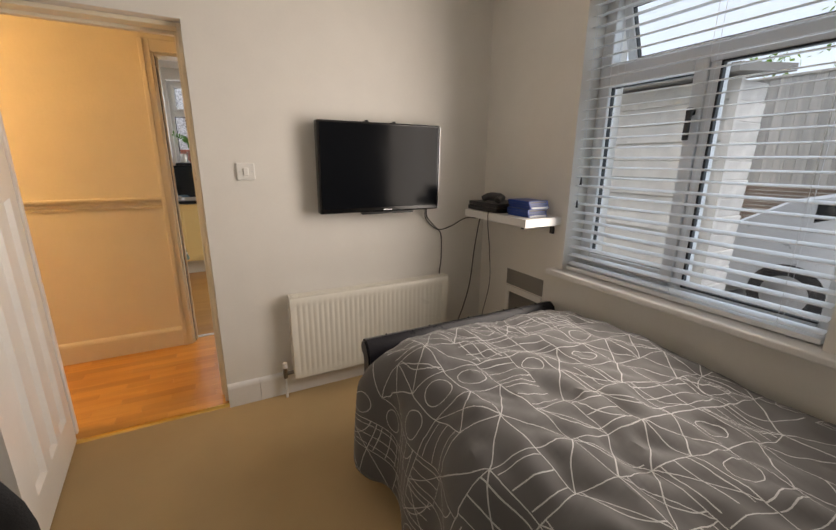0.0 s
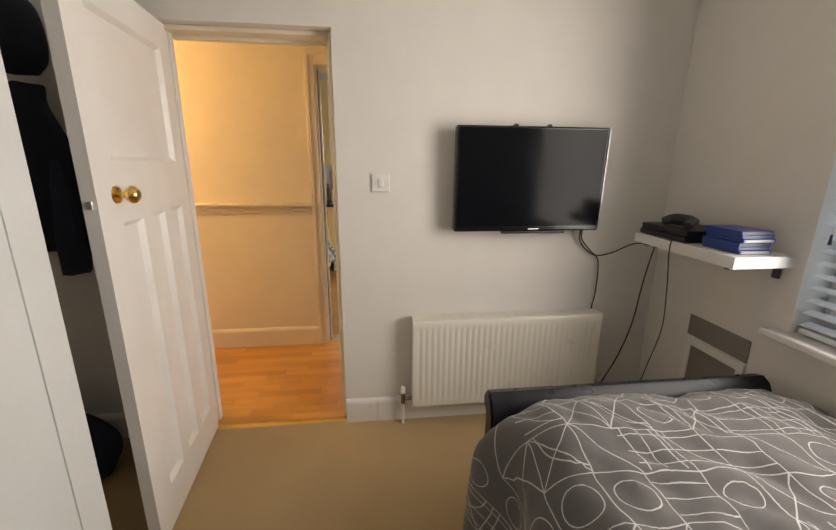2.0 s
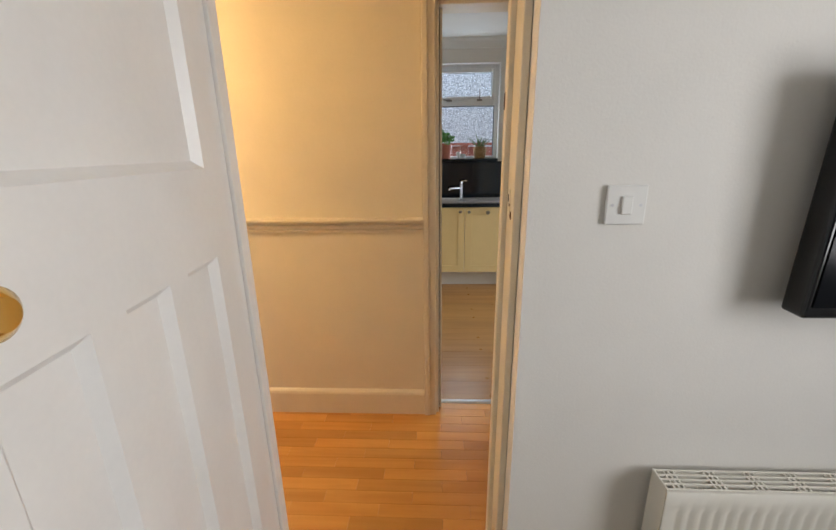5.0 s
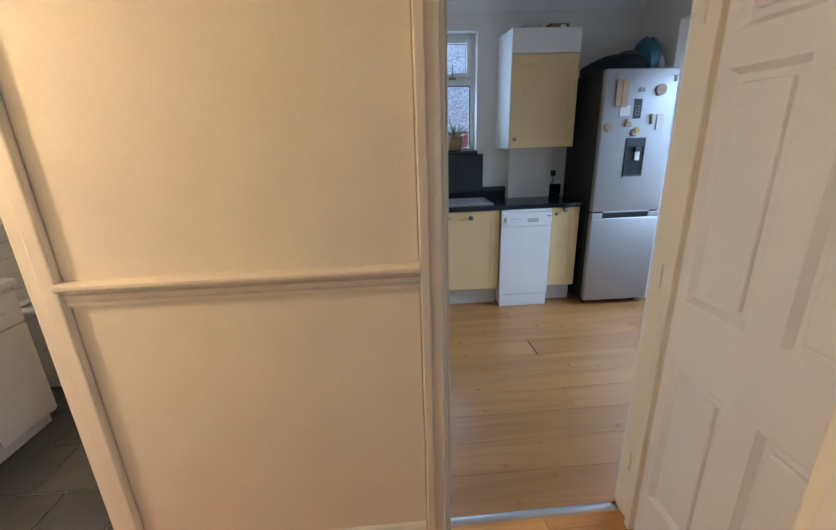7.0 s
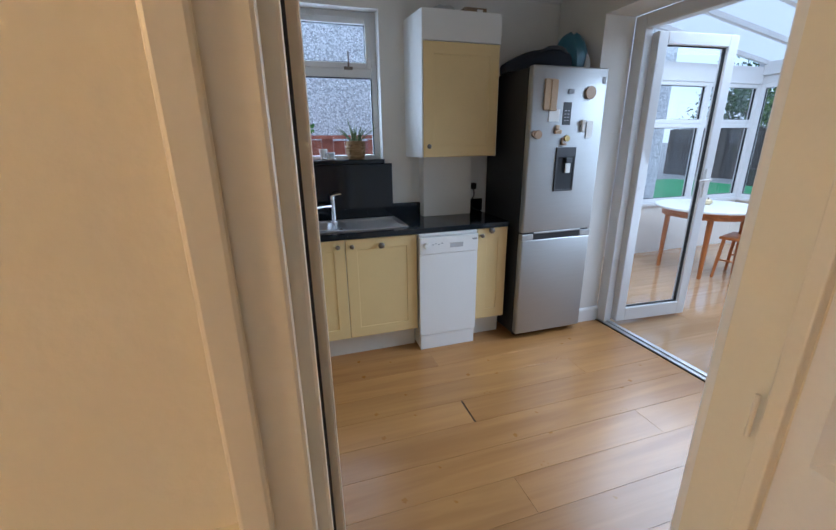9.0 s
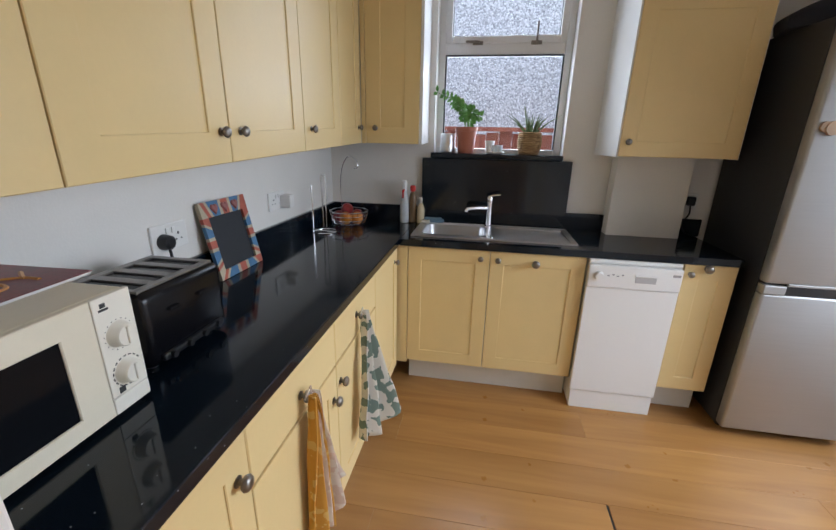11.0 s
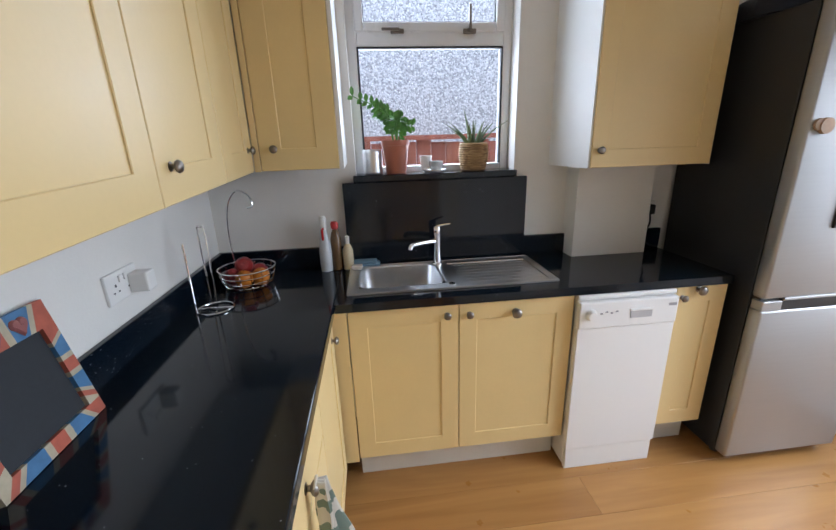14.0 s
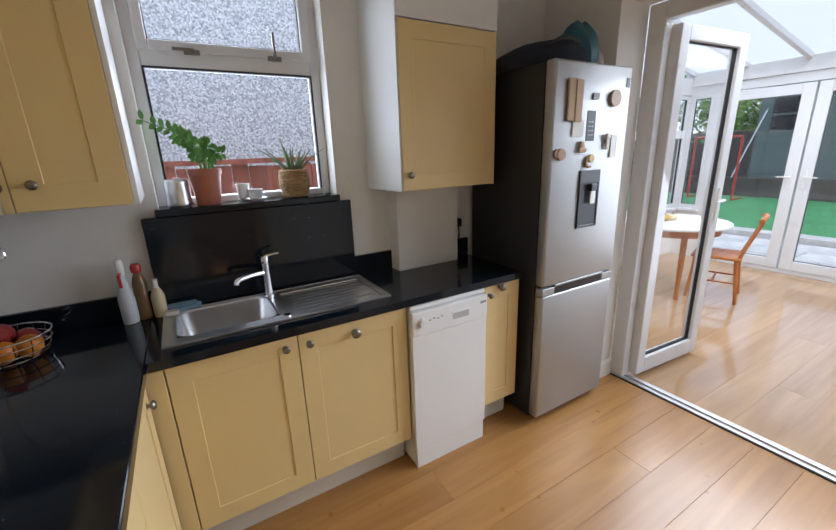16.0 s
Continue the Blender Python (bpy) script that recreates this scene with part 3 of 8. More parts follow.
def sash(parent, x0, x1, a0, a1, b0, b1, w, axis="x", label="", m=None):
    """A glazed sash; a runs along the wall, b upwards."""
    def bx(bm, a, c, b, d, p=x0, q=x1, bev=0.006):
        return box(bm, p, q, a, c, b, d, bev, m=m) if axis == "x" else box(bm, a, c, p, q, b, d, bev, m=m)
    bm = bmesh.new()
    bx(bm, a0, a0 + w, b0, b1); bx(bm, a1 - w, a1, b0, b1); bx(bm, a0 + w, a1 - w, b0, b0 + w); bx(bm, a0 + w, a1 - w, b1 - w, b1)
    s = part("sash", bm, upvc, parent, label)
    mid = (x0 + x1) / 2
    g = bmesh.new()
    for e in ((a0 + w - .004, a0 + w + .004, b0 + w, b1 - w), (a1 - w - .004, a1 - w + .004, b0 + w, b1 - w), (a0 + w, a1 - w, b0 + w - .004, b0 + w + .004), (a0 + w, a1 - w, b1 - w - .004, b1 - w + .004)):
        bx(g, e[0], e[1], e[2], e[3], mid - .012, mid + .012, 0)
    part("gasket", g, dark_rubber, s, "black rubber glazing seal")
    p = part("pane", bx(bmesh.new(), a0 + w, a1 - w, b0 + w, b1 - w, mid - .003, mid + .003, 0), pane_glass, s, "clear window glass")
    p.visible_shadow = False
    return s


sash(win, FX0 - .012, FX1 - .02, -1.266, y1 - .022, z0 + .05, 1.79, 0.052, label="closed casement sash")
p = part("pane", one(FX0 + .03, FX0 + .036, y0 + .06, -1.31, z0 + .045, 1.77), pane_glass, win, "clear window glass")
p.visible_shadow = False
part("gasket", boxes((FX0 - .002, FX0 + .02, -1.318, -1.309, z0 + .045, 1.77), (FX0 - .002, FX0 + .02, y0 + .06, -1.309, 1.762, 1.77), (FX0 - .002, FX0 + .02, y0 + .06, -1.309, z0 + .045, z0 + .052)), dark_rubber, win, "black rubber glazing seal")
tilt = Matrix.Translation((FX1, 0, z1 - .05)) @ pose(0, 0, 0, 0, -22, 0) @ Matrix.Translation((-FX1, 0, -(z1 - .05)))
sash(win, FX0 + .03, FX1 + .01, y0 + .05, y1 - .05, 1.83, z1 - .05, 0.045, label="top light hinged open outwards", m=tilt)
h = bmesh.new()
box(h, FX0 - .045, FX0 - .012, -1.25, -1.232, 1.57, 1.6, 0.004)
box(h, FX0 - .05, FX0 - .036, -1.252, -1.230, 1.47, 1.6, 0.004)
part("window_handle", h, pad_grey, win, "dark grey window handle")
bm = one(BX1 - .055, FX0, y0 - .07, y1 + .07, z0 - .03, z0 + .002, 0.008, 3)
part("window_sill", bm, gloss_white, win, "painted wooden window board")

# venetian blind
blind = thing("venetian_blind", BX1 + .05, -1.32, z0, "white slatted venetian blind, lowered and half open", "blind")
slat_paint = material("white_slat", (0.8, 0.82, 0.84), 0.35, var=0.03)
bs = bmesh.new()
half, n = (y1 - y0) / 2 - .012, 5
prof = [(-0.024, 0.0), (-0.012, 0.0022), (0.0, 0.003), (0.012, 0.0022), (0.024, 0.0)]
top, low = [], []
for s in (-half, half):
    top.append([bs.verts.new((px, s, pz + .0012)) for px, pz in prof])
    low.append([bs.verts.new((px, s, pz - .0012)) for px, pz in prof])
for k in range(4):
    bs.faces.new((top[0][k], top[0][k + 1], top[1][k + 1], top[1][k]))
    bs.faces.new((low[0][k], low[1][k], low[1][k + 1], low[0][k + 1]))
for e in (0, 4):
    bs.faces.new((top[0][e], top[1][e], low[1][e], low[0][e]))
slat_mesh = mesh_from(bs, "slat")
slat_mesh.materials.append(slat_paint)
rng = random.Random(4)
z = z0 + .045
while z < z1 - .07:
    piece("slat", slat_mesh, pose(BX1 + .045, (y0 + y1) / 2, z, rng.uniform(-.15, .15), -8 + rng.uniform(-2, 2), 0), blind)
    z += 0.047
part("headrail", one(BX1 + .015, BX1 + .075, y0 + .01, y1 - .01, z1 - .055, z1 - .005, 0.004), upvc, blind)
part("bottom_rail", one(BX1 + .02, BX1 + .07, y0 + .012, y1 - .012, z0 + .008, z0 + .03, 0.004), slat_paint, blind)
for yy in (-0.93, -1.32, -1.70):
    b = bmesh.new()
    for dx in (0.021, 0.069):
        rod(b, (BX1 + dx, yy, z0 + .03), (BX1 + dx, yy, z1 - .05), 0.0009, 5)
    part("ladder_cord", b, slat_paint, blind)
b = bmesh.new()
rod(b, (BX1 + .012, -0.80, 1.30), (BX1 + .012, -0.80, 2.15), 0.0012, 5)
rod(b, (BX1 + .012, -0.79, 1.18), (BX1 + .012, -0.79, 2.15), 0.0012, 5)
part("pull_cord", b, slat_paint, blind)
for yy, zz_ in ((-0.80, 1.30), (-0.79, 1.18)):
    b = bmesh.new()
    rod(b, (BX1 + .012, yy, zz_ - .035), (BX1 + .012, yy, zz_ + .002), 0.006, 10, 0.003)
    part("cord_pull", b, pad_grey, blind, "small dark cord pull", smooth=True)

# ---- television on its bracket ----
tv = thing("television", 0.935, 0.0, 1.08, "black flat-screen television mounted on the white wall", "television")
tvm = Matrix.Translation((0.935, -0.088, 1.335)) @ pose(0, 0, 0, 1.2, 0, 0)
screen_glass = material("black_screen", (0.006, 0.007, 0.009), 0.12, var=0.05, spec=0.13)
gloss_black = material("gloss_black_plastic", (0.008, 0.008, 0.009), 0.15, var=0.1)
part("casing", one(-.374, .374, -.008, .05, -.249, .249, 0.008, 3, tvm), gloss_black, tv)
part("screen", one(-.36, .36, -.0105, -.0085, -.222, .238, 0, 1, tvm), screen_glass, tv, "dark glossy screen, switched off")
part("sensor_bar", one(-.13, .20, -.006, .03, -.262, -.249, 0.003, 2, tvm), black_plastic, tv)
part("maker_mark", one(.0, .055, -.0115, -.0095, -.240, -.234, 0, 1, tvm), steel, tv, "small grey lettering bar")
part("edge_strip", one(.3735, .3765, -.008, .012, -.24, .24, 0, 1, tvm), steel, tv, "bright edge trim")
for x in (-0.09, 0.075):
    part("bracket_hook", boxes((0.935 + x - .018, 0.935 + x + .018, -0.075, -0.015, 1.575, 1.588), (0.935 + x - .008, 0.935 + x + .008, -0.09, -0.07, 1.57, 1.594), bevel=0.002), black_plastic, tv)
part("wall_bracket", boxes((0.72, 1.15, -0.03, -0.001, 1.25, 1.45), (0.82, 0.86, -0.05, -0.03, 1.12, 1.58), (0.99, 1.03, -0.05, -0.03, 1.12, 1.58), bevel=0.002), black_plastic, tv)

# ---- radiator ----
rad = thing("radiator", 0.88, -0.05, 0.0, "cream painted steel panel radiator with top grille", "radiator")
rad_paint = material("radiator_enamel", (0.77, 0.74, 0.66), 0.3, var=0.03)
RX0, RX1, RZ0, RZ1, RY = 0.362, 1.402, 0.125, 0.628, -0.092
b = bmesh.new()
cols, ribs = [], 32
prof = []
w = (RX1 - RX0 - .05) / ribs
prof.append((RX0, 0.0))
for k in range(ribs):
    a = RX0 + .025 + k * w
    prof += [(a + .001, 0.0), (a + w * .22, 0.0045), (a + w * .42, 0.0045), (a + w * .62, 0.0)]
prof.append((RX1, 0.0))
levels = [(RZ0, 0.0), (RZ0 + .035, 0.0), (RZ0 + .055, 1.0), (RZ1 - .07, 1.0), (RZ1 - .05, 0.0), (RZ1 - .018, 0.0), (RZ1 - .005, -.6)]
grid = [[b.verts.new((px, RY + (d * amt if amt >= 0 else -amt * .012), zz)) for px, d in prof] for zz, amt in levels]
for r0, r1 in zip(grid, grid[1:]):
    for k in range(len(prof) - 1):
        b.faces.new((r0[k], r0[k + 1], r1[k + 1], r1[k]))
front = part("front_panel", b, rad_paint, rad, smooth=True)
part("back_panel", one(RX0, RX1, -0.035, -0.022, RZ0, RZ1 - .01, 0.003), rad_paint, rad)
for x in (RX0 - .002, RX1 - .002):
    part("side_panel", one(x, x + .004, RY + .002, -0.022, RZ0 + .01, RZ1 + .004, 0.001, 1), rad_paint, rad)
g = bmesh.new()
for yy in (-0.088, -0.072, -0.058, -0.044, -0.028):
    box(g, RX0, RX1, yy, yy + .005, RZ1 - .006, RZ1 + .002)
k = RX0 + .02
while k < RX1 - .02:
    for d in (0, .012, .024):
        box(g, k + d, k + d + .004, -0.086, -0.03, RZ1 - .0055, RZ1 + .0015, m=None)
    k += 0.1
part("top_grille", g, rad_paint, rad)
part("convector", boxes(*[(RX0 + .02 + i * .02, RX0 + .023 + i * .02, -0.08, -0.038, RZ0 + .02, RZ1 - .03) for i in range(50)]), rad_paint, rad)
for x, s in ((RX0, -1), (RX1, 1)):
    b = bmesh.new()
    rod(b, (x, -0.055, RZ0 + .03), (x + s * .05, -0.055, RZ0 + .03), 0.011)
    rod(b, (x + s * .05, -0.055, RZ0 + .005), (x + s * .05, -0.055, RZ0 + .075), 0.013, 14)
    v = part("valve", b, pewter if s < 0 else chrome, rad, "brass radiator valve", smooth=True)
    b = bmesh.new()
    rod(b, (x + s * .05, -0.055, RZ0 + .07), (x + s * .05, -0.055, RZ0 + .1), 0.015, 14, 0.012)
    part("valve_cap", b, white_plastic, v, smooth=True)
    b = bmesh.new()
    rod(b, (x + s * .05, -0.055, 0.0), (x + s * .05, -0.055, RZ0 + .01), 0.008)
    part("pipe", b, gloss_white, rad, "white painted pipe", smooth=True)

# ---- light switch ----
def switch_plate(name, x, y, z, label):
    s = thing(name, x, y, z, label, "switch")
    part("plate", one(x - .043, x + .043, y - .009, y, z - .043, z + .043, 0.003), white_plastic, s)
    part("rocker", one(x - .012, x + .012, y - .015, y - .008, z - .02, z + .02, 0.003), white_plastic, s)
    for d in (-.03, .03):
        bb = bmesh.new()
        rod(bb, (x + d, y - .0098, z), (x + d, y - .008, z), 0.0035, 10)
        part("screw", bb, steel, s)


switch_plate("light_switch", 0.209, -0.001, 1.317, "white plastic light switch beside the bedroom door")

# ---- corner shelf with console, controller and cases ----
SX0, SX1, SY0, SY1, SZ = 1.478, 1.738, -0.71, -0.15, 1.085
shelf = thing("wall_shelf", 1.61, -0.43, SZ - .045, "white floating shelf on black brackets", "shelf")
shelf_white = material("white_laminate", (0.74, 0.73, 0.71), 0.4, var=0.03)
part("board", one(SX0, SX1, SY0, SY1, SZ - .045, SZ, 0.002), shelf_white, shelf)
for yy in (-0.655, -0.19):
    b = boxes((SX0 + .03, SX1, yy - .012, yy + .012, SZ - .06, SZ - .046), (SX1 - .012, SX1, yy - .014, yy + .014, SZ - .1, SZ - .06), bevel=0.003)
    part("bracket", b, black_plastic, shelf, "black metal bracket")
con = thing("game_console", 1.60, -0.31, SZ, "slim black game console lying on the shelf", "game console")
part("case", boxes((1.49, 1.73, -0.45, -0.165, SZ + .004, SZ + .028), (1.495, 1.73, -0.452, -0.167, SZ + .031, SZ + .054), bevel=0.004), black_plastic, con)
part("core", one(1.5, 1.725, -0.445, -0.17, SZ + .001, SZ + .05), dark_rubber, con)
pad = thing("game_controller", 1.60, -0.33, SZ + .054, "dark grey game controller lying on the console", "controller")
b = bmesh.new()
tube(b, [(1.53, -0.41, SZ + .07), (1.565, -0.39, SZ + .084), (1.575, -0.335, SZ + .085), (1.565, -0.28, SZ + .084), (1.53, -0.26, SZ + .07)], lambda u: 0.018 + 0.009 * math.sin(u * math.pi), 10, 6)
box(b, 1.565, 1.61, -0.385, -0.285, SZ + .07, SZ + .096, 0.008)
part("body", b, pad_grey, pad, smooth=True)
for yy in (-0.365, -0.305):
    b = bmesh.new()
    rod(b, (1.578, yy, SZ + .09), (1.578, yy, SZ + .108), 0.009, 12)
    part("thumbstick", b, black_plastic, pad)
case_blue = material("blue_case_plastic", (0.012, 0.045, 0.24), 0.3, var=0.05)
spine_mats = [material("case_spine_dark", (0.03, 0.05, 0.12), 0.35), material("case_spine_pale", (0.35, 0.36, 0.38), 0.35), material("case_spine_black", (0.02, 0.02, 0.025), 0.35)]
rng = random.Random(9)
for k in range(6):
    z = SZ + .001 + k * .0148
    dx, dy = rng.uniform(-.006, .006), rng.uniform(-.004, .004)
    c = thing("game_case", 1.60 + dx, -0.585 + dy, z, "blue plastic game case in a stack on the shelf", "game case", "stack of game cases")
    part("case", one(1.535 + dx, 1.67 + dx, -0.668 + dy, -0.498 + dy, z, z + .0142, 0.0015), case_blue, c)
    part("spine", one(1.542 + dx, 1.662 + dx, -0.6692 + dy, -0.6678 + dy, z + .002, z + .012), spine_mats[(k * 2 + 1) % 3], c, "printed spine strip")
cable_mat = material("black_cable", (0.012, 0.012, 0.013), 0.5)


def cable(name, points, label, r=0.0035, group="cables below the television"):
    c = part(name, tube(bmesh.new(), points, r, 7, 8), cable_mat, None, smooth=True)
    return tagged(c, label, "cable", group)


cable("power_cable", [(1.25, -0.05, 1.09), (1.265, -0.03, 1.03), (1.325, -0.02, 0.965), (1.375, -0.015, 0.92), (1.388, -0.015, 0.85), (1.385, -0.02, 0.72), (1.38, -0.012, 0.62), (1.41, -0.012, 0.45), (1.425, -0.015, 0.3), (1.43, -0.02, 0.17), (1.455, -0.025, 0.10)], "black power cable hanging from the television to the socket")
cable("signal_cable", [(1.24, -0.05, 1.09), (1.258, -0.025, 1.02), (1.315, -0.016, 0.96), (1.375, -0.015, 0.935), (1.44, -0.05, 0.96), (1.5, -0.1, 1.01), (1.53, -0.16, 1.03)], "black cable from the television to the console")
cable("console_cable", [(1.60, -0.18, 1.04), (1.605, -0.14, 1.0), (1.61, -0.09, 0.8), (1.605, -0.06, 0.55), (1.565, -0.04, 0.35), (1.50, -0.035, 0.2), (1.455, -0.035, 0.12), (1.45, -0.05, 0.02)], "black cable hanging down beside the radiator")
cable("charging_cable", [(1.50, -0.40, SZ + .01), (1.474, -0.40, SZ + .004), (1.472, -0.40, SZ - .06), (1.55, -0.33, 0.85), (1.63, -0.25, 0.6), (1.62, -0.2, 0.35), (1.6, -0.16, 0.1), (1.62, -0.15, 0.02)], "thin grey charging cable hanging from the shelf", 0.0025)

adp = thing("power_adapter", 1.50, -0.06, 0.0, "small black power adapter lying on the carpet", "adapter")
part("adapter_body", one(1.47, 1.53, -0.085, -0.045, 0.0, 0.03, 0.006, 2), black_plastic, adp)
part("flex", tube(bmesh.new(), [(1.53, -0.065, .015), (1.57, -0.07, .008), (1.62, -0.06, .006), (1.68, -0.05, .006)], 0.003, 6, 5), cable_mat, adp, smooth=True)

# plates on the window wall
plate_grey = material("brushed_grey_plate", (0.24, 0.225, 0.21), 0.45, 0.3, var=0.05)
v = thing("wall_plate", BX1, -0.455, 0.64, "grey blanking plate on the window wall", "cover plate")
part("plate", one(BX1 - .006, BX1, -0.62, -0.298, 0.592, 0.695, 0.002), plate_grey, v)
v = thing("wall_hatch", BX1, -0.455, 0.35, "grey access panel in a white frame above the skirting", "hatch")
part("frame", boxes((BX1 - .012, BX1, -0.62, -0.30, 0.545, 0.585), (BX1 - .012, BX1, -0.335, -0.30, 0.2, 0.545), (BX1 - .012, BX1, -0.62, -0.585, 0.2, 0.545), (BX1 - .012, BX1, -0.62, -0.30, 0.165, 0.2), bevel=0.003), gloss_white, v)
part("panel", one(BX1 - .005, BX1 - .001, -0.585, -0.335, 0.2, 0.545), plate_grey, v)

# ---- bed ----
leather = material("black_leather", (0.012, 0.012, 0.016), 0.3, var=0.15, scale=14, spec=0.22, bump=0.25, bump_scale=90)
BED = (0.56, 1.68, -2.85, -0.72)
bed = thing("bed", 1.12, -1.8, 0.0, "black leather sleigh bed with rolled footboard", "bed")
b = bmesh.new()
prof = [(0.0, 0.06), (0.0, 0.35), (-0.01, 0.47), (-0.005, 0.55), (0.02, 0.60), (0.05, 0.617), (0.085, 0.606), (0.1, 0.575), (0.09, 0.545), (0.07, 0.535), (0.065, 0.5), (0.075, 0.35), (0.075, 0.06)]
extrude_profile(b, [(o, u) for o, u in prof], (BED[0], -0.80, 0), (BED[1], -0.80, 0), out=(0, 1, 0))
bmesh.ops.bevel(b, geom=[e for e in b.edges if abs(e.verts[0].co.x - e.verts[1].co.x) < 1e-6], offset=0.008, segments=2, affect="EDGES")
part("footboard", b, leather, bed, smooth=True)
b = bmesh.new()
for k in range(5):
    x = BED[0] + .11 + k * .225
    tube(b, [(x, -0.722, 0.1), (x, -0.723, 0.4), (x, -0.706, 0.56), (x, -0.74, 0.619)], 0.004, 6, 5)
part("seam", b, leather, bed, "stitched vertical seams")
for x in (BED[0] + .02, BED[1] - .06):
    part("side_rail", one(x, x + .04, BED[2], -0.80, 0.06, 0.33, 0.015), leather, bed)
part("headboard", one(BED[0], BED[1], BED[2] - .09, BED[2], 0.06, 0.95, 0.03, 3), leather, bed)
for x in (BED[0] + .05, BED[1] - .05):
    for yy in (BED[2] - .04, -0.77):
        b = bmesh.new()
        rod(b, (x, yy, 0), (x, yy, 0.08), 0.025, 12, 0.03)
        part("leg", b, black_plastic, bed)
matt = thing("mattress", 1.12, -1.8, 0.2, "pale mattress under the duvet", "mattress")
part("mattress_body", one(BED[0] + .07, BED[1] - .07, BED[2] + .01, -0.815, 0.2, 0.5, 0.05, 3), white_plastic, matt)

# duvet: draped and creased, printed with white line figures
duvet_mat = bpy.data.materials.new("grey_duvet_print")
duvet_mat.use_nodes = True
dn, dl = duvet_mat.node_tree.nodes, duvet_mat.node_tree.links
db = dn["Principled BSDF"]
db.inputs["Roughness"].default_value = 0.85
db.inputs["Sheen Weight"].default_value = 0.15
uvn = dn.new("ShaderNodeUVMap")
uvn.uv_map = "print"


def dnode(kind, **inputs):
    node = dn.new(kind)
    for key, value in inputs.items():
        if isinstance(value, bpy.types.NodeSocket):
            dl.new(value, node.inputs[key.replace("_", " ")])
        else:
            node.inputs[key.replace("_", " ")].default_value = value
    return node


def dmath(op, a, b=None, c=None):
    node = dn.new("ShaderNodeMath")
    node.operation = op
    for i, value in enumerate((a, b, c)):
        if value is None:
            continue
        if isinstance(value, bpy.types.NodeSocket):
            dl.new(value, node.inputs[i])
        else:
            node.inputs[i].default_value = value
    return node.outputs[0]


def print_stroke(distance, width):
    """A line of the print: 1 where the distance to it is under its half width."""
    return dmath("LESS_THAN", dmath("ABSOLUTE", distance), width)


# the print: a drawn grid whose fields hold crosses, ovals, ladders or fans
wander = dnode("ShaderNodeTexNoise", Vector=uvn.outputs["UV"], Scale=3.2, Detail=1.0)
wander_xyz = dnode("ShaderNodeSeparateColor", Color=wander.outputs["Color"])
cloth_uv = dnode("ShaderNodeSeparateXYZ", Vector=uvn.outputs["UV"])
FIELD_U, FIELD_V, INK = 0.122, 0.15, 0.0122
pu = dmath("ADD", dmath("DIVIDE", cloth_uv.outputs["X"], FIELD_U), dmath("MULTIPLY", wander_xyz.outputs["Red"], 0.4))
pv = dmath("ADD", dmath("DIVIDE", cloth_uv.outputs["Y"], FIELD_V), dmath("MULTIPLY", wander_xyz.outputs["Green"], 0.4))
pv = dmath("ADD", pv, dmath("MULTIPLY", pu, 0.12))
fu, fv = dmath("FRACT", pu), dmath("FRACT", pv)
field = dnode("ShaderNodeCombineXYZ", X=dmath("FLOOR", pu), Y=dmath("FLOOR", pv), Z=0.0)
lot = dn.new("ShaderNodeTexWhiteNoise")
lot.noise_dimensions = "2D"
dl.new(field.outputs["Vector"], lot.inputs["Vector"])
lots = dnode("ShaderNodeSeparateColor", Color=lot.outputs["Color"])
draw, draw2, draw3 = lots.outputs["Red"], lots.outputs["Green"], lots.outputs["Blue"]


def chosen(value, low, high):
    """1 in the fields whose lot lies between low and high."""
    return dmath("MULTIPLY", dmath("GREATER_THAN", value, low), dmath("LESS_THAN", value, high))


cu, cv = dmath("SUBTRACT", fu, 0.5), dmath("SUBTRACT", fv, 0.5)
grid_u = dmath("MULTIPLY", print_stroke(fu, INK * 2), dmath("GREATER_THAN", draw3, 0.12))
grid_v = dmath("MULTIPLY", print_stroke(fv, INK * 1.7), dmath("GREATER_THAN", draw2, 0.12))
oval = dmath("SUBTRACT", dmath("SQRT", dmath("ADD", dmath("MULTIPLY", cu, cu), dmath("MULTIPLY", dmath("MULTIPLY", cv, cv), 1.7))), 0.36)
fan = dmath("SUBTRACT", dmath("SQRT", dmath("ADD", dmath("MULTIPLY", fu, fu), dmath("MULTIPLY", fv, fv))), 0.85)
rungs = dmath("SUBTRACT", dmath("FRACT", dmath("MULTIPLY", fu, 3.0)), 0.5)
rungs2 = dmath("SUBTRACT", dmath("FRACT", dmath("MULTIPLY", fv, 3.0)), 0.5)
mask = dmath("MAXIMUM", grid_u, grid_v)
for figure, pick in ((print_stroke(dmath("SUBTRACT", fu, fv), INK * 1.4), chosen(draw, 0.0, 0.42)),
                     (print_stroke(dmath("SUBTRACT", dmath("ADD", fu, fv), 1.0), INK * 1.4), chosen(draw, 0.22, 0.58)),
                     (print_stroke(oval, INK), chosen(draw, 0.55, 0.8)),
                     (print_stroke(fan, INK), chosen(draw2, 0.6, 0.85)),
                     (dmath("MULTIPLY", print_stroke(rungs, INK * 3), dmath("LESS_THAN", fv, 0.97)), chosen(draw3, 0.72, 0.9)),
                     (dmath("MULTIPLY", print_stroke(rungs2, INK * 2.6), dmath("LESS_THAN", fu, 0.97)), chosen(draw, 0.8, 1.0))):
    mask = dmath("MAXIMUM", mask, dmath("MULTIPLY", figure, pick))
weave = dnode("ShaderNodeTexNoise", Vector=uvn.outputs["UV"], Scale=5.0, Detail=5.0)
base = dn.new("ShaderNodeMixRGB")
base.inputs["Color1"].default_value, base.inputs["Color2"].default_value = (0.072, 0.07, 0.07, 1), (0.106, 0.102, 0.102, 1)
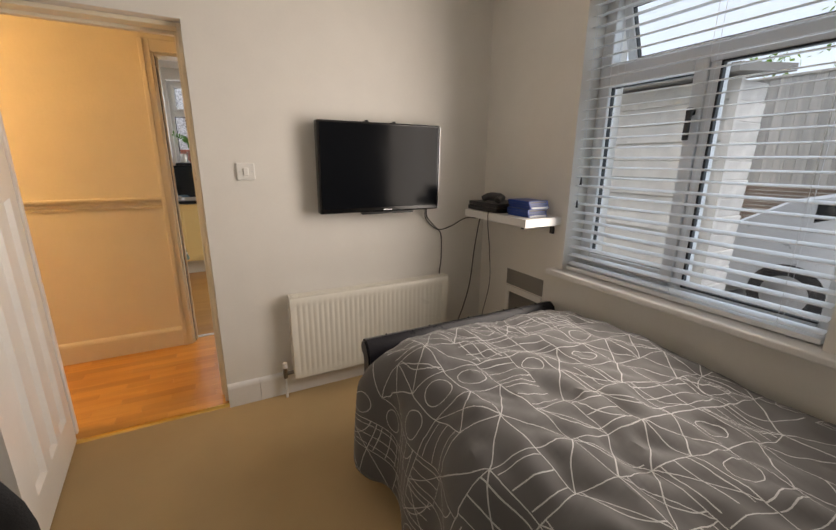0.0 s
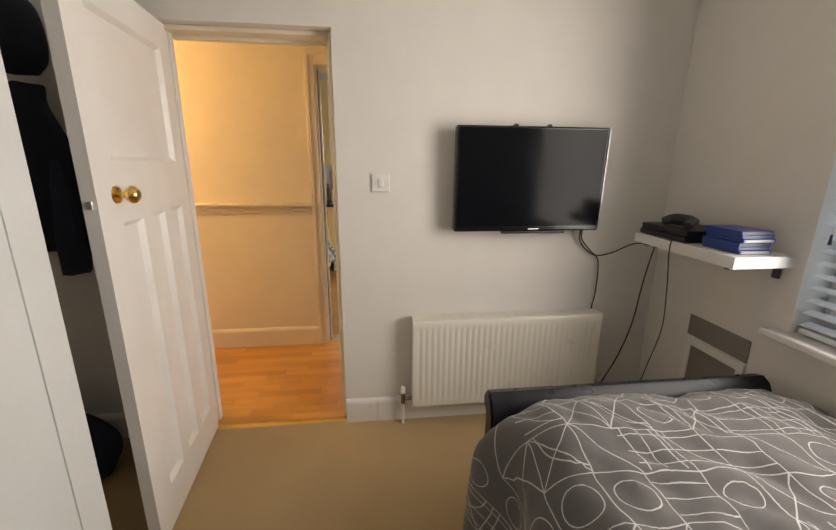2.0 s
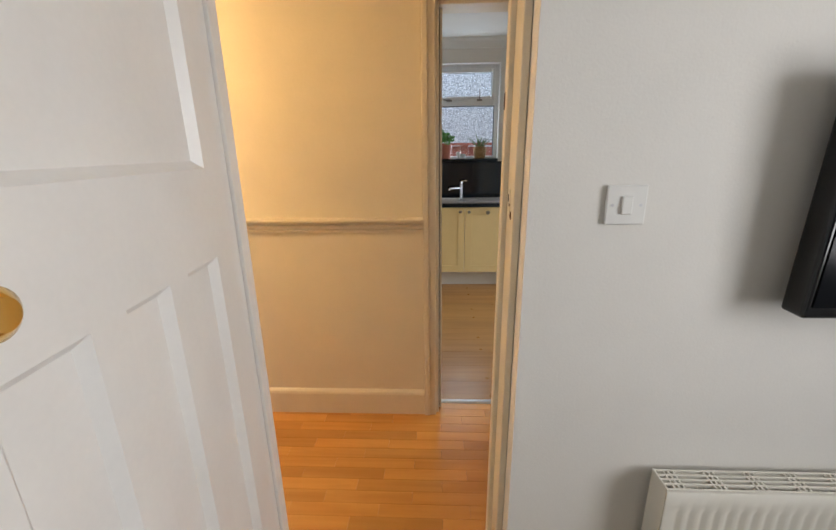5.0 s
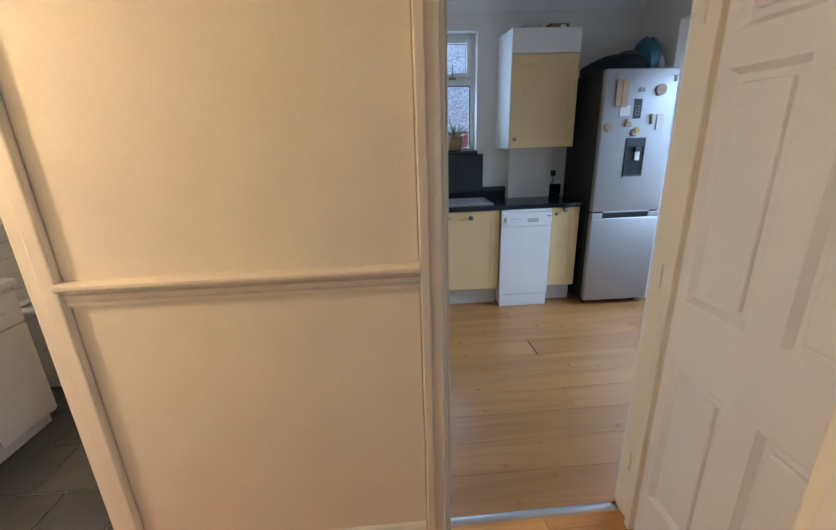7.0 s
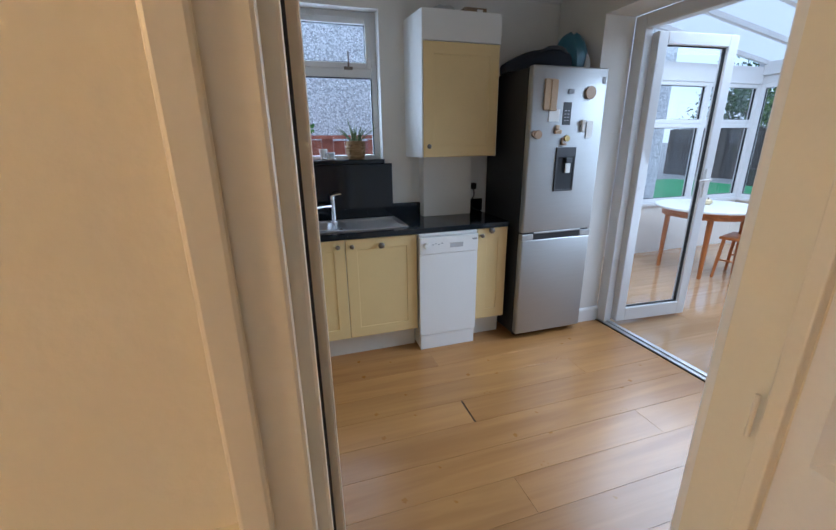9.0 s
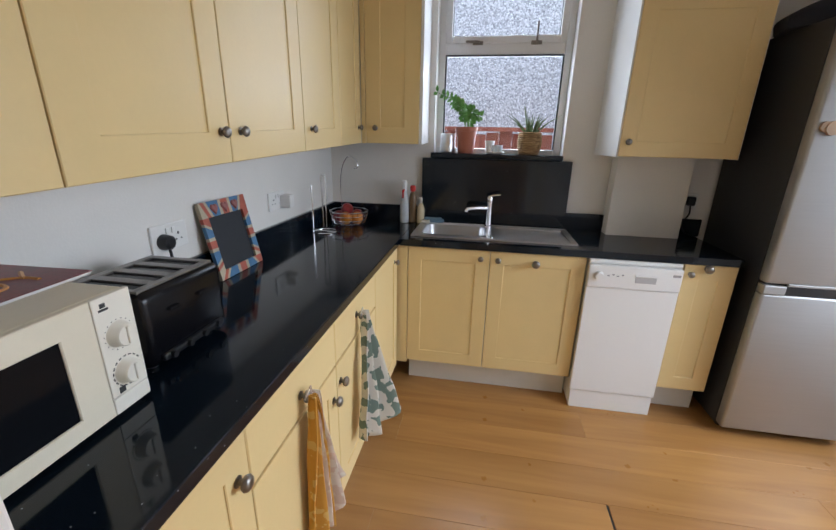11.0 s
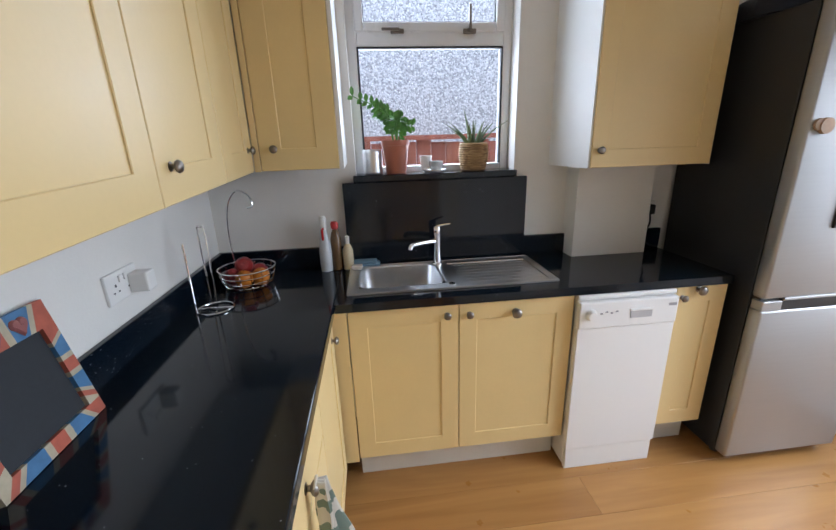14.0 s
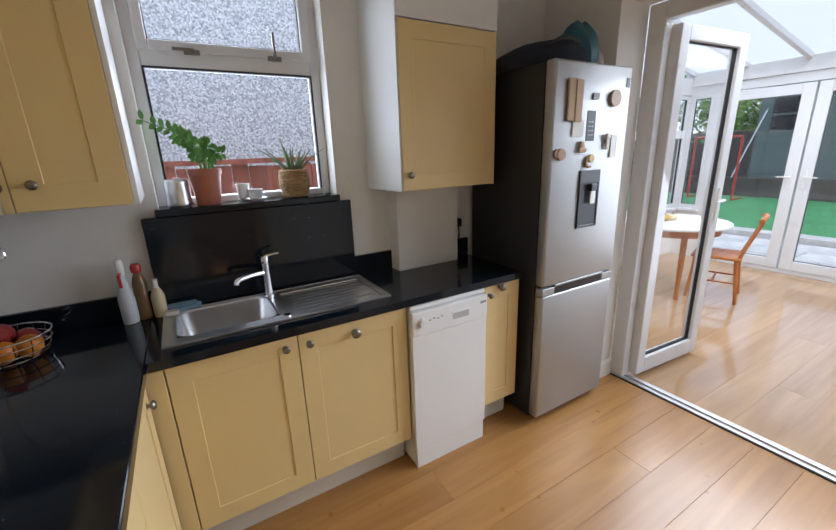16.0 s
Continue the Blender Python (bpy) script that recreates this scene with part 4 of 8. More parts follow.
dl.new(weave.outputs["Fac"], base.inputs["Fac"])
inked = dn.new("ShaderNodeMixRGB")
inked.inputs["Color2"].default_value = (0.44, 0.44, 0.44, 1)
dl.new(mask, inked.inputs["Fac"])
dl.new(base.outputs["Color"], inked.inputs["Color1"])
dl.new(inked.outputs["Color"], db.inputs["Base Color"])
thread = dnode("ShaderNodeTexNoise", Vector=uvn.outputs["UV"], Scale=700.0, Detail=2.0)
bump = dnode("ShaderNodeBump", Height=thread.outputs["Fac"], Strength=0.15, Distance=0.001)
dl.new(bump.outputs["Normal"], db.inputs["Normal"])

duvet = bmesh.new()
uv = duvet.loops.layers.uv.new("print")
NU, NV = 90, 110          # across and along the bed
U = 1.62                  # cloth across, hanging over the open side
grid = []
for j in range(NV + 1):
    v = j / NV
    yy = -0.745 - v * 2.0
    row = []
    for i in range(NU + 1):
        s = i / NU * U                     # length of cloth from the wall side
        x = 1.668 - s
        foot = max(0.0, 1 - v / 0.10)
        ztop = 0.60 - 0.10 * foot ** 2.2 + 0.025 * math.sin(v * 5 + .6)
        edge = 0.63 + 0.03 * math.sin(yy * 9) + 0.13 * max(0.0, 1 - v / .06)      # where the top rolls over
        if x < edge + .10:
            over = s - (1.668 - edge - .10)
            r = 0.17
            a = min(over / r, math.pi / 2 * .93)
            x = edge + .10 - r * math.sin(a)
            drop = r * (1 - math.cos(a)) + max(0.0, over - a * r) * .99
            x -= max(0.0, over - a * r) * 0.10 + 0.02 * math.sin(yy * 17 + s * 3) * min(1, over / .25)
            z = max(ztop - drop, 0.10 + 0.02 * math.sin(yy * 6))
        else:
            z = ztop
            wallward = max(0.0, (x - 1.56) / .11)
            z -= 0.05 * wallward ** 2
        flat = 1.0 if z > 0.5 else 0.4
        w1 = noise.noise(Vector((x * 3.1 + yy * 1.2, yy * 3.4 - x * 1.5, 0.3)))
        w2 = abs(noise.noise(Vector((x * 5 - yy * 4.0, yy * 5.0 + x * 6, 4.1))))
        w3 = abs(noise.noise(Vector((x * 13 + yy * 7, yy * 9 - x * 4, 7.7))))
        z += flat * (0.028 * w1 + 0.030 * (0.35 - w2) + 0.015 * (0.3 - w3))
        x += (1 - flat) * 0.03 * w1
        row.append(duvet.verts.new((x, yy + 0.006 * w1, z)))
    grid.append(row)
for j in range(NV):
    for i in range(NU):
        f = duvet.faces.new((grid[j][i], grid[j + 1][i], grid[j + 1][i + 1], grid[j][i + 1]))
        for lp, (a, c) in zip(f.loops, ((j, i), (j + 1, i), (j + 1, i + 1), (j, i + 1))):
            lp[uv].uv = (c / NU * U, a / NV * 2.0)
duvet_me = mesh_from(duvet, "duvet", True)
duvet_me.materials.append(duvet_mat)
duvet_ob = tagged(new("duvet", duvet_me), "creased grey duvet printed with white line figures", "duvet")
mod = duvet_ob.modifiers.new("thickness", "SOLIDIFY")
mod.thickness, mod.offset = 0.025, -1

# ---- wardrobe, chair, coat and bag ----
ward_paint = material("pale_grey_wardrobe_paint", (0.60, 0.62, 0.61), 0.4, var=0.04, bump=0.08, bump_scale=40)
ward = thing("wardrobe", -0.85, -1.6, 0.0, "tall pale grey panelled wardrobe beside the bedroom door", "wardrobe")
part("carcass", one(-1.15, -0.577, -2.215, -1.015, 0.0, 2.1, 0.003), ward_paint, ward)
for a, c in ((-1.612, -1.019), (-2.212, -1.616)):
    d = part("wardrobe_door", one(-0.576, -0.558, a, c, 0.06, 2.09, 0.003), ward_paint, ward)
    part("stile", boxes((-0.559, -0.554, a + .001, a + .085, 0.06, 2.09), (-0.559, -0.554, c - .085, c - .001, 0.06, 2.09), bevel=0.001), ward_paint, d)
    yk = c - .05 if a < -2 else a + .05
    bb = bmesh.new()
    lathe(bb, [(0, 0.028), (0.012, 0.026), (0.014, 0.018), (0.006, 0.01), (0.008, 0)], pose(-0.555, yk, 1.05, 0, 90, 0), 14)
    part("handle", bb, pewter, d, smooth=True)

chair_black = material("black_mesh_fabric", (0.016, 0.016, 0.018), 0.8, var=0.2, bump=0.3, bump_scale=300)
oc = thing("desk_chair", -0.405, -1.66, 0.0, "black upholstered desk chair beside the wardrobe", "chair")
b = bmesh.new()
back = []
for j in range(9):
    t = j / 8
    zz = 0.58 + 0.36 * t
    hw = 0.13 * (1 - 0.35 * max(0, (t - .6) / .4) ** 2)
    back.append([(-0.405 + hw * math.cos(a) * 1.0, -1.5 + 0.022 * math.sin(a) - 0.03 * t, zz) for a in [k * math.tau / 20 for k in range(20)]])
rings = [[b.verts.new(c) for c in r] for r in back]
for p, q in zip(rings, rings[1:]):
    for k in range(20):
        b.faces.new((p[k], p[(k + 1) % 20], q[(k + 1) % 20], q[k]))
tops = b.verts.new((-0.405, -1.53, 0.965))
for k in range(20):
    b.faces.new((rings[-1][k], rings[-1][(k + 1) % 20], tops))
b.faces.new(rings[0][::-1])
part("backrest", b, chair_black, oc, smooth=True)
part("seat", one(-0.605, -0.205, -1.9, -1.52, 0.42, 0.49, 0.03, 3), chair_black, oc, smooth=True)
b = bmesh.new()
tube(b, [(-0.405, -1.72, 0.41), (-0.405, -1.56, 0.4), (-0.405, -1.5, 0.46), (-0.405, -1.5, 0.6)], 0.014, 8, 6)
part("back_bar", b, black_plastic, oc, smooth=True)
b = bmesh.new()
rod(b, (-0.405, -1.71, 0.1), (-0.405, -1.71, 0.42), 0.025)
part("column", b, chrome, oc)
for k in range(5):
    a = k * math.tau / 5 + .3
    e = (-0.405 + .22 * math.cos(a), -1.71 + .22 * math.sin(a))
    b = bmesh.new()
    tube(b, [(-0.405, -1.71, 0.11), ((-0.405 + e[0]) / 2, (-1.71 + e[1]) / 2, 0.1), (*e, 0.065)], 0.016, 8, 4)
    lg = part("leg", b, black_plastic, oc, smooth=True)
    b = bmesh.new()
    rod(b, (e[0] - .012, e[1], 0.026), (e[0] + .012, e[1], 0.026), 0.026, 14)
    part("castor", b, black_plastic, lg)


def cloth_lump(rings, seg=24, seed=0, rough=0.02):
    """A hanging or slumped cloth shape: rings of (x, y, z, half width, half depth), folded by noise."""
    b = bmesh.new()
    rows = []
    line, size = smooth_path([r[:3] for r in rings], 5), smooth_path([(r[3], r[4], 0) for r in rings], 5)
    for (x, y, z), (hw, hd, _) in zip(line, size):
        row = []
        for k in range(seg):
            a = k * math.tau / seg
            f = 1 + rough * 8 * noise.noise(Vector((math.cos(a) * 2.2 + seed, math.sin(a) * 2.2, z * 2.2 + seed)))
            row.append(b.verts.new((x + hw * math.cos(a) * f, y + hd * math.sin(a) * f, z + rough * noise.noise(Vector((a, z * 3, seed))))))
        rows.append(row)
    for p, q in zip(rows, rows[1:]):
        for k in range(seg):
            b.faces.new((p[k], p[(k + 1) % seg], q[(k + 1) % seg], q[k]))
    b.faces.new(rows[0][::-1])
    b.faces.new(rows[-1])
    bmesh.ops.recalc_face_normals(b, faces=b.faces[:])
    return b


navy_cloth = material("navy_cloth", (0.018, 0.026, 0.05), 0.9, var=0.25, bump=0.4, bump_scale=200)
dark_cloth = material("navy_wool", (0.010, 0.013, 0.024), 0.9, var=0.25, bump=0.4, bump_scale=200)
coat = thing("coat", -1.36, -0.08, 1.75, "dark navy coat hanging from a hook behind the door", "coat")
part("coat_body", cloth_lump([(-1.27, -0.11, 1.03, .26, .04), (-1.27, -0.12, 1.12, .255, .06), (-1.255, -0.12, 1.3, .225, .07), (-1.235, -0.12, 1.48, .17, .065), (-1.21, -0.11, 1.62, .09, .065), (-1.2, -0.08, 1.70, .06, .05)], 32, 2, 0.02), dark_cloth, coat, smooth=True)
part("sleeve", cloth_lump([(-1.13, -0.12, 0.93, .055, .045), (-1.12, -0.13, 1.15, .065, .05), (-1.14, -0.12, 1.4, .07, .055), (-1.2, -0.1, 1.6, .06, .05)], 16, 5, 0.02), navy_cloth, coat, smooth=True)
hat = thing("hat", -1.2, -0.1, 1.73, "dark cap hanging over the coat hook", "hat")
part("crown", cloth_lump([(-1.2, -0.11, 1.74, .07, .045), (-1.2, -0.12, 1.79, .115, .075), (-1.19, -0.12, 1.88, .115, .08), (-1.18, -0.11, 1.97, .085, .065), (-1.17, -0.1, 2.02, .03, .03)], 24, 9, 0.012), dark_cloth, hat, smooth=True)
rail = thing("coat_hook", -1.2, -0.02, 1.85, "metal coat hook on the wall behind the door", "hook")
b = bmesh.new()
box(b, -1.22, -1.18, -0.012, -0.001, 1.8, 1.9, 0.003)
tube(b, [(-1.2, -0.012, 1.88), (-1.2, -0.05, 1.87), (-1.2, -0.06, 1.9)], 0.006, 8, 5)
part("hook", b, pewter, rail)
bag = thing("carrier_bag", -1.35, -0.28, 0.0, "navy cloth bag with pale straps on the carpet", "bag")
part("bag_body", cloth_lump([(-1.32, -0.28, 0.005, .26, .17), (-1.33, -0.28, 0.12, .30, .19), (-1.36, -0.27, 0.24, .24, .16), (-1.4, -0.25, 0.32, .15, .1), (-1.42, -0.22, 0.4, .05, .04)], 28, 13, 0.03), navy_cloth, bag, smooth=True)
strap_mat = material("pale_strap", (0.3, 0.34, 0.42), 0.8)
for k, (dx, zt) in enumerate(((-0.12, .33), (0.08, .25))):
    part("strap", tube(bmesh.new(), [(-1.5 + dx, -0.47, 0.08), (-1.46 + dx, -0.5, zt - .06), (-1.36 + dx, -0.46, zt), (-1.26 + dx, -0.5, zt - .08), (-1.22 + dx, -0.48, 0.06)], 0.009, 8, 6), strap_mat, bag, smooth=True)

# ---- hall: kitchen door, lamp; bathroom beyond ----
W = 0.675
kdoor, kdm = panel_door("door_2", "open white six-panel kitchen door, painted and scuffed", (0.522, 1.062, 0.008), -90.5, W, 2.02, 0.04,
                        [(0.068, 0.275, 1.67, 1.90), (0.365, 0.575, 1.67, 1.90), (0.068, 0.275, 0.96, 1.585), (0.365, 0.575, 0.96, 1.585), (0.068, 0.275, 0.2, 0.745), (0.365, 0.575, 0.2, 0.745)],
                        gloss_white, thin=0.016)
for x0, x1, z0, z1 in ((0.068, 0.275, 1.67, 1.90), (0.365, 0.575, 1.67, 1.90), (0.068, 0.275, 0.96, 1.585), (0.365, 0.575, 0.96, 1.585), (0.068, 0.275, 0.2, 0.745), (0.365, 0.575, 0.2, 0.745)):
    part("raised_field", one(x0 + .035, x1 - .035, 0.004, 0.036, z0 + .035, z1 - .035, 0.006, 2, kdm), gloss_white, kdoor)
for z in (0.3, 1.02, 1.75):
    b = bmesh.new()
    rod(b, (0.486, 1.064, z - .04), (0.486, 1.064, z + .04), 0.004)
    part("hinge", b, cream_gloss, kdoor, "painted butt hinge")
LZ = -0.15         # the shade hangs on a short stem
hl = thing("ceiling_light", -2.0, 0.45, 2.15, "hall ceiling lamp with a frosted glass shade", "ceiling lamp")
shade_glass = bpy.data.materials.new("glowing_frosted_glass")
shade_glass.use_nodes = True
sb = shade_glass.node_tree.nodes["Principled BSDF"]
sb.inputs["Base Color"].default_value = (0.9, 0.85, 0.75, 1)
sb.inputs["Emission Color"].default_value = (1.0, 0.66, 0.3, 1)
sb.inputs["Emission Strength"].default_value = 6.0
part("rose", lathe(bmesh.new(), [(0, 2.67), (0.06, 2.669), (0.055, 2.64), (0.012, 2.63), (0.012, 2.36)], pose(-2.0, 0.45, LZ)), white_plastic, hl, smooth=True)
part("shade", lathe(bmesh.new(), [(0.012, 2.36), (0.09, 2.345), (0.13, 2.30), (0.14, 2.26), (0.128, 2.26), (0.12, 2.295), (0.085, 2.335), (0.012, 2.35)], pose(-2.0, 0.45, LZ)), shade_glass, hl, "lit frosted glass shade", smooth=True)

tile_white = material("white_glazed_tile", (0.72, 0.71, 0.67), 0.15, var=0.04, vary=0.03)
grout = material("grey_grout", (0.45, 0.44, 0.42), 0.85)
slate_tile = material("dark_grey_floor_tile", (0.075, 0.074, 0.072), 0.5, var=0.3, scale=4, vary=0.2, bump=0.2, bump_scale=20)
tw = structure("wall_bathroom_tiles", one(-2.76, -2.735, 1.155, 3.05, 0.0, H), grout, "white metro tiled bathroom wall", "tiled wall")
tb = box(bmesh.new(), 0.0, 0.008, -0.099, 0.099, 0.001, 0.0985, 0.004, 1)
tile_me = mesh_from(tb, "tile")
tile_me.materials.append(tile_white)
for r in range(24):
    for c in range(11):
        y = 1.16 + c * 0.2015 + (0.1 if r % 2 else 0)
        if y > 2.95:
            continue
        piece("tile", tile_me, pose(-2.736, y, 0.02 + r * 0.1005), tw)
fb = structure("floor_bathroom", one(-3.19, -1.08, 1.16, 3.035, -0.012, -0.006), grout, "dark slate-look tiled bathroom floor", "tiled floor")
fm = mesh_from(box(bmesh.new(), -0.1475, 0.1475, -0.1475, 0.1475, -0.006, 0.0, 0.0015, 1), "floor_tile")
fm.materials.append(slate_tile)
for r in range(7):
    for c in range(6):
        piece("floor_tile", fm, pose(-2.9 + c * 0.3 + (0.15 if r % 2 else 0), 1.31 + r * 0.3, -0.0005), fb)
structure("trim_bathroom_threshold", one(-2.02, -1.31, 1.13, 1.165, -0.01, 0.006, 0.003), cream_gloss, "cream painted wooden bathroom threshold", "threshold")
van = thing("vanity_unit", -2.42, 1.9, 0.0, "white bathroom vanity unit with drawer and basin top", "vanity unit")
vm = Matrix.Identity(4)
part("carcass", one(-2.726, -2.285, 1.32, 2.0, 0.06, 0.80, 0.003), cabinet_white, van)
part("plinth", one(-2.726, -2.31, 1.33, 1.98, 0, 0.06), cabinet_white, van)
part("top", one(-2.726, -2.26, 1.30, 2.02, 0.80, 0.845, 0.012, 3), gloss_white, van, "white basin top")
for a, c, zz0, zz1, nm in ((1.33, 1.99, 0.62, 0.785, "drawer"), (1.33, 1.655, 0.08, 0.61, "cabinet_door"), (1.665, 1.99, 0.08, 0.61, "cabinet_door")):
    d = part(nm, one(-2.284, -2.266, a, c, zz0, zz1, 0.002), gloss_white, van)
    bb = bmesh.new()
    if nm == "drawer":
        tube(bb, [(-2.265, 1.76, .70), (-2.245, 1.765, .70), (-2.245, 1.875, .70), (-2.265, 1.88, .70)], 0.005, 8, 4)
    else:
        tube(bb, [(-2.265, 1.70, .44), (-2.245, 1.70, .445), (-2.245, 1.70, .545), (-2.265, 1.70, .55)], 0.005, 8, 4)
    part("handle", bb, steel, d, smooth=True)
bath = thing("bathtub", -2.2, 2.65, 0.0, "white bathtub with a white side panel", "bathtub")
part("side_panel", one(-2.72, -1.1, 2.29, 2.31, 0.02, 0.52, 0.003), gloss_white, bath)
b = boxes((-2.72, -1.09, 2.27, 2.35, 0.52, 0.55), (-2.72, -1.09, 2.97, 3.025, 0.52, 0.55), (-2.72, -2.64, 2.35, 2.97, 0.52, 0.55), (-1.17, -1.09, 2.35, 2.97, 0.52, 0.55), bevel=0.01)
part("rim", b, gloss_white, bath)
part("basin", boxes((-2.64, -1.17, 2.35, 2.36, 0.15, 0.54), (-2.64, -1.17, 2.96, 2.97, 0.15, 0.54), (-2.64, -1.17, 2.35, 2.97, 0.14, 0.15), (-2.65, -2.64, 2.35, 2.97, 0.15, 0.54), (-1.17, -1.16, 2.35, 2.97, 0.15, 0.54)), gloss_white, bath)

# ---- kitchen window ----
kw = thing("window_2", 0.09, KY1 + .13, KWIN[2], "white plastic kitchen window over the sink", "window", "", "structure")
x0, x1, z0, z1 = KWIN
GY0, GY1 = KY1 + .10, KY1 + .165
part("window_frame", boxes((x0, x0 + .045, GY0, GY1, z0, z1), (x1 - .045, x1, GY0, GY1, z0, z1), (x0 + .045, x1 - .045, GY0, GY1, z0, z0 + .03), (x0 + .045, x1 - .045, GY0, GY1, z1 - .05, z1),
                           (x0 + .045, x1 - .045, GY0, GY1, 1.885, 1.955), bevel=0.005), upvc, kw)
p = part("pane", one(x0 + .045, x1 - .045, GY0 + .03, GY0 + .036, z0 + .03, 1.885), pane_glass, kw, "clear lower pane")
p.visible_shadow = False
part("gasket", boxes((x0 + .044, x0 + .052, GY0 - .002, GY0 + .02, z0 + .03, 1.886), (x1 - .052, x1 - .044, GY0 - .002, GY0 + .02, z0 + .03, 1.886), (x0 + .045, x1 - .045, GY0 - .002, GY0 + .02, 1.879, 1.887)), dark_rubber, kw, "black rubber glazing seal")
sash(kw, GY0 - .01, GY1 - .02, x0 + .04, x1 - .04, 1.945, z1 - .04, 0.04, axis="y", label="closed top light")
for hx in (-0.06, 0.27):
    bb = bmesh.new()
    box(bb, hx - .03, hx + .03, GY0 - .022, GY0 - .008, 1.935, 1.955, 0.003)
    box(bb, hx - .07 if hx < 0 else hx - .006, hx + .01 if hx < 0 else hx + .006, GY0 - .034, GY0 - .02, 1.945, 1.957 if hx < 0 else 2.05, 0.003)
    part("window_handle", bb, pewter, kw, "dark metal window catch")
b = boxes((x0 - .001, x0 + .003, KY1, GY0, z0, z1), (x1 - .003, x1 + .001, KY1, GY0, z0, z1), (x0, x1, KY1, GY0, z1 - .003, z1 + .001))
part("reveal", b, gloss_white, kw, "white window reveal lining")

# ---- worktops, upstands and splashback in polished black granite ----
granite = bpy.data.materials.new("black_granite")
granite.use_nodes = True
gn, gl = granite.node_tree.nodes, granite.node_tree.links
gb = gn["Principled BSDF"]
gb.inputs["Roughness"].default_value = 0.07
gb.inputs["Specular IOR Level"].default_value = 0.42
gc, gv, gs = gn.new("ShaderNodeTexCoord"), gn.new("ShaderNodeTexVoronoi"), gn.new("ShaderNodeTexNoise")
gv.inputs["Scale"].default_value = 170
gl.new(gc.outputs["Object"], gv.inputs["Vector"])
gr = gn.new("ShaderNodeSeparateColor")
gl.new(gv.outputs["Color"], gr.inputs["Color"])
far = gn.new("ShaderNodeMath"); far.operation = "GREATER_THAN"; far.inputs[1].default_value = 0.990
gl.new(gr.outputs["Red"], far.inputs[0])
near = gn.new("ShaderNodeMath"); near.operation = "LESS_THAN"; near.inputs[1].default_value = 0.22
gl.new(gv.outputs["Distance"], near.inputs[0])
both = gn.new("ShaderNodeMath"); both.operation = "MULTIPLY"
gl.new(far.outputs[0], both.inputs[0]); gl.new(near.outputs[0], both.inputs[1])
mixg = gn.new("ShaderNodeMixRGB")
mixg.inputs["Color1"].default_value, mixg.inputs["Color2"].default_value = (0.004, 0.008, 0.014, 1), (0.3, 0.3, 0.3, 1)
gl.new(both.outputs[0], mixg.inputs["Fac"])
gl.new(mixg.outputs["Color"], gb.inputs["Base Color"])
gs.inputs["Scale"].default_value, gs.inputs["Detail"].default_value = 5, 5
gl.new(gc.outputs["Object"], gs.inputs["Vector"])
gm = gn.new("ShaderNodeMapRange")
gm.inputs["To Min"].default_value, gm.inputs["To Max"].default_value = 0.03, 0.16
gl.new(gs.outputs["Fac"], gm.inputs["Value"])
gl.new(gm.outputs["Result"], gb.inputs["Roughness"])

WX, WY, WZ = -0.388, 3.15, 0.90        # worktop edges and height
wt = thing("worktop", -0.67, 2.4, 0.865, "polished black granite worktop along the wall", "worktop")
part("slab", one(KX0, WX, 1.297, KY1, WZ - .035, WZ, 0.004), granite, wt)
part("upstand", one(KX0, KX0 + .02, 1.297, KY1 - .02, WZ, WZ + .1, 0.003), granite, wt)
wt2 = thing("worktop", 0.45, 3.4, 0.865, "polished black granite worktop around the sink", "worktop")
# cut round the sink bowl
b = ring((WX + .001, 1.268, WY, KY1), (-0.303, 0.068, 3.282, 3.583), WZ - .035, WZ, lambda a, c, d: (a, c, d))
part("slab", b, granite, wt2)
part("upstand", one(KX0, -0.354, KY1 - .02, KY1, WZ, WZ + .1, 0.003), granite, wt2)
part("upstand", one(0.536, 1.29, KY1 - .02, KY1, WZ, WZ + .1, 0.003), granite, wt2)
part("splashback", one(-0.352, 0.534, KY1 - .028, KY1, WZ, 1.30, 0.003), granite, wt2)
part("sill_slab", one(-0.30, 0.475, KY1 - .045, GY0, 1.302, 1.332, 0.004), granite, wt2, "black granite window sill")


# ---- cabinet units ----
def knob(parent, x, y, z, axis, size=1.0):
    m = pose(x, y, z, 90, 0, 0) if axis == "-y" else pose(x, y, z, 0, 90, 0)
    k = part("knob", lathe(bmesh.new(), [(0, 0.026), (0.008, 0.026), (0.013, 0.023), (0.0155, 0.018), (0.013, 0.013), (0.006, 0.009), (0.0055, 0.004), (0.011, 0.0015), (0.011, 0.0)],
                           m @ Matrix.Diagonal((size, size, size, 1)), 18), pewter, parent, "round pewter knob", smooth=True)
    return k


def shaker(name, parent, axis, face, a0, a1, z0, z1, t=0.02, w=0.075, flat=False, mat=None):
    """A cabinet door or drawer front with frame and sunk field; axis: the way it faces."""
    def bx(bm, a, c, lo, hi, d0, d1, bev=0.0015):
        if axis == "+x":
            return box(bm, face - t + d0, face - t + d1, a, c, lo, hi, bev, 1)
        return box(bm, a, c, face + t - d1, face + t - d0, lo, hi, bev, 1)
    g = 0.0018
    bm = bmesh.new()
    if flat:
        bx(bm, a0 + g, a1 - g, z0 + g, z1 - g, 0, t, 0.003)
    else:
        bm.free()
        bm = ring((a0 + g, a1 - g, z0 + g, z1 - g), (a0 + w, a1 - w, z0 + w, z1 - w), 0, t,
                  (lambda a, c, d: (face - t + d, a, c)) if axis == "+x" else (lambda a, c, d: (a, face + t - d, c)), 0.002)
    d = part(name, bm, mat or cream_door, parent)
    if not flat:
        part("panel", bx(bmesh.new(), a0 + w, a1 - w, z0 + w, z1 - w, 0.002, t - .0045, 0), mat or cream_door, d)
    return d


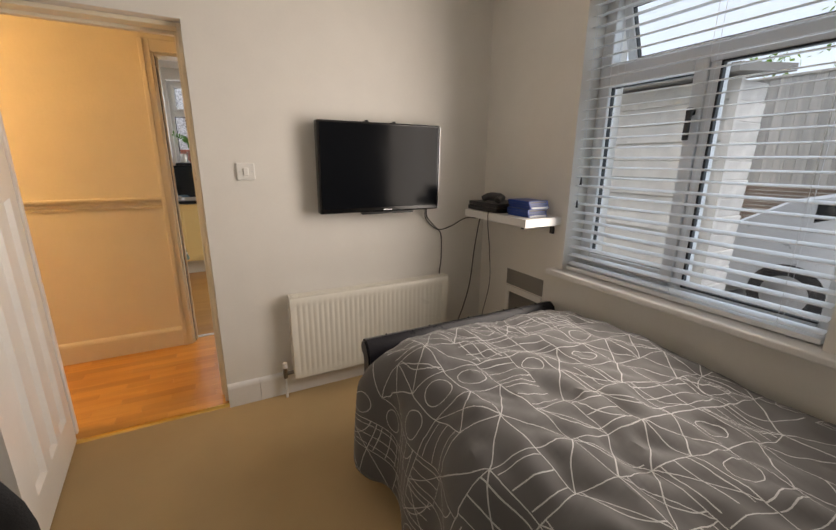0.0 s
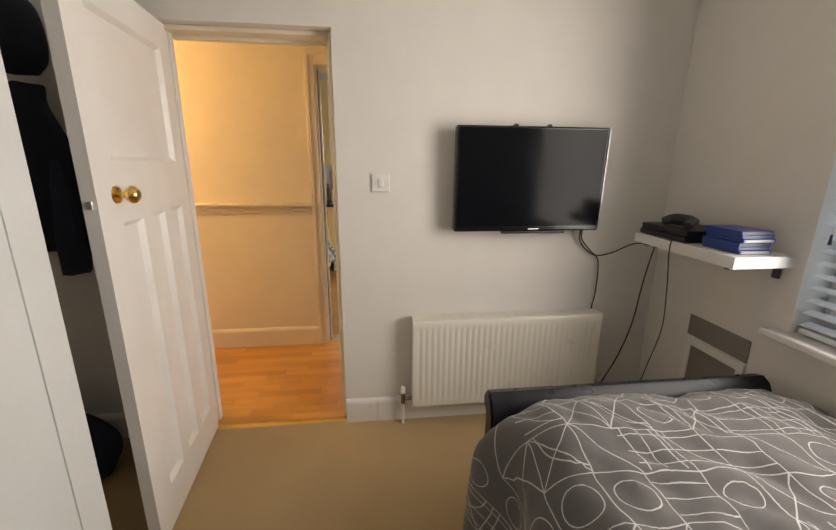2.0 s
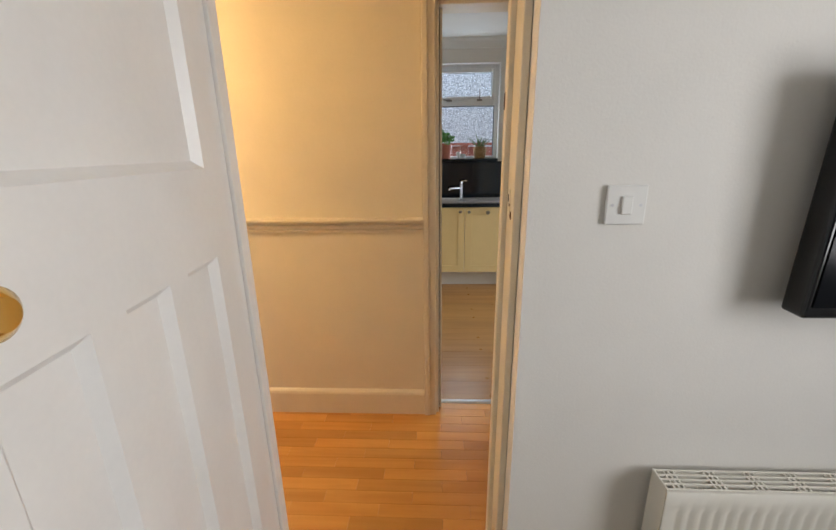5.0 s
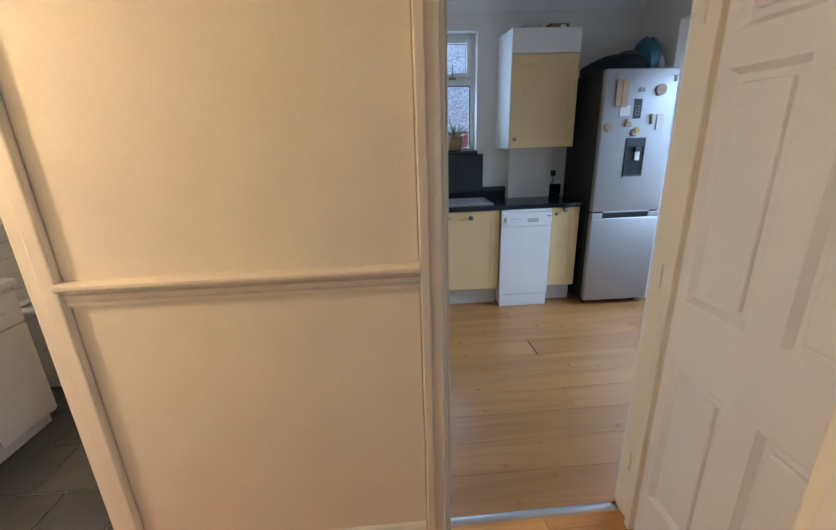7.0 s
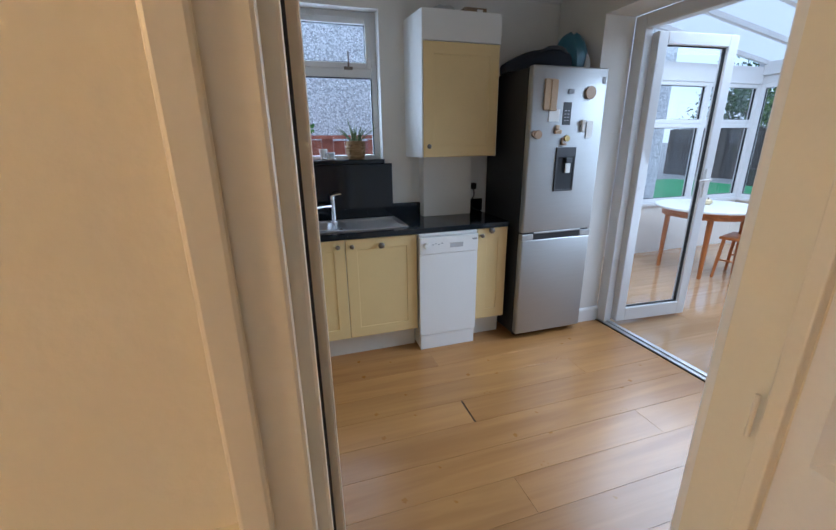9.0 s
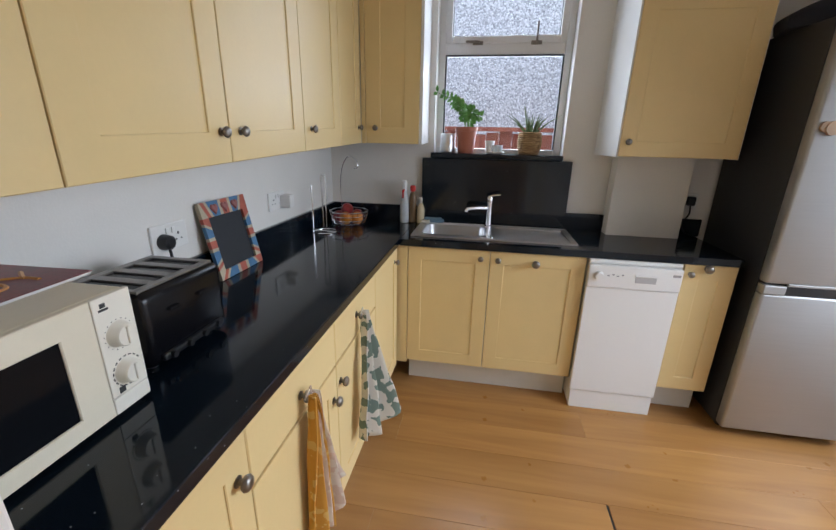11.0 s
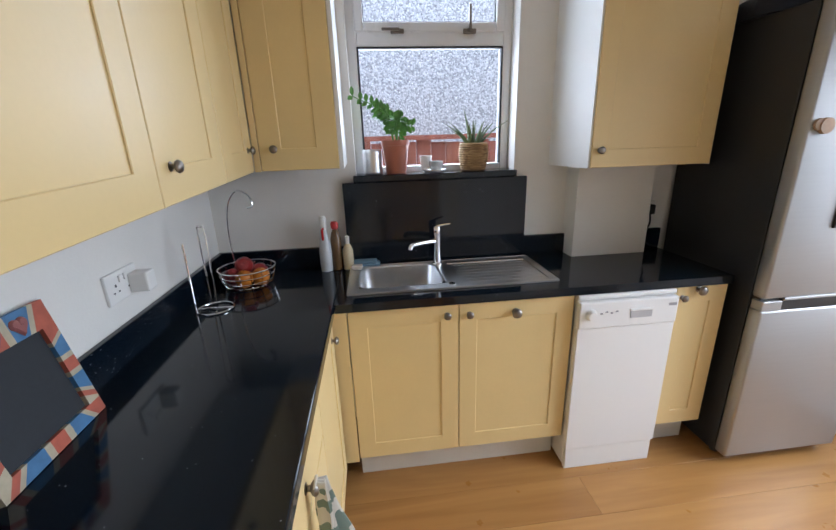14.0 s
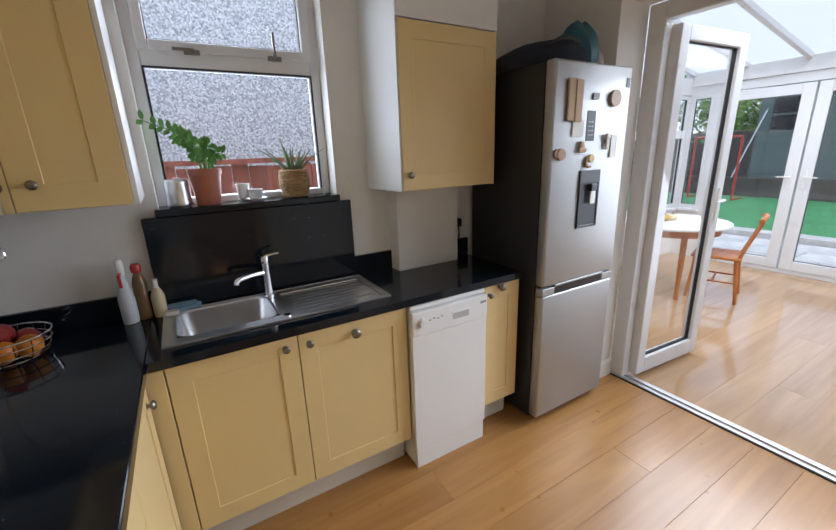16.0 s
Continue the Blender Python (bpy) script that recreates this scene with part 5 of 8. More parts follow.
BX = -0.40      # front of the doors along the wall
BYF = 3.165     # front of the doors under the sink


def base_unit(label, axis, a0, a1, plan, plinth=True):
    u = thing("base_cabinet", -0.67 if axis == "+x" else (a0 + a1) / 2, (a0 + a1) / 2 if axis == "+x" else 3.4, 0, label, "cabinet", "kitchen base cabinets")
    g = 0.0015
    if axis == "+x":
        part("carcass", one(KX0 + .02, BX - .021, a0 + g, a1 - g, 0.14, WZ - .037), cabinet_white, u)
        part("plinth", one(BX - .08, BX - .065, a0, a1, 0.0, 0.139), plinth_paint, u)
    else:
        part("carcass", one(a0 + g, a1 - g, BYF + .021, KY1 - .03, 0.155, 0.66), cabinet_white, u)
        part("plinth", one(a0, a1, BYF + .09, BYF + .105, 0.0, 0.154), plinth_paint, u)
    for kind, z0, z1, knobs in plan:
        d = shaker(kind, u, axis, BX if axis == "+x" else BYF, a0, a1, z0, z1, flat=kind == "drawer")
        for k, z, size in knobs:
            knob(d, BX if axis == "+x" else k, k if axis == "+x" else BYF, z, axis, size)
    return u


TOPZ = WZ - .038
base_unit("cream shaker base cabinet with a single door", "+x", 1.30, 1.74, [("cabinet_door", 0.145, TOPZ, [(1.70, 0.76, 1.15)])])
base_unit("cream base cabinet with drawer, orange towel on its knob", "+x", 1.74, 2.225, [("drawer", 0.70, TOPZ, [(1.976, 0.762, 1.15)]), ("cabinet_door", 0.145, 0.695, [(2.192, 0.585, 1.15)])])
base_unit("cream base cabinet with drawer, leafy towel on its knob", "+x", 2.225, 2.705, [("drawer", 0.70, TOPZ, [(2.443, 0.782, 1.15)]), ("cabinet_door", 0.145, 0.695, [(2.258, 0.618, 1.15)])])
base_unit("cream shaker base cabinet in the corner", "+x", 2.705, 3.14, [("cabinet_door", 0.145, TOPZ, [(3.08, 0.79, 1.0)])])
part("corner_filler", one(-0.419, -0.347, BYF, BYF + .02, 0.15, TOPZ, 0.001, 1), cream_door, None)
tagged(bpy.data.objects["corner_filler"], "cream filler strip in the cabinet corner", "filler strip", "", "structure")
base_unit("cream shaker sink cabinet, door with one knob", "-y", -0.345, 0.093, [("cabinet_door", 0.165, TOPZ, [(0.045, 0.818, 1.0)])])
sink_b = base_unit("cream shaker sink cabinet, door with two knobs", "-y", 0.093, 0.575, [("cabinet_door", 0.165, TOPZ, [(0.135, 0.815, 1.0), (0.325, 0.81, 1.35)])])
base_unit("narrow cream base cabinet between dishwasher and fridge", "-y", 1.024, 1.262, [("cabinet_door", 0.165, TOPZ, [(1.055, 0.812, 1.0), (1.125, 0.845, 1.35)])])

UX, UZ0, UZ1, UYF = -0.665, 1.352, 2.36, 3.40


def off_level(unit):
    """The run of wall cabinets drops a little towards the hall."""
    for ob in unit.children_recursive:
        for v in ob.data.vertices:
            v.co.z += 0.037 * (v.co.y - 2.55)


def wall_unit(label, a0, a1, knob_y):
    u = thing("wall_cabinet", -0.8, (a0 + a1) / 2, UZ0, label, "cabinet", "kitchen wall cabinets")
    part("carcass", one(KX0 + .001, UX - .021, a0 + .001, a1 - .001, UZ0, UZ1), cabinet_white, u)
    d = shaker("cabinet_door", u, "+x", UX, a0, a1, UZ0 - .004, UZ1, w=0.085)
    if knob_y:
        knob(d, UX, knob_y, 1.432, "+x", 1.0)
    off_level(u)
    return u


wall_unit("cream shaker wall cabinet over the microwave", 1.297, 1.728, None)
wall_unit("cream shaker wall cabinet over the toaster", 1.728, 2.199, 2.162)
wall_unit("cream shaker wall cabinet over the chalkboard", 2.199, 2.672, 2.25)
wall_unit("cream shaker wall cabinet over the socket", 2.672, 3.075, 2.735)
wall_unit("narrow cream wall cabinet in the corner", 3.075, 3.395, 3.345)
u = thing("wall_cabinet", -0.5, 3.53, UZ0, "cream corner wall cabinet beside the window, white side", "cabinet", "kitchen wall cabinets")
part("carcass", one(-0.664, -0.338, UYF + .021, KY1, UZ0, UZ1), cabinet_white, u)
part("end_panel", one(-0.338, -0.322, UYF + .003, KY1, UZ0 - .004, UZ1, 0.001, 1), cabinet_white, u, "white end panel")
d = shaker("cabinet_door", u, "-y", UYF, -0.640, -0.338, UZ0 - .004, UZ1, w=0.085)
knob(d, -0.582, UYF, 1.432, "-y", 1.0)
part("corner_post", one(-0.664, -0.641, UYF, UYF + .02, UZ0 - .004, UZ1, 0.001, 1), cream_door, u)
off_level(u)

# boiler cupboard, with its boxed pipes below
bc = thing("boiler_cupboard", 0.94, 3.5, 1.345, "cream door boiler cupboard with white sides", "cupboard")
part("carcass", one(0.698, 1.221, 3.366, KY1, 1.352, 2.238), cabinet_white, bc)
b = bmesh.new()
q = [(0.68, 3.352), (0.697, 3.352), (0.697, KY1), (0.65, KY1)]
lo, hi = [b.verts.new((*c, 1.345)) for c in q], [b.verts.new((*c, 2.24)) for c in q]
for k in range(4):
    b.faces.new((lo[k], lo[(k + 1) % 4], hi[(k + 1) % 4], hi[k]))
b.faces.new(lo[::-1]); b.faces.new(hi)
part("side_panel", b, cabinet_white, bc)
part("side_panel", one(1.222, 1.236, 3.352, KY1, 1.345, 2.24, 0.001, 1), cabinet_white, bc)
d = shaker("cabinet_door", bc, "-y", 3.345, 0.686, 1.232, 1.346, 2.06, w=0.075)
knob(d, 0.722, 3.345, 1.418, "-y", 1.0)
part("top_filler", one(0.682, 1.235, 3.347, 3.365, 2.064, 2.24, 0.001, 1), cabinet_white, bc, "white filler board above the door")
px = thing("pipe_boxing", 0.94, 3.6, WZ, "white boxed-in pipes under the boiler cupboard", "boxing")
part("front_board", one(0.752, 1.142, 3.55, 3.565, WZ, 1.35, 0.002), wall_paint, px)
part("side_board", one(0.753, 0.768, 3.566, KY1, WZ, 1.35), wall_paint, px)
part("side_board", one(1.126, 1.141, 3.566, KY1, WZ, 1.35), wall_paint, px)
ob_ = thing("cardboard_box", 1.07, 3.5, 2.24, "small brown cardboard box lying on the boiler cupboard", "box")
card = material("brown_cardboard", (0.28, 0.19, 0.12), 0.8, var=0.15)
part("carton", one(1.0, 1.16, 3.42, 3.52, 2.24, 2.285, 0.003, 1, None), card, ob_)
part("label", one(1.09, 1.13, 3.4185, 3.4198, 2.25, 2.275), gloss_white, ob_)
bag2 = thing("plastic_bag", 0.88, 3.5, 2.24, "crumpled clear plastic bag on the boiler cupboard", "bag")
film_mat = material("pale_plastic_film", (0.5, 0.5, 0.48), 0.25, var=0.2, bump=0.5, bump_scale=30)
part("film", cloth_lump([(0.87, 3.5, 2.241, .1, .06), (0.87, 3.5, 2.27, .09, .06), (0.88, 3.5, 2.295, .05, .04)], 24, 21, 0.03), film_mat, bag2, smooth=True)

# ---- dishwasher ----
dwp = material("white_enamel", (0.78, 0.775, 0.76), 0.45, var=0.01, spec=0.3)
DX0, DX1, DY = 0.580, 1.010, 3.132
dw = thing("dishwasher", 0.8, 3.4, 0.0, "slim white freestanding dishwasher under the worktop", "dishwasher")
part("body", one(DX0 + .004, DX1 - .004, DY + .03, KY1 - .03, 0.012, 0.84, 0.003), dwp, dw)
part("top", one(DX0, DX1, DY + .012, KY1 - .03, 0.841, 0.862, 0.006), dwp, dw)
dwd = part("dishwasher_door", one(DX0, DX1, DY, DY + .03, 0.115, 0.72, 0.004), dwp, dw)
dwc = part("control_panel", one(DX0, DX1, DY - .006, DY + .03, 0.721, 0.838, 0.006), dwp, dw)
part("kick_panel", one(DX0 + .006, DX1 - .006, DY + .006, DY + .03, 0.0, 0.112, 0.003), dwp, dw)
b = bmesh.new()
lathe(b, [(0, 0.022), (0.018, 0.021), (0.021, 0.012), (0.024, 0.0)], pose(0.628, DY - .006, 0.785, 90, 0, 0), 20)
part("dial", b, dwp, dwc, smooth=True)
handle_grey = material("grey_handle_plastic", (0.42, 0.42, 0.43), 0.5)
grey_print = material("grey_print", (0.3, 0.3, 0.31), 0.5)
part("buttons", boxes(*[(0.668 + i * .022, 0.678 + i * .022, DY - .0085, DY - .006, 0.784 + (i % 2) * .006, 0.790 + (i % 2) * .006) for i in range(4)]), grey_print, dwc, "small grey buttons")
part("handle_recess", one(0.80, 0.895, DY - .0075, DY - .0055, 0.758, 0.792, 0.0), handle_grey, dwc, "grey recessed door handle")
part("handle_lip", one(0.795, 0.90, DY - .012, DY - .006, 0.790, 0.800, 0.002), dwp, dwc)
part("maker_badge", one(0.965, 1.0, DY - .0075, DY - .0058, 0.80, 0.812), grey_print, dwc, "small grey badge")

# ---- fridge freezer ----
fs = material("silver_steel_door", (0.40, 0.397, 0.39), 0.44, 0.75, var=0.04, stretch=(1, 1, 20))
fside = material("dark_grey_fridge_side", (0.035, 0.036, 0.04), 0.45, 0.4, var=0.08)
FX, FX2, FY, FZ, FM = 1.308, 1.88, 3.045, 1.898, 0.822
fr = thing("fridge_freezer", 1.6, 3.35, 0.0, "silver fridge freezer with water dispenser and magnets", "fridge")
part("body", one(FX + .004, FX2 - .004, FY + .062, KY1 - .03, 0.03, FZ - .006, 0.004), fside, fr)
ud = part("fridge_door", one(FX, FX2, FY, FY + .058, FM + .006, FZ, 0.012, 3), fs, fr, "upper silver door", smooth=True)
ld = part("freezer_door", one(FX, FX2, FY, FY + .058, 0.045, FM - .045, 0.012, 3), fs, fr, "lower silver door", smooth=True)
part("handle_recess", one(FX + .01, FX2 - .01, FY + .02, FY + .06, FM - .05, FM + .01), black_plastic, fr)
part("grip", boxes((FX + .09, FX2 - .09, FY + .004, FY + .02, FM - .046, FM - .002), bevel=0.003), black_plastic, ld, "black recessed grip")
part("freezer_lip", one(FX, FX + .09, FY, FY + .05, FM - .045, FM - .003, 0.004), fs, ld)
part("freezer_lip", one(FX2 - .09, FX2, FY, FY + .05, FM - .045, FM - .003, 0.004), fs, ld)
part("door_edge_trim", one(FX + .09, FX2 - .09, FY - .003, FY + .01, FM - .002, FM + .01, 0.003), fs, ud)
for x in (FX + .05, FX2 - .05):
    for yy in (FY + .1, KY1 - .1):
        bb = bmesh.new()
        rod(bb, (x, yy, 0), (x, yy, 0.032), 0.02)
        part("foot", bb, black_plastic, fr)
# water dispenser
DXA, DXB = 1.53, 1.67
disp = part("dispenser", boxes((DXA, DXB, FY - .006, FY - .0005, 1.12, 1.395), bevel=0.003), black_plastic, ud, "black water dispenser recess")
part("spout", boxes((DXA + .06, DXA + .105, FY - .03, FY - .006, 1.30, 1.335), bevel=0.004), pad_grey, ud, "dispenser spout")
part("lever", one(DXA + .062, DXA + .102, FY - .024, FY - .016, 1.235, 1.30, 0.004), white_plastic, ud, "white dispenser lever")
part("dispenser_frame", ring((DXA - .008, DXB + .008, 1.112, 1.403), (DXA + .004, DXB - .004, 1.124, 1.34), 0, .01, lambda a, c, d: (a, FY - d, c), 0.002), pad_grey, ud, "grey dispenser surround")
part("display", one(1.548, 1.612, FY - .002, FY + .001, 1.545, 1.685, 0.002), pad_grey, ud, "dark control display")
part("display_marks", boxes(*[(1.562 + (i % 2) * .022, 1.574 + (i % 2) * .022, FY - .0028, FY - .0018, 1.57 + (i // 2) * .02, 1.575 + (i // 2) * .02) for i in range(8)]), grey_print, ud)
part("badge", one(1.835, 1.862, FY - .002, FY + .001, 1.80, 1.845, 0.001), grey_print, ud, "small square sticker")


def magnet(name, bm, mat, label, x, z):
    t = thing(name, x, FY, z, label, "magnet", "fridge magnets")
    part("face", bm, mat, t, smooth=False)
    part("backing", one(x - .01, x + .01, FY - .004, FY - .0002, z - .01, z + .01), dark_rubber, t)
    return t


tan = material("tan_card", (0.46, 0.33, 0.21), 0.7, var=0.15)
cork = material("cork_brown", (0.36, 0.24, 0.15), 0.7, var=0.2)
pale = material("pale_ceramic", (0.6, 0.56, 0.5), 0.35, var=0.1)
wood_tan = material("light_wood", (0.5, 0.36, 0.25), 0.5, var=0.1)
mustard = material("mustard_ceramic", (0.55, 0.4, 0.12), 0.4, var=0.2)
paper = material("white_paper", (0.72, 0.71, 0.68), 0.7, var=0.05)
magnet("paper_bag_magnet", boxes((1.39, 1.465, FY - .016, FY - .004, 1.635, 1.82), (1.435, 1.485, FY - .02, FY - .012, 1.63, 1.815), bevel=0.004), tan, "tan paper bag held on the fridge door", 1.43, 1.72)
bb = bmesh.new(); rod(bb, (1.745, FY - .014, 1.745), (1.745, FY - .004, 1.745), 0.04, 24)
magnet("round_magnet", bb, wood_tan, "round pale wooden fridge magnet", 1.745, 1.745)
bb = bmesh.new(); rod(bb, (1.365, FY - .018, 1.485), (1.365, FY - .004, 1.485), 0.027, 20); rod(bb, (1.34, FY - .014, 1.49), (1.34, FY - .004, 1.49), 0.02, 16)
magnet("cork_magnet", bb, cork, "brown cork mushroom-shaped fridge magnet", 1.355, 1.485)
magnet("small_sign_magnet", one(1.575, 1.62, FY - .008, FY - .004, 1.735, 1.765, 0.001), grey_print, "small grey oblong fridge magnet", 1.6, 1.75)
magnet("photo_magnet", one(1.44, 1.52, FY - .006, FY - .004, 1.565, 1.64), paper, "white photo card on the fridge", 1.48, 1.6)
bb = boxes((1.49, 1.545, FY - .018, FY - .004, 1.49, 1.515), (1.495, 1.525, FY - .018, FY - .004, 1.515, 1.545), bevel=0.006)
magnet("bear_magnet", bb, tan, "small tan moulded fridge magnet", 1.515, 1.51)
magnet("figure_magnet", boxes((1.695, 1.72, FY - .016, FY - .004, 1.50, 1.575), (1.69, 1.725, FY - .02, FY - .006, 1.55, 1.58), bevel=0.006), pale, "small pale moulded fridge magnet", 1.708, 1.54)
magnet("card_magnet", one(1.745, 1.795, FY - .006, FY - .004, 1.46, 1.57), paper, "white card on the fridge door", 1.77, 1.51)
bb = bmesh.new(); rod(bb, (1.59, FY - .016, 1.46), (1.59, FY - .004, 1.46), 0.02, 18)
magnet("button_magnet", bb, mustard, "mustard yellow round fridge magnet", 1.59, 1.46)
magnet("hook_magnet", boxes((1.55, 1.566, FY - .014, FY - .004, 1.42, 1.465), (1.556, 1.588, FY - .02, FY - .006, 1.415, 1.43), bevel=0.005), cork, "dark moulded fridge magnet", 1.56, 1.43)

hold = thing("holdall", 1.5, 3.35, FZ, "black holdall lying on top of the fridge", "bag")
part("bag_body", cloth_lump([(1.52, 3.35, FZ - .004, .25, .22), (1.52, 3.35, FZ + .05, .25, .22), (1.55, 3.33, FZ + .10, .19, .18), (1.56, 3.33, FZ + .13, .12, .12)], 28, 31, 0.015), dark_cloth, hold, smooth=True)
part("handle", tube(bmesh.new(), [(1.44, 3.2, FZ + .09), (1.5, 3.18, FZ + .125), (1.6, 3.18, FZ + .125), (1.66, 3.2, FZ + .08)], 0.012, 8, 6), pad_grey, hold, smooth=True)
teal = material("teal_plastic_bag", (0.02, 0.10, 0.14), 0.35, var=0.3, bump=0.6, bump_scale=25)
tb_ = thing("shopping_bag", 1.755, 3.3, FZ, "crumpled teal plastic bag standing on the fridge", "bag")
part("bag_body", cloth_lump([(1.755, 3.3, FZ - .004, .085, .1), (1.755, 3.3, FZ + .08, .10, .11), (1.745, 3.3, FZ + .16, .095, .1), (1.75, 3.3, FZ + .215, .07, .06), (1.76, 3.3, FZ + .245, .025, .03)], 24, 37, 0.03), teal, tb_, smooth=True)
part("white_corner", cloth_lump([(1.83, 3.24, FZ - .003, .035, .05), (1.83, 3.24, FZ + .07, .035, .045), (1.825, 3.24, FZ + .12, .015, .02)], 14, 41, 0.02), film_mat, tb_, smooth=True)

# ---- sink and tap ----
sk = thing("sink", 0.095, 3.43, WZ, "stainless steel sink with drainer, water-marked", "sink")
SXA, SXB, SYA, SYB, SZT = -0.342, 0.535, 3.232, 3.605, WZ + .007
b = boxes((SXA, -0.298, SYA, SYB, WZ + .0005, SZT), (-0.298, 0.065, SYA, 3.287, WZ + .0005, SZT), (-0.298, 0.065, 3.577, SYB, WZ + .0005, SZT), (0.065, SXB, SYA, SYA + .03, WZ + .0005, SZT), (0.065, 0.12, SYA + .03, SYB, WZ + .0005, SZT),
          (SXB - .03, SXB, SYA + .03, SYB, WZ + .0005, SZT), (0.12, SXB - .03, SYB - .05, SYB, WZ + .0005, SZT), (0.12, SXB - .03, SYA + .03, SYB - .05, WZ + .0004, WZ + .003))
for e in ((SXA, SXB, SYA - .002, SYA + .004), (SXA, SXB, SYB - .004, SYB + .002)):
    box(b, *e, WZ + .0005, SZT + .002, 0.001, 1)
for e in ((SXA - .002, SXA + .004), (SXB - .004, SXB + .002)):
    box(b, *e, SYA, SYB, WZ + .0005, SZT + .002, 0.001, 1)
part("rim", b, steel, sk)
for k in range(7):
    yy = SYA + .06 + k * .038
    bb = bmesh.new()
    tube(bb, [(0.14, yy, WZ + .001), (0.3, yy, WZ + .0013), (0.49, yy, WZ + .0016)], 0.003, 6, 4)
    part("drainer_rib", bb, steel, sk, smooth=True)
b = bmesh.new()
t = bmesh.new()
def loop_at(inset, z, r, n=6):
    pts = []
    xa, xb, ya, yb = -0.30 + inset, 0.066 - inset, 3.285 + inset, 3.579 - inset
    for cx, cy, a0 in ((xb - r, yb - r, 0), (xa + r, yb - r, 90), (xa + r, ya + r, 180), (xb - r, ya + r, 270)):
        for i in range(n + 1):
            a = radians(a0 + 90 * i / n)
            pts.append((cx + r * math.cos(a), cy + r * math.sin(a), z))
    return pts
loops = [[t.verts.new(c) for c in loop_at(*q)] for q in ((0.0, SZT + .001, 0.05), (0.006, SZT - .006, 0.055), (0.012, WZ - .1, 0.06), (0.03, WZ - .135, 0.06), (0.08, WZ - .145, 0.045))]
for p_, q_ in zip(loops, loops[1:]):
    n_ = len(p_)
    for k in range(n_):
        t.faces.new((p_[k], p_[(k + 1) % n_], q_[(k + 1) % n_], q_[k]))
t.faces.new(loops[-1])
bmesh.ops.recalc_face_normals(t, faces=t.faces[:])
for f in t.faces:
    f.normal_flip()
merge(b, t)
part("bowl", b, steel, sk, smooth=True)
b = bmesh.new(); rod(b, (-0.11, 3.45, WZ - .1445), (-0.11, 3.45, WZ - .141), 0.035, 20)
part("waste", b, chrome, sk)
b = bmesh.new(); rod(b, (0.088, 3.27, SZT), (0.088, 3.27, SZT + .004), 0.014, 16)
part("overflow_knob", b, chrome, sk)
tap = thing("tap", 0.075, 3.565, SZT, "chrome single-lever mixer tap behind the sink", "tap")
part("base", lathe(bmesh.new(), [(0.024, 0), (0.024, 0.006), (0.018, 0.012), (0.017, 0.14), (0.019, 0.145), (0.019, 0.178), (0.014, 0.186), (0, 0.187)], pose(0.075, 3.565, SZT)), chrome, tap, smooth=True)
b = bmesh.new()
tube(b, [(0.07, 3.563, SZT + .112), (0.02, 3.54, SZT + .116), (-0.04, 3.512, SZT + .114), (-0.056, 3.505, SZT + .108), (-0.06, 3.503, SZT + .094)], 0.0115, 12, 5)
part("spout", b, chrome, tap, smooth=True)
b = bmesh.new()
tube(b, [(0.075, 3.565, SZT + .183), (0.10, 3.555, SZT + .192), (0.135, 3.54, SZT + .198)], lambda u: 0.007 - 0.003 * u, 8, 5)
part("lever", b, chrome, tap, smooth=True)

# ---- bottles and cloth beside the sink ----
def bottle(name, x, y, profile, mat, label, cap=None, cap_mat=None, cap_label="", extra=None):
    t = thing(name, x, y, WZ, label, "bottle", "bottles beside the sink")
    part("bottle_body", lathe(bmesh.new(), profile, pose(x, y, WZ), 20), mat, t, smooth=True)
    if cap:
        part("cap", lathe(bmesh.new(), cap, pose(x, y, WZ), 16), cap_mat, t, cap_label, smooth=True)
    return t


clear_blue = material("pale_blue_plastic", (0.55, 0.58, 0.6), 0.2, var=0.05)
amber = material("amber_liquid_plastic", (0.16, 0.09, 0.04), 0.15, var=0.1)
cream_pl = material("cream_plastic", (0.62, 0.52, 0.33), 0.35)
red_pl = material("red_plastic", (0.5, 0.02, 0.02), 0.3)
t = bottle("spray_bottle", -0.452, 3.585, [(0, 0), (.027, .002), (.029, .03), (.029, .10), (.022, .15), (.014, .19), (.013, .2)], clear_blue, "pale blue spray cleaner bottle",
           [(.014, .2), (.016, .225), (.018, .245), (.012, .262), (0, .264)], white_plastic)
part("trigger", boxes((-0.457, -0.447, 3.535, 3.575, WZ + .20, WZ + .212), (-0.457, -0.447, 3.53, 3.54, WZ + .16, WZ + .212), bevel=0.003), red_pl, t, "red trigger")
bottle("washing_up_bottle", -0.402, 3.60, [(0, 0), (.023, .002), (.025, .02), (.023, .09), (.025, .15), (.018, .18), (.011, .195)], amber, "brown washing-up liquid bottle with red cap",
       [(.011, .195), (.017, .20), (.019, .222), (.014, .232), (0, .234)], red_pl, "red cap")
bottle("soap_bottle", -0.35, 3.595, [(0, 0), (.024, .002), (.025, .02), (.025, .09), (.017, .115), (.01, .125)], cream_pl, "small cream soap bottle",
       [(.01, .125), (.011, .16), (0, .165)], white_plastic)
cloth_blue = material("blue_cloth", (0.16, 0.27, 0.36), 0.85, bump=0.5, bump_scale=150)
t = thing("dishcloth", -0.27, 3.60, WZ + .01, "folded blue dishcloth behind the sink", "cloth")
part("fold", boxes((-0.33, -0.2, 3.575, 3.628, SZT + .003, SZT + .018), (-0.325, -0.215, 3.58, 3.625, SZT + .018, SZT + .03), bevel=0.006), cloth_blue, t)
t = thing("sponge", -0.30, 3.56, WZ + .01, "small pale green sponge", "sponge")
part("pad", one(-0.335, -0.285, 3.535, 3.57, SZT + .002, SZT + .022, 0.005), pale, t)

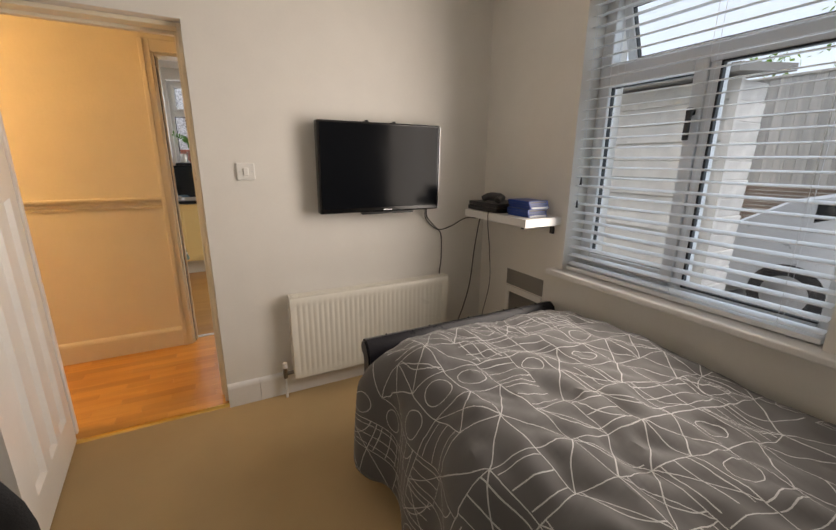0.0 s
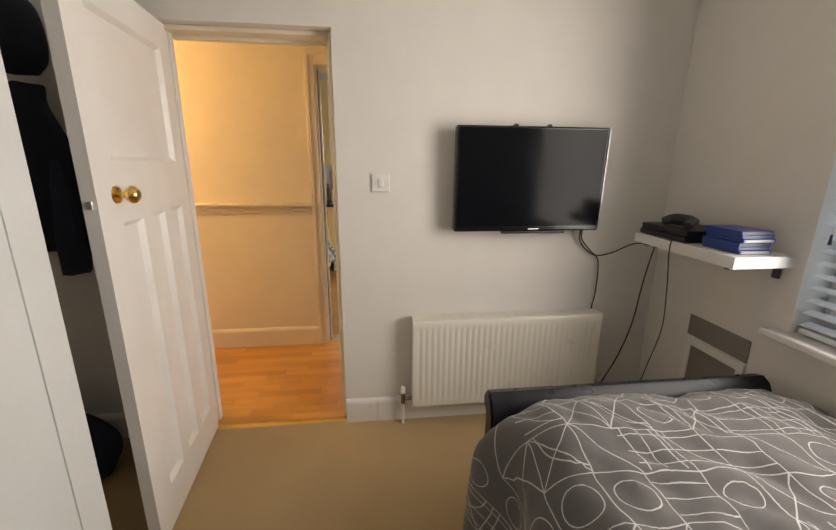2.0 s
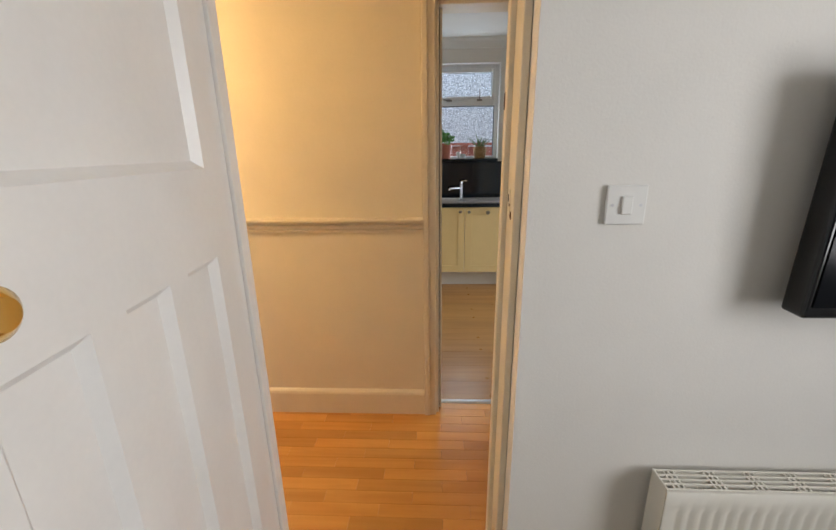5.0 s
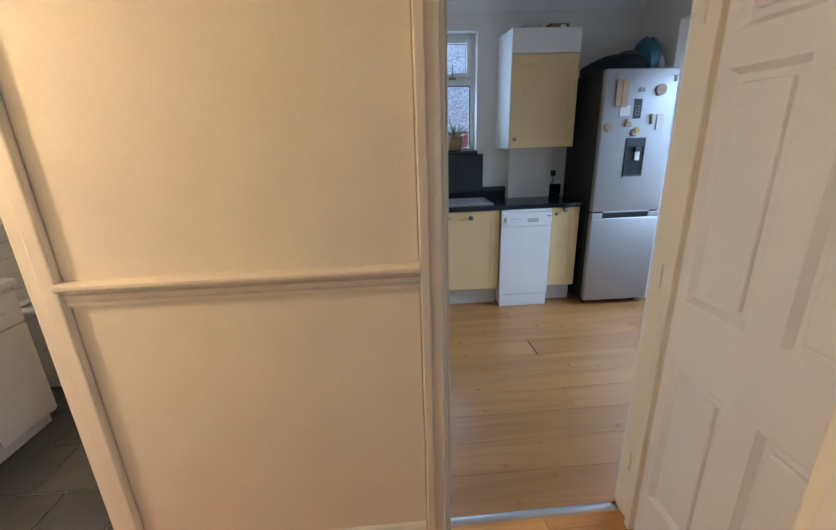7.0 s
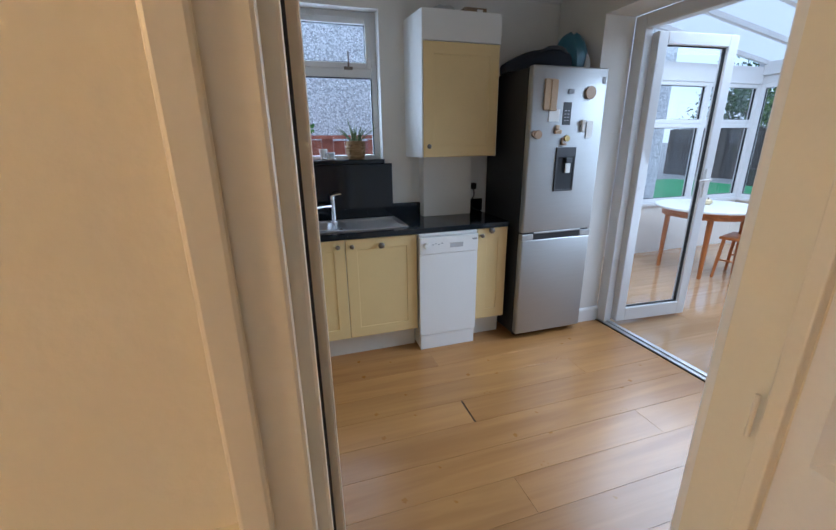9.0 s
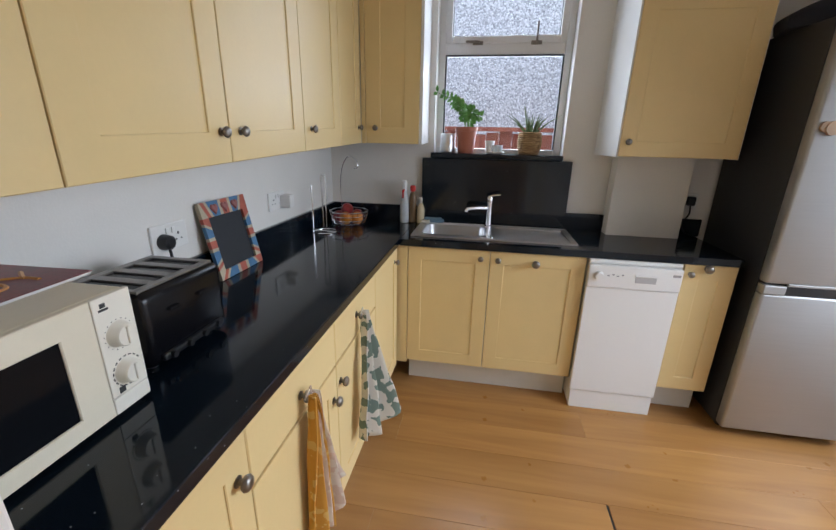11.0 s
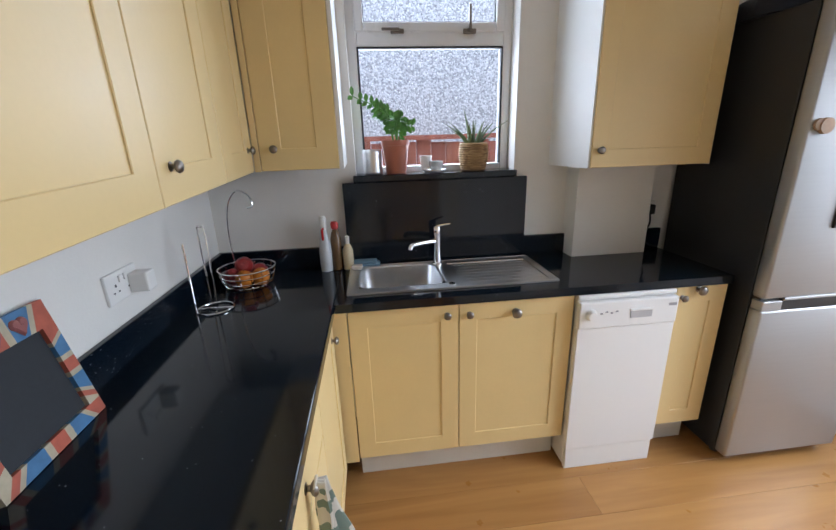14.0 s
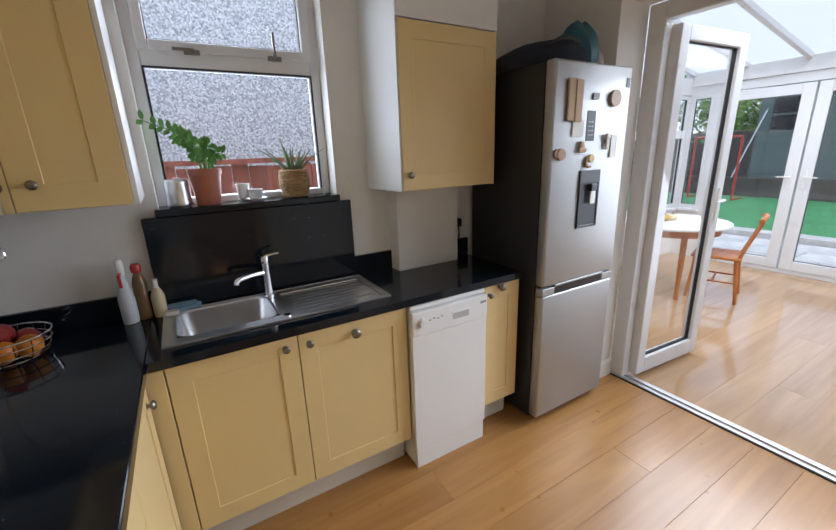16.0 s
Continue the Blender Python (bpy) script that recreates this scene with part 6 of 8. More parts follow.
# ---- things on the window sill ----
SILL = 1.333
def pot(name, x, y, profile, mat, label, soil=0.01, cat="plant"):
    t = thing(name, x, y, SILL, label, cat)
    part("pot", lathe(bmesh.new(), profile, pose(x, y, SILL), 28), mat, t, smooth=True)
    r = profile[-1][0]
    return t


terracotta = material("terracotta_plastic", (0.36, 0.11, 0.06), 0.45, var=0.12)
leaf_green = material("glossy_leaf_green", (0.10, 0.27, 0.05), 0.35, var=0.3, scale=30, vary=0.15)
aloe_green = material("grey_green_leaf", (0.13, 0.19, 0.08), 0.5, var=0.25, scale=30)
soil_mat = material("dark_soil", (0.05, 0.035, 0.025), 0.95, var=0.3, bump=1, bump_scale=80)
PX, PY = -0.095, KY1 + .035
zz = thing("potted_plant", PX, PY, SILL, "green zz plant in a terracotta-coloured pot", "plant")
part("pot", lathe(bmesh.new(), [(0, 0), (.047, 0), (.062, .125), (.067, .126), (.068, .15), (.062, .15), (.057, .125), (0, .12)], pose(PX, PY, SILL), 28), terracotta, zz, smooth=True)
part("soil", lathe(bmesh.new(), [(0, .13), (.058, .128)], pose(PX, PY, SILL), 20), soil_mat, zz)


def leaf_blade(bm, base, tip, width, up=(0, 0, 1), fold=0.25):
    base, tip, up = Vector(base), Vector(tip), Vector(up)
    d = tip - base
    side = d.cross(up).normalized() * width
    nrm = side.cross(d).normalized() * width * fold
    mid = [bm.verts.new(base + d * f) for f in (0, .35, .7, 1)]
    for s in (-1, 1):
        e = [bm.verts.new(base + d * f + side * s * w + nrm) for f, w in ((.3, .9), (.6, 1), (.85, .55))]
        for q in ((mid[0], e[0], mid[1]), (mid[1], e[0], e[1], mid[2]), (mid[2], e[1], e[2]), (mid[2], e[2], mid[3])):
            bm.faces.new(q if s > 0 else q[::-1])


rng = random.Random(12)
for stem_end, n_l in (((-0.18, -0.06, .34), 9), ((-0.10, -0.03, .29), 7), ((-0.01, -0.05, .25), 6), ((0.06, -0.03, .21), 6), ((0.03, 0.03, .25), 6), ((-0.06, 0.03, .27), 6)):
    a = Vector((PX + rng.uniform(-.02, .02), PY + rng.uniform(-.02, .02), SILL + .12))
    e = a + Vector((stem_end[0], stem_end[1] * .6, stem_end[2] - .12))
    mid = (a + e) / 2 + Vector((-stem_end[0] * .25, 0, .04))
    line = smooth_path([a, mid, e], 12)
    st = part("stem", tube(bmesh.new(), [a, mid, e], lambda u: 0.0055 - 0.004 * u, 7, 8), leaf_green, zz, smooth=True)
    for k in range(n_l):
        u = 0.3 + 0.7 * k / (n_l - 1)
        p0 = line[min(int(u * (len(line) - 1)), len(line) - 1)]
        d = (line[-1] - line[-4]).normalized()
        for s in (-1, 1):
            out = d.cross(Vector((0.2, -1, 0.3))).normalized() * s
            tip = p0 + (out * 1.0 + d * .45 + Vector((0, rng.uniform(-.6, .2), rng.uniform(-.1, .25)))).normalized() * rng.uniform(.04, .058) * (1.1 - .35 * u)
            lb = bmesh.new()
            leaf_blade(lb, p0, tip, 0.0105, (rng.uniform(-.5, .5), -1, rng.uniform(.1, .8)))
            part("leaflet", lb, leaf_green, st)
raffia = wood("woven_raffia", srgb(120, 92, 60), srgb(178, 146, 104), 0.8, 3.0, 0.05, along=0)
AX, AY = 0.283, KY1 + .04
al = thing("potted_plant", AX, AY, SILL, "aloe plant in a woven raffia pot", "plant")
prof = [(0, 0), (.055, 0)]
for k in range(12):
    z = k * .0105
    r = .058 + .012 * math.sin(k / 11 * math.pi * .8)
    prof += [(r, z + .001), (r + .0035, z + .005), (r, z + .0095)]
prof += [(.058, .128), (.052, .12), (0, .115)]
part("pot", lathe(bmesh.new(), prof, pose(AX, AY, SILL), 28), raffia, al, smooth=True)
ab = bmesh.new()
for k in range(20):
    a = rng.uniform(0, math.tau)
    lean = rng.uniform(.15, .95)
    ln = rng.uniform(.10, .19)
    p0 = Vector((AX + .02 * math.cos(a), AY + .015 * math.sin(a), SILL + .11))
    p2 = p0 + Vector((math.cos(a) * lean * ln, math.sin(a) * lean * ln * .35 - .01, ln * (1.05 - lean * .45)))
    tube(ab, [p0, (p0 + p2) / 2 + Vector((0, 0, .012)), p2], lambda u: 0.0068 * (1 - u) + .0006, 6, 4)
part("leaves", ab, aloe_green, al, smooth=True)
tin = thing("metal_pot", -0.205, KY1 + .03, SILL, "ribbed brushed metal pot on the window sill", "pot")
prof = [(0, 0), (.043, 0)] + [(.045 + (.0012 if k % 2 else 0), .004 + k * .0085) for k in range(13)] + [(.041, .112), (.041, .01), (0, .008)]
part("pot", lathe(bmesh.new(), prof, pose(-0.205, KY1 + .03, SILL), 28), steel, tin, smooth=True)
sau = thing("saucer", 0.085, KY1 + .02, SILL, "white saucer on the window sill", "saucer")
part("dish", lathe(bmesh.new(), [(0, .002), (.045, 0), (.058, .008), (.06, .012), (.045, .007), (0, .006)], pose(0.085, KY1 + .02, SILL), 28), gloss_white, sau, smooth=True)
cup = thing("ramekin", 0.095, KY1 + .02, SILL + .008, "small pale blue bowl on a saucer", "bowl")
part("bowl", lathe(bmesh.new(), [(0, 0), (.026, 0), (.032, .02), (.034, .042), (.030, .042), (.027, .01), (0, .008)], pose(0.095, KY1 + .02, SILL + .008), 24), clear_blue, cup, smooth=True)
ccup = thing("plastic_cup", 0.05, KY1 + .05, SILL, "clear white plastic cup", "cup")
part("cup", lathe(bmesh.new(), [(0, .012), (.022, .012), (.03, .075), (.028, .075), (.02, .016)], pose(0.05, KY1 + .05, SILL), 20), white_plastic, ccup, smooth=True)

# ---- things on the worktop along the wall ----
ivory = material("ivory_enamel", (0.74, 0.68, 0.54), 0.35, var=0.03)
panel_ivory = material("ivory_panel", (0.76, 0.73, 0.64), 0.4, var=0.02)
mw = thing("microwave", -0.78, 1.5, WZ, "cream countertop microwave with two dials", "microwave")
MX, MY0, MY1, MZ0, MZ1 = -0.60, 1.305, 1.742, WZ + .012, WZ + .24
part("body", one(-0.94, MX - .012, MY0, MY1, MZ0, MZ1, 0.006), ivory, mw)
mdoor = part("microwave_door", ring((MY0, MY1 - .077, MZ0, MZ1), (MY0 + .03, MY1 - .135, MZ0 + .035, MZ1 - .045), 0, .012, lambda a, c, d: (MX - .012 + d, a, c), 0.002), ivory, mw)
part("window", one(MX - .012, MX - .004, MY0 + .03, MY1 - .135, MZ0 + .035, MZ1 - .045), screen_glass, mdoor, "dark glass door window")
mp = part("control_panel", one(MX - .012, MX, MY1 - .076, MY1, MZ0 + .034, MZ1, 0.002), panel_ivory, mw)
part("door_button", one(MX - .012, MX, MY1 - .076, MY1, MZ0, MZ0 + .0325, 0.002), panel_ivory, mw, "wide cream door-release button")
ink = material("black_print", (0.03, 0.03, 0.03), 0.6)
for z in (MZ0 + .15, MZ0 + .075):
    yk = MY1 - .038
    k = part("dial", lathe(bmesh.new(), [(0, .02), (.019, .02), (.0215, .017), (.023, .004), (.0255, 0)], pose(MX, yk, z, 0, 90, 0), 24), panel_ivory, mp, "round cream dial", smooth=True)
    part("pointer", one(MX + .016, MX + .024, yk - .003, yk + .003, z - .016, z + .017, 0.001, 1), panel_ivory, k)
    ticks = bmesh.new()
    for i in range(15):
        a = radians(-60 + i * 20)
        c, s = math.cos(a), math.sin(a)
        box(ticks, MX + .0003, MX + .0009, -.0008 if z > MZ0 + .1 else -.0028, .0008 if z > MZ0 + .1 else .0028, .028, .0295 if z > MZ0 + .1 else .0302, m=Matrix.Translation((0, yk, z)) @ pose(0, 0, 0, math.degrees(a), 0, 0))
    part("scale", ticks, ink, mp, "printed dial markings")
for y_a, y_b, z_a, z_b in ((.066, .048, .203, .207), (.062, .052, .209, .217), (.062, .050, .038, .050)):
    part("printed_symbol", one(MX + .0003, MX + .0012, MY1 - y_a, MY1 - y_b, MZ0 + z_a, MZ0 + z_b), ink, mp)
for yy in (MY0 + .04, MY1 - .04):
    for xx in (-0.9, -0.64):
        bb = bmesh.new(); rod(bb, (xx, yy, WZ), (xx, yy, MZ0 + .002), 0.012)
        part("foot", bb, black_plastic, mw)
mag_red = material("dark_red_magazine_cover", (0.16, 0.012, 0.016), 0.35, var=0.6, scale=9)
gold = material("gold_print", (0.6, 0.26, 0.06), 0.4)
mg = thing("magazine", -0.79, 1.5, MZ1, "dark red magazine lying on the microwave", "magazine")
mgm = pose(-0.822, 1.628, MZ1 + .0005, 0, 0, 3)
part("pages", one(-.105, .105, -.15, .15, 0, .006, 0.001, 1, mgm), paper, mg)
part("cover", one(-.107, .107, -.152, .152, .006, .0072, 0, 1, mgm), mag_red, mg)
lm_ = mgm @ pose(0.06, -0.06, .0062, 0, 0, 90)
letters = {"letter_j": [[(.042, .07), (.042, .02), (.03, .002), (.012, .006), (.006, .02)]],
           "letter_o": [[(.085 + .026 * math.cos(k * math.tau / 12), .036 + .034 * math.sin(k * math.tau / 12)) for k in range(13)]],
           "letter_y": [[(.125, .07), (.15, .035), (.15, .0)], [(.175, .07), (.15, .035), (.149, .03)]]}
for nm, strokes in letters.items():
    bb = bmesh.new()
    for st_ in strokes:
        tube(bb, [lm_ @ Vector((x, y, 0)) for x, y in st_], 0.0045, 6, 4)
    part(nm, bb, gold, mg, "orange-gold printed letter", smooth=True)

to = thing("toaster", -0.75, 1.9, WZ, "black four-slice toaster on the worktop", "toaster")
TX0, TX1, TY0, TY1, TZ0, TZ1 = -0.86, -0.645, 1.797, 2.062, WZ + .012, WZ + .195
toast_black = material("satin_black_toaster", (0.003, 0.003, 0.0045), 0.24, var=0.15, spec=0.3)
toast_top = material("dark_metal_toaster_top", (0.24, 0.23, 0.22), 0.35, 0.8, var=0.1)
part("shell", one(TX0, TX1, TY0, TY1, TZ0, TZ1 - .004, 0.022, 4), toast_black, to, smooth=True)
tx = [TX0 + .018, TX0 + .038, TX1 - .034, TX1 - .016]
slots = [(TY0 + .027 + i * .057, TY0 + .060 + i * .057) for i in range(4)]
tt = boxes((tx[0], tx[3], TY0 + .015, TY1 - .015, TZ1 - .009, TZ1 - .0062))
for e in ((tx[0], tx[1]), (tx[2], tx[3])):
    part("slot_surround", one(*e, TY0 + .015, TY1 - .015, TZ1 - .008, TZ1, 0.001, 1), toast_top, to, "dark metal slot surround")
edges = [TY0 + .015] + [e for s in slots for e in s] + [TY1 - .015]
for i in range(0, len(edges), 2):
    part("slot_divider", one(tx[1] + .0003, tx[2] - .0003, edges[i], edges[i + 1], TZ1 - .008, TZ1 - .0003), toast_top, to, "dark metal strip between slots")
part("top_plate", tt, toast_top, to, "dark metal slot surround")
for a, c in slots:
    part("slot", one(tx[1], tx[2], a, c, TZ1 - .0078, TZ1 - .006), dark_rubber, to, "dark bread slot")
for yy in (TY0 + .085, TY1 - .085):
    part("lever", one(TX1 - .002, TX1 + .009, yy - .016, yy + .016, TZ0 + .118, TZ0 + .126, 0.003), toast_black, to)
part("crumb_tray", one(TX1 - .002, TX1 + .01, TY0 + .03, TY1 - .03, TZ0 + .012, TZ0 + .028, 0.004), black_plastic, to)
for i in range(4):
    bb = bmesh.new()
    rod(bb, (TX1 + .008, TY0 + .052 + i * .052, TZ0 + .02), (TX1 + .018, TY0 + .052 + i * .052, TZ0 + .02), 0.008, 14)
    part("button", bb, black_plastic, to)
for yy in (TY0 + .04, TY1 - .04):
    for xx in (TX0 + .04, TX1 - .04):
        bb = bmesh.new(); rod(bb, (xx, yy, WZ), (xx, yy, TZ0 + .004), 0.012)
        part("foot", bb, black_plastic, to)


def socket(y0, y1, z0, z1, label, plug_y=None, adapter=False):
    x = KX0
    s = thing("wall_socket", x, (y0 + y1) / 2, (z0 + z1) / 2, label, "socket")
    part("plate", one(x, x + .01, y0, y1, z0, z1, 0.003), white_plastic, s)
    for yc in (y0 + (y1 - y0) * .27, y1 - (y1 - y0) * .27):
        part("pin_holes", boxes((x + .0098, x + .0108, yc - .003, yc + .003, z0 + .045, z0 + .053), (x + .0098, x + .0108, yc - .014, yc - .008, z0 + .028, z0 + .032), (x + .0098, x + .0108, yc + .008, yc + .014, z0 + .028, z0 + .032)), ink, s)
    for yc in ((y0 + y1) / 2 - .012, (y0 + y1) / 2 + .012):
        part("rocker", one(x + .009, x + .015, yc - .006, yc + .006, z1 - .032, z1 - .012, 0.002), white_plastic, s)
    return s


socket(2.165, 2.312, 1.052, 1.138, "white double wall socket with a plug")
pl = thing("plug", KX0 + .01, 2.205, 1.08, "black mains plug in the wall socket", "plug")
bb = bmesh.new()
lathe(bb, [(0, .034), (.014, .034), (.022, .028), (.025, .012), (.025, 0)], pose(KX0 + .0102, 2.205, 1.085, 0, 90, 0), 18)
part("plug_body", bb, black_plastic, pl, smooth=True)
part("flex", tube(bmesh.new(), [(KX0 + .03, 2.205, 1.065), (KX0 + .032, 2.206, 1.03), (KX0 + .03, 2.19, 0.98), (KX0 + .05, 2.13, 0.93), (KX0 + .1, 2.05, WZ + .02)], 0.0045, 7, 6), cable_mat, pl, smooth=True)
socket(2.848, 2.995, 1.068, 1.154, "white double wall socket with a white adapter")
ad = thing("power_adapter", KX0 + .01, 2.965, 1.1, "white plug-in adapter in the socket", "adapter")
part("adapter_body", one(KX0 + .0102, KX0 + .065, 2.942, 2.99, 1.075, 1.135, 0.006), white_plastic, ad)

# chalkboard with a flag-patterned frame
cb = thing("chalkboard", -0.9, 2.51, WZ, "small chalkboard in a red, white and blue frame", "chalkboard")
cbm = Matrix.Translation((-0.885, 2.50, WZ)) @ pose(0, 0, 0, 0, -12, 0) @ pose(0, 0, 0, 0, 0, 0)
flag_blue = material("faded_blue_paint", (0.06, 0.17, 0.32), 0.6, var=0.2, scale=25)
flag_red = material("faded_red_paint", (0.42, 0.10, 0.06), 0.6, var=0.2, scale=25)
flag_cream = material("faded_cream_paint", (0.44, 0.38, 0.27), 0.6, var=0.15, scale=25)
slate = material("chalkboard_slate", (0.02, 0.023, 0.028), 0.7, var=0.2)
CW, CH, FWD = 0.268, 0.285, 0.032
part("slate", one(-.006, .0, -CW / 2 + .01, CW / 2 - .01, .01, CH - .01, 0, 1, cbm), slate, cb, "blank dark slate")
segs = [(flag_cream, .03), (flag_red, .07), (flag_cream, .05), (flag_blue, .235), (flag_cream, .06), (flag_red, .14), (flag_cream, .06), (flag_blue, .215), (flag_cream, .05), (flag_red, .09)]


def frame_piece(y_z, m):
    """One painted stretch of the frame: a four-cornered board."""
    bm = bmesh.new()
    front = [bm.verts.new(m @ Vector((.010, y, z))) for y, z in y_z]
    back = [bm.verts.new(m @ Vector((-.004, y, z))) for y, z in y_z]
    bm.faces.new(front)
    bm.faces.new(back[::-1])
    for k in range(4):
        bm.faces.new((front[k], back[k], back[(k + 1) % 4], front[(k + 1) % 4]))
    bmesh.ops.recalc_face_normals(bm, faces=bm.faces[:])
    return bm


def slant(p):
    """Painted stripes near the corners run towards the middle of the board."""
    return 0.0 if 0.3 < p < 0.7 or p < .001 or p > .999 else (0.09 if p < .5 else -0.09)


for side in range(4):
    pos = 0.0
    wide = FWD * 1.75 if side == 1 else FWD
    for mt, ln in segs:
        p, q = pos, min(1.0, pos + ln)
        if side < 2:
            zo, zi = (0.0, wide) if side == 0 else (CH, CH - wide)
            corners = [((p - .5) * CW, zo), ((q - .5) * CW, zo), ((q + slant(q) - .5) * CW, zi), ((p + slant(p) - .5) * CW, zi)]
        else:
            L = CH - FWD - FWD * 1.75
            yo, yi = (-CW / 2, -CW / 2 + FWD) if side == 2 else (CW / 2, CW / 2 - FWD)
            corners = [(yo, FWD + p * L), (yo, FWD + q * L), (yi, FWD + (q + slant(q)) * L), (yi, FWD + (p + slant(p)) * L)]
        part("frame_segment", frame_piece(corners, cbm), mt, cb)
        pos += ln
heart = material("red_wooden_heart", (0.30, 0.10, 0.09), 0.5, var=0.15)
for yy in (-0.06, 0.0, 0.06):
    hb = bmesh.new()
    for s in (-1, 1):
        lathe(hb, [(0, .007), (.008, .006), (.0115, .002), (.0115, 0)], cbm @ pose(.010, yy + s * .008, CH - .024, 0, 90, 0), 14)
    q = bmesh.new()
    v = [q.verts.new(c) for c in ((.0105, yy - .0185, CH - .027), (.0105, yy + .0185, CH - .027), (.0105, yy, CH - .052), (.017, yy - .014, CH - .028), (.017, yy + .014, CH - .028), (.017, yy, CH - .046))]
    q.faces.new((v[3], v[4], v[5])[::-1]); q.faces.new((v[0], v[1], v[4], v[3])); q.faces.new((v[1], v[2], v[5], v[4])); q.faces.new((v[2], v[0], v[3], v[5])); q.faces.new((v[0], v[2], v[1]))
    bmesh.ops.recalc_face_normals(q, faces=q.faces[:])
    merge(hb, q, cbm)
    part("heart", hb, heart, cb, "small red wooden heart", smooth=True)

# paper towel holder
ph = thing("paper_towel_holder", -0.825, 3.2, WZ, "empty chrome wire paper towel holder", "holder")
bb = bmesh.new()
tube(bb, [(-0.825 + .062 * math.cos(a), 3.2 + .062 * math.sin(a), WZ + .004) for a in [k * math.tau / 24 for k in range(25)]], 0.0035, 8, 0)
part("base_ring", bb, chrome, ph, smooth=True)
bb = bmesh.new()
tube(bb, [(-0.887, 3.2, WZ + .004), (-0.825, 3.2, WZ + .006), (-0.763, 3.2, WZ + .004)], 0.003, 8, 3)
part("base_bar", bb, chrome, ph, smooth=True)
bb = bmesh.new()
tube(bb, [(-0.832, 3.2, WZ + .005), (-0.835, 3.2, WZ + .15), (-0.837, 3.2, WZ + .30), (-0.825, 3.2, WZ + .312), (-0.813, 3.2, WZ + .30), (-0.815, 3.2, WZ + .15), (-0.818, 3.2, WZ + .005)], 0.003, 8, 6)
part("centre_loop", bb, chrome, ph, smooth=True)
bb = bmesh.new()
rod(bb, (-0.884, 3.175, WZ + .004), (-0.884, 3.175, WZ + .26), 0.004, 10)
part("side_rod", bb, chrome, ph, smooth=True)

# fruit basket with a banana hook
FBX, FBY = -0.775, 3.46
fb_ = thing("fruit_basket", FBX, FBY, WZ, "chrome wire fruit basket with a banana hook", "basket")
for r, z in ((.085, .006), (.105, .03), (.112, .055), (.116, .08)):
    bb = bmesh.new()
    tube(bb, [(FBX + r * math.cos(a), FBY + r * math.sin(a), WZ + z) for a in [k * math.tau / 32 for k in range(33)]], 0.003 if z > .07 else .002, 6, 0)
    part("hoop", bb, chrome, fb_, smooth=True)
for k in range(16):
    a = k * math.tau / 16
    bb = bmesh.new()
    tube(bb, [(FBX + r * math.cos(a), FBY + r * math.sin(a), WZ + z) for r, z in ((.02, .004), (.085, .006), (.105, .03), (.116, .08))], 0.0016, 5, 3)
    part("wire", bb, chrome, fb_, smooth=True)
bb = bmesh.new()
tube(bb, [(FBX - .075, FBY + .09, WZ + .01), (FBX - .085, FBY + .095, WZ + .2), (FBX - .065, FBY + .08, WZ + .33), (FBX - .01, FBY + .04, WZ + .4), (FBX + .05, FBY, WZ + .385), (FBX + .065, FBY - .01, WZ + .345), (FBX + .04, FBY, WZ + .335)], 0.004, 8, 6)
part("banana_hook", bb, chrome, fb_, smooth=True)
orange_m = material("orange_peel", (0.62, 0.2, 0.015), 0.4, var=0.08, bump=0.3, bump_scale=250)
apple_m = material("red_apple_skin", (0.28, 0.03, 0.03), 0.3, var=0.35, scale=25)
for i, (dx, dy, dz, mt, nm) in enumerate(((.0, -.055, .043, orange_m, "orange"), (.06, -.03, .043, orange_m, "orange"), (-.055, -.02, .045, apple_m, "apple"), (-.03, .045, .045, apple_m, "apple"), (.04, .04, .046, apple_m, "apple"), (-.01, .0, .088, apple_m, "apple"))):
    f = thing(nm, FBX + dx, FBY + dy, WZ + dz - .037, f"ripe {'orange' if nm == 'orange' else 'red apple'} lying in the wire basket", "fruit", "fruit in the basket")
    s = 0.037
    part("flesh", lathe(bmesh.new(), [(0, -.9 * s), (.35 * s, -.98 * s), (.75 * s, -.7 * s), (1.0 * s, -.1 * s), (.95 * s, .4 * s), (.6 * s, .85 * s), (.2 * s, .95 * s), (0, .85 * s)], pose(FBX + dx, FBY + dy, WZ + dz, 12 * i, 20, 0), 18), mt, f, smooth=True)
    bb = bmesh.new()
    rod(bb, (FBX + dx, FBY + dy, WZ + dz + .8 * s), (FBX + dx + .004, FBY + dy, WZ + dz + 1.1 * s), 0.0018, 6)
    part("stalk", bb, raw_wood, f)

# plug by the fridge
pl = thing("plug", 1.2, KY1, 1.1, "black mains plug and cable beside the fridge", "plug")
part("socket_plate", one(1.155, 1.245, KY1 - .01, KY1 - .0005, 1.06, 1.146, 0.003), white_plastic, pl)
part("plug_body", one(1.18, 1.222, KY1 - .05, KY1 - .01, 1.08, 1.13, 0.008, 3), black_plastic, pl, smooth=True)
part("flex", tube(bmesh.new(), [(1.2, KY1 - .04, 1.08), (1.2, KY1 - .045, 1.03), (1.17, KY1 - .05, 0.98), (1.19, KY1 - .06, 0.93), (1.25, KY1 - .06, 0.91)], 0.0045, 7, 6), cable_mat, pl, smooth=True)


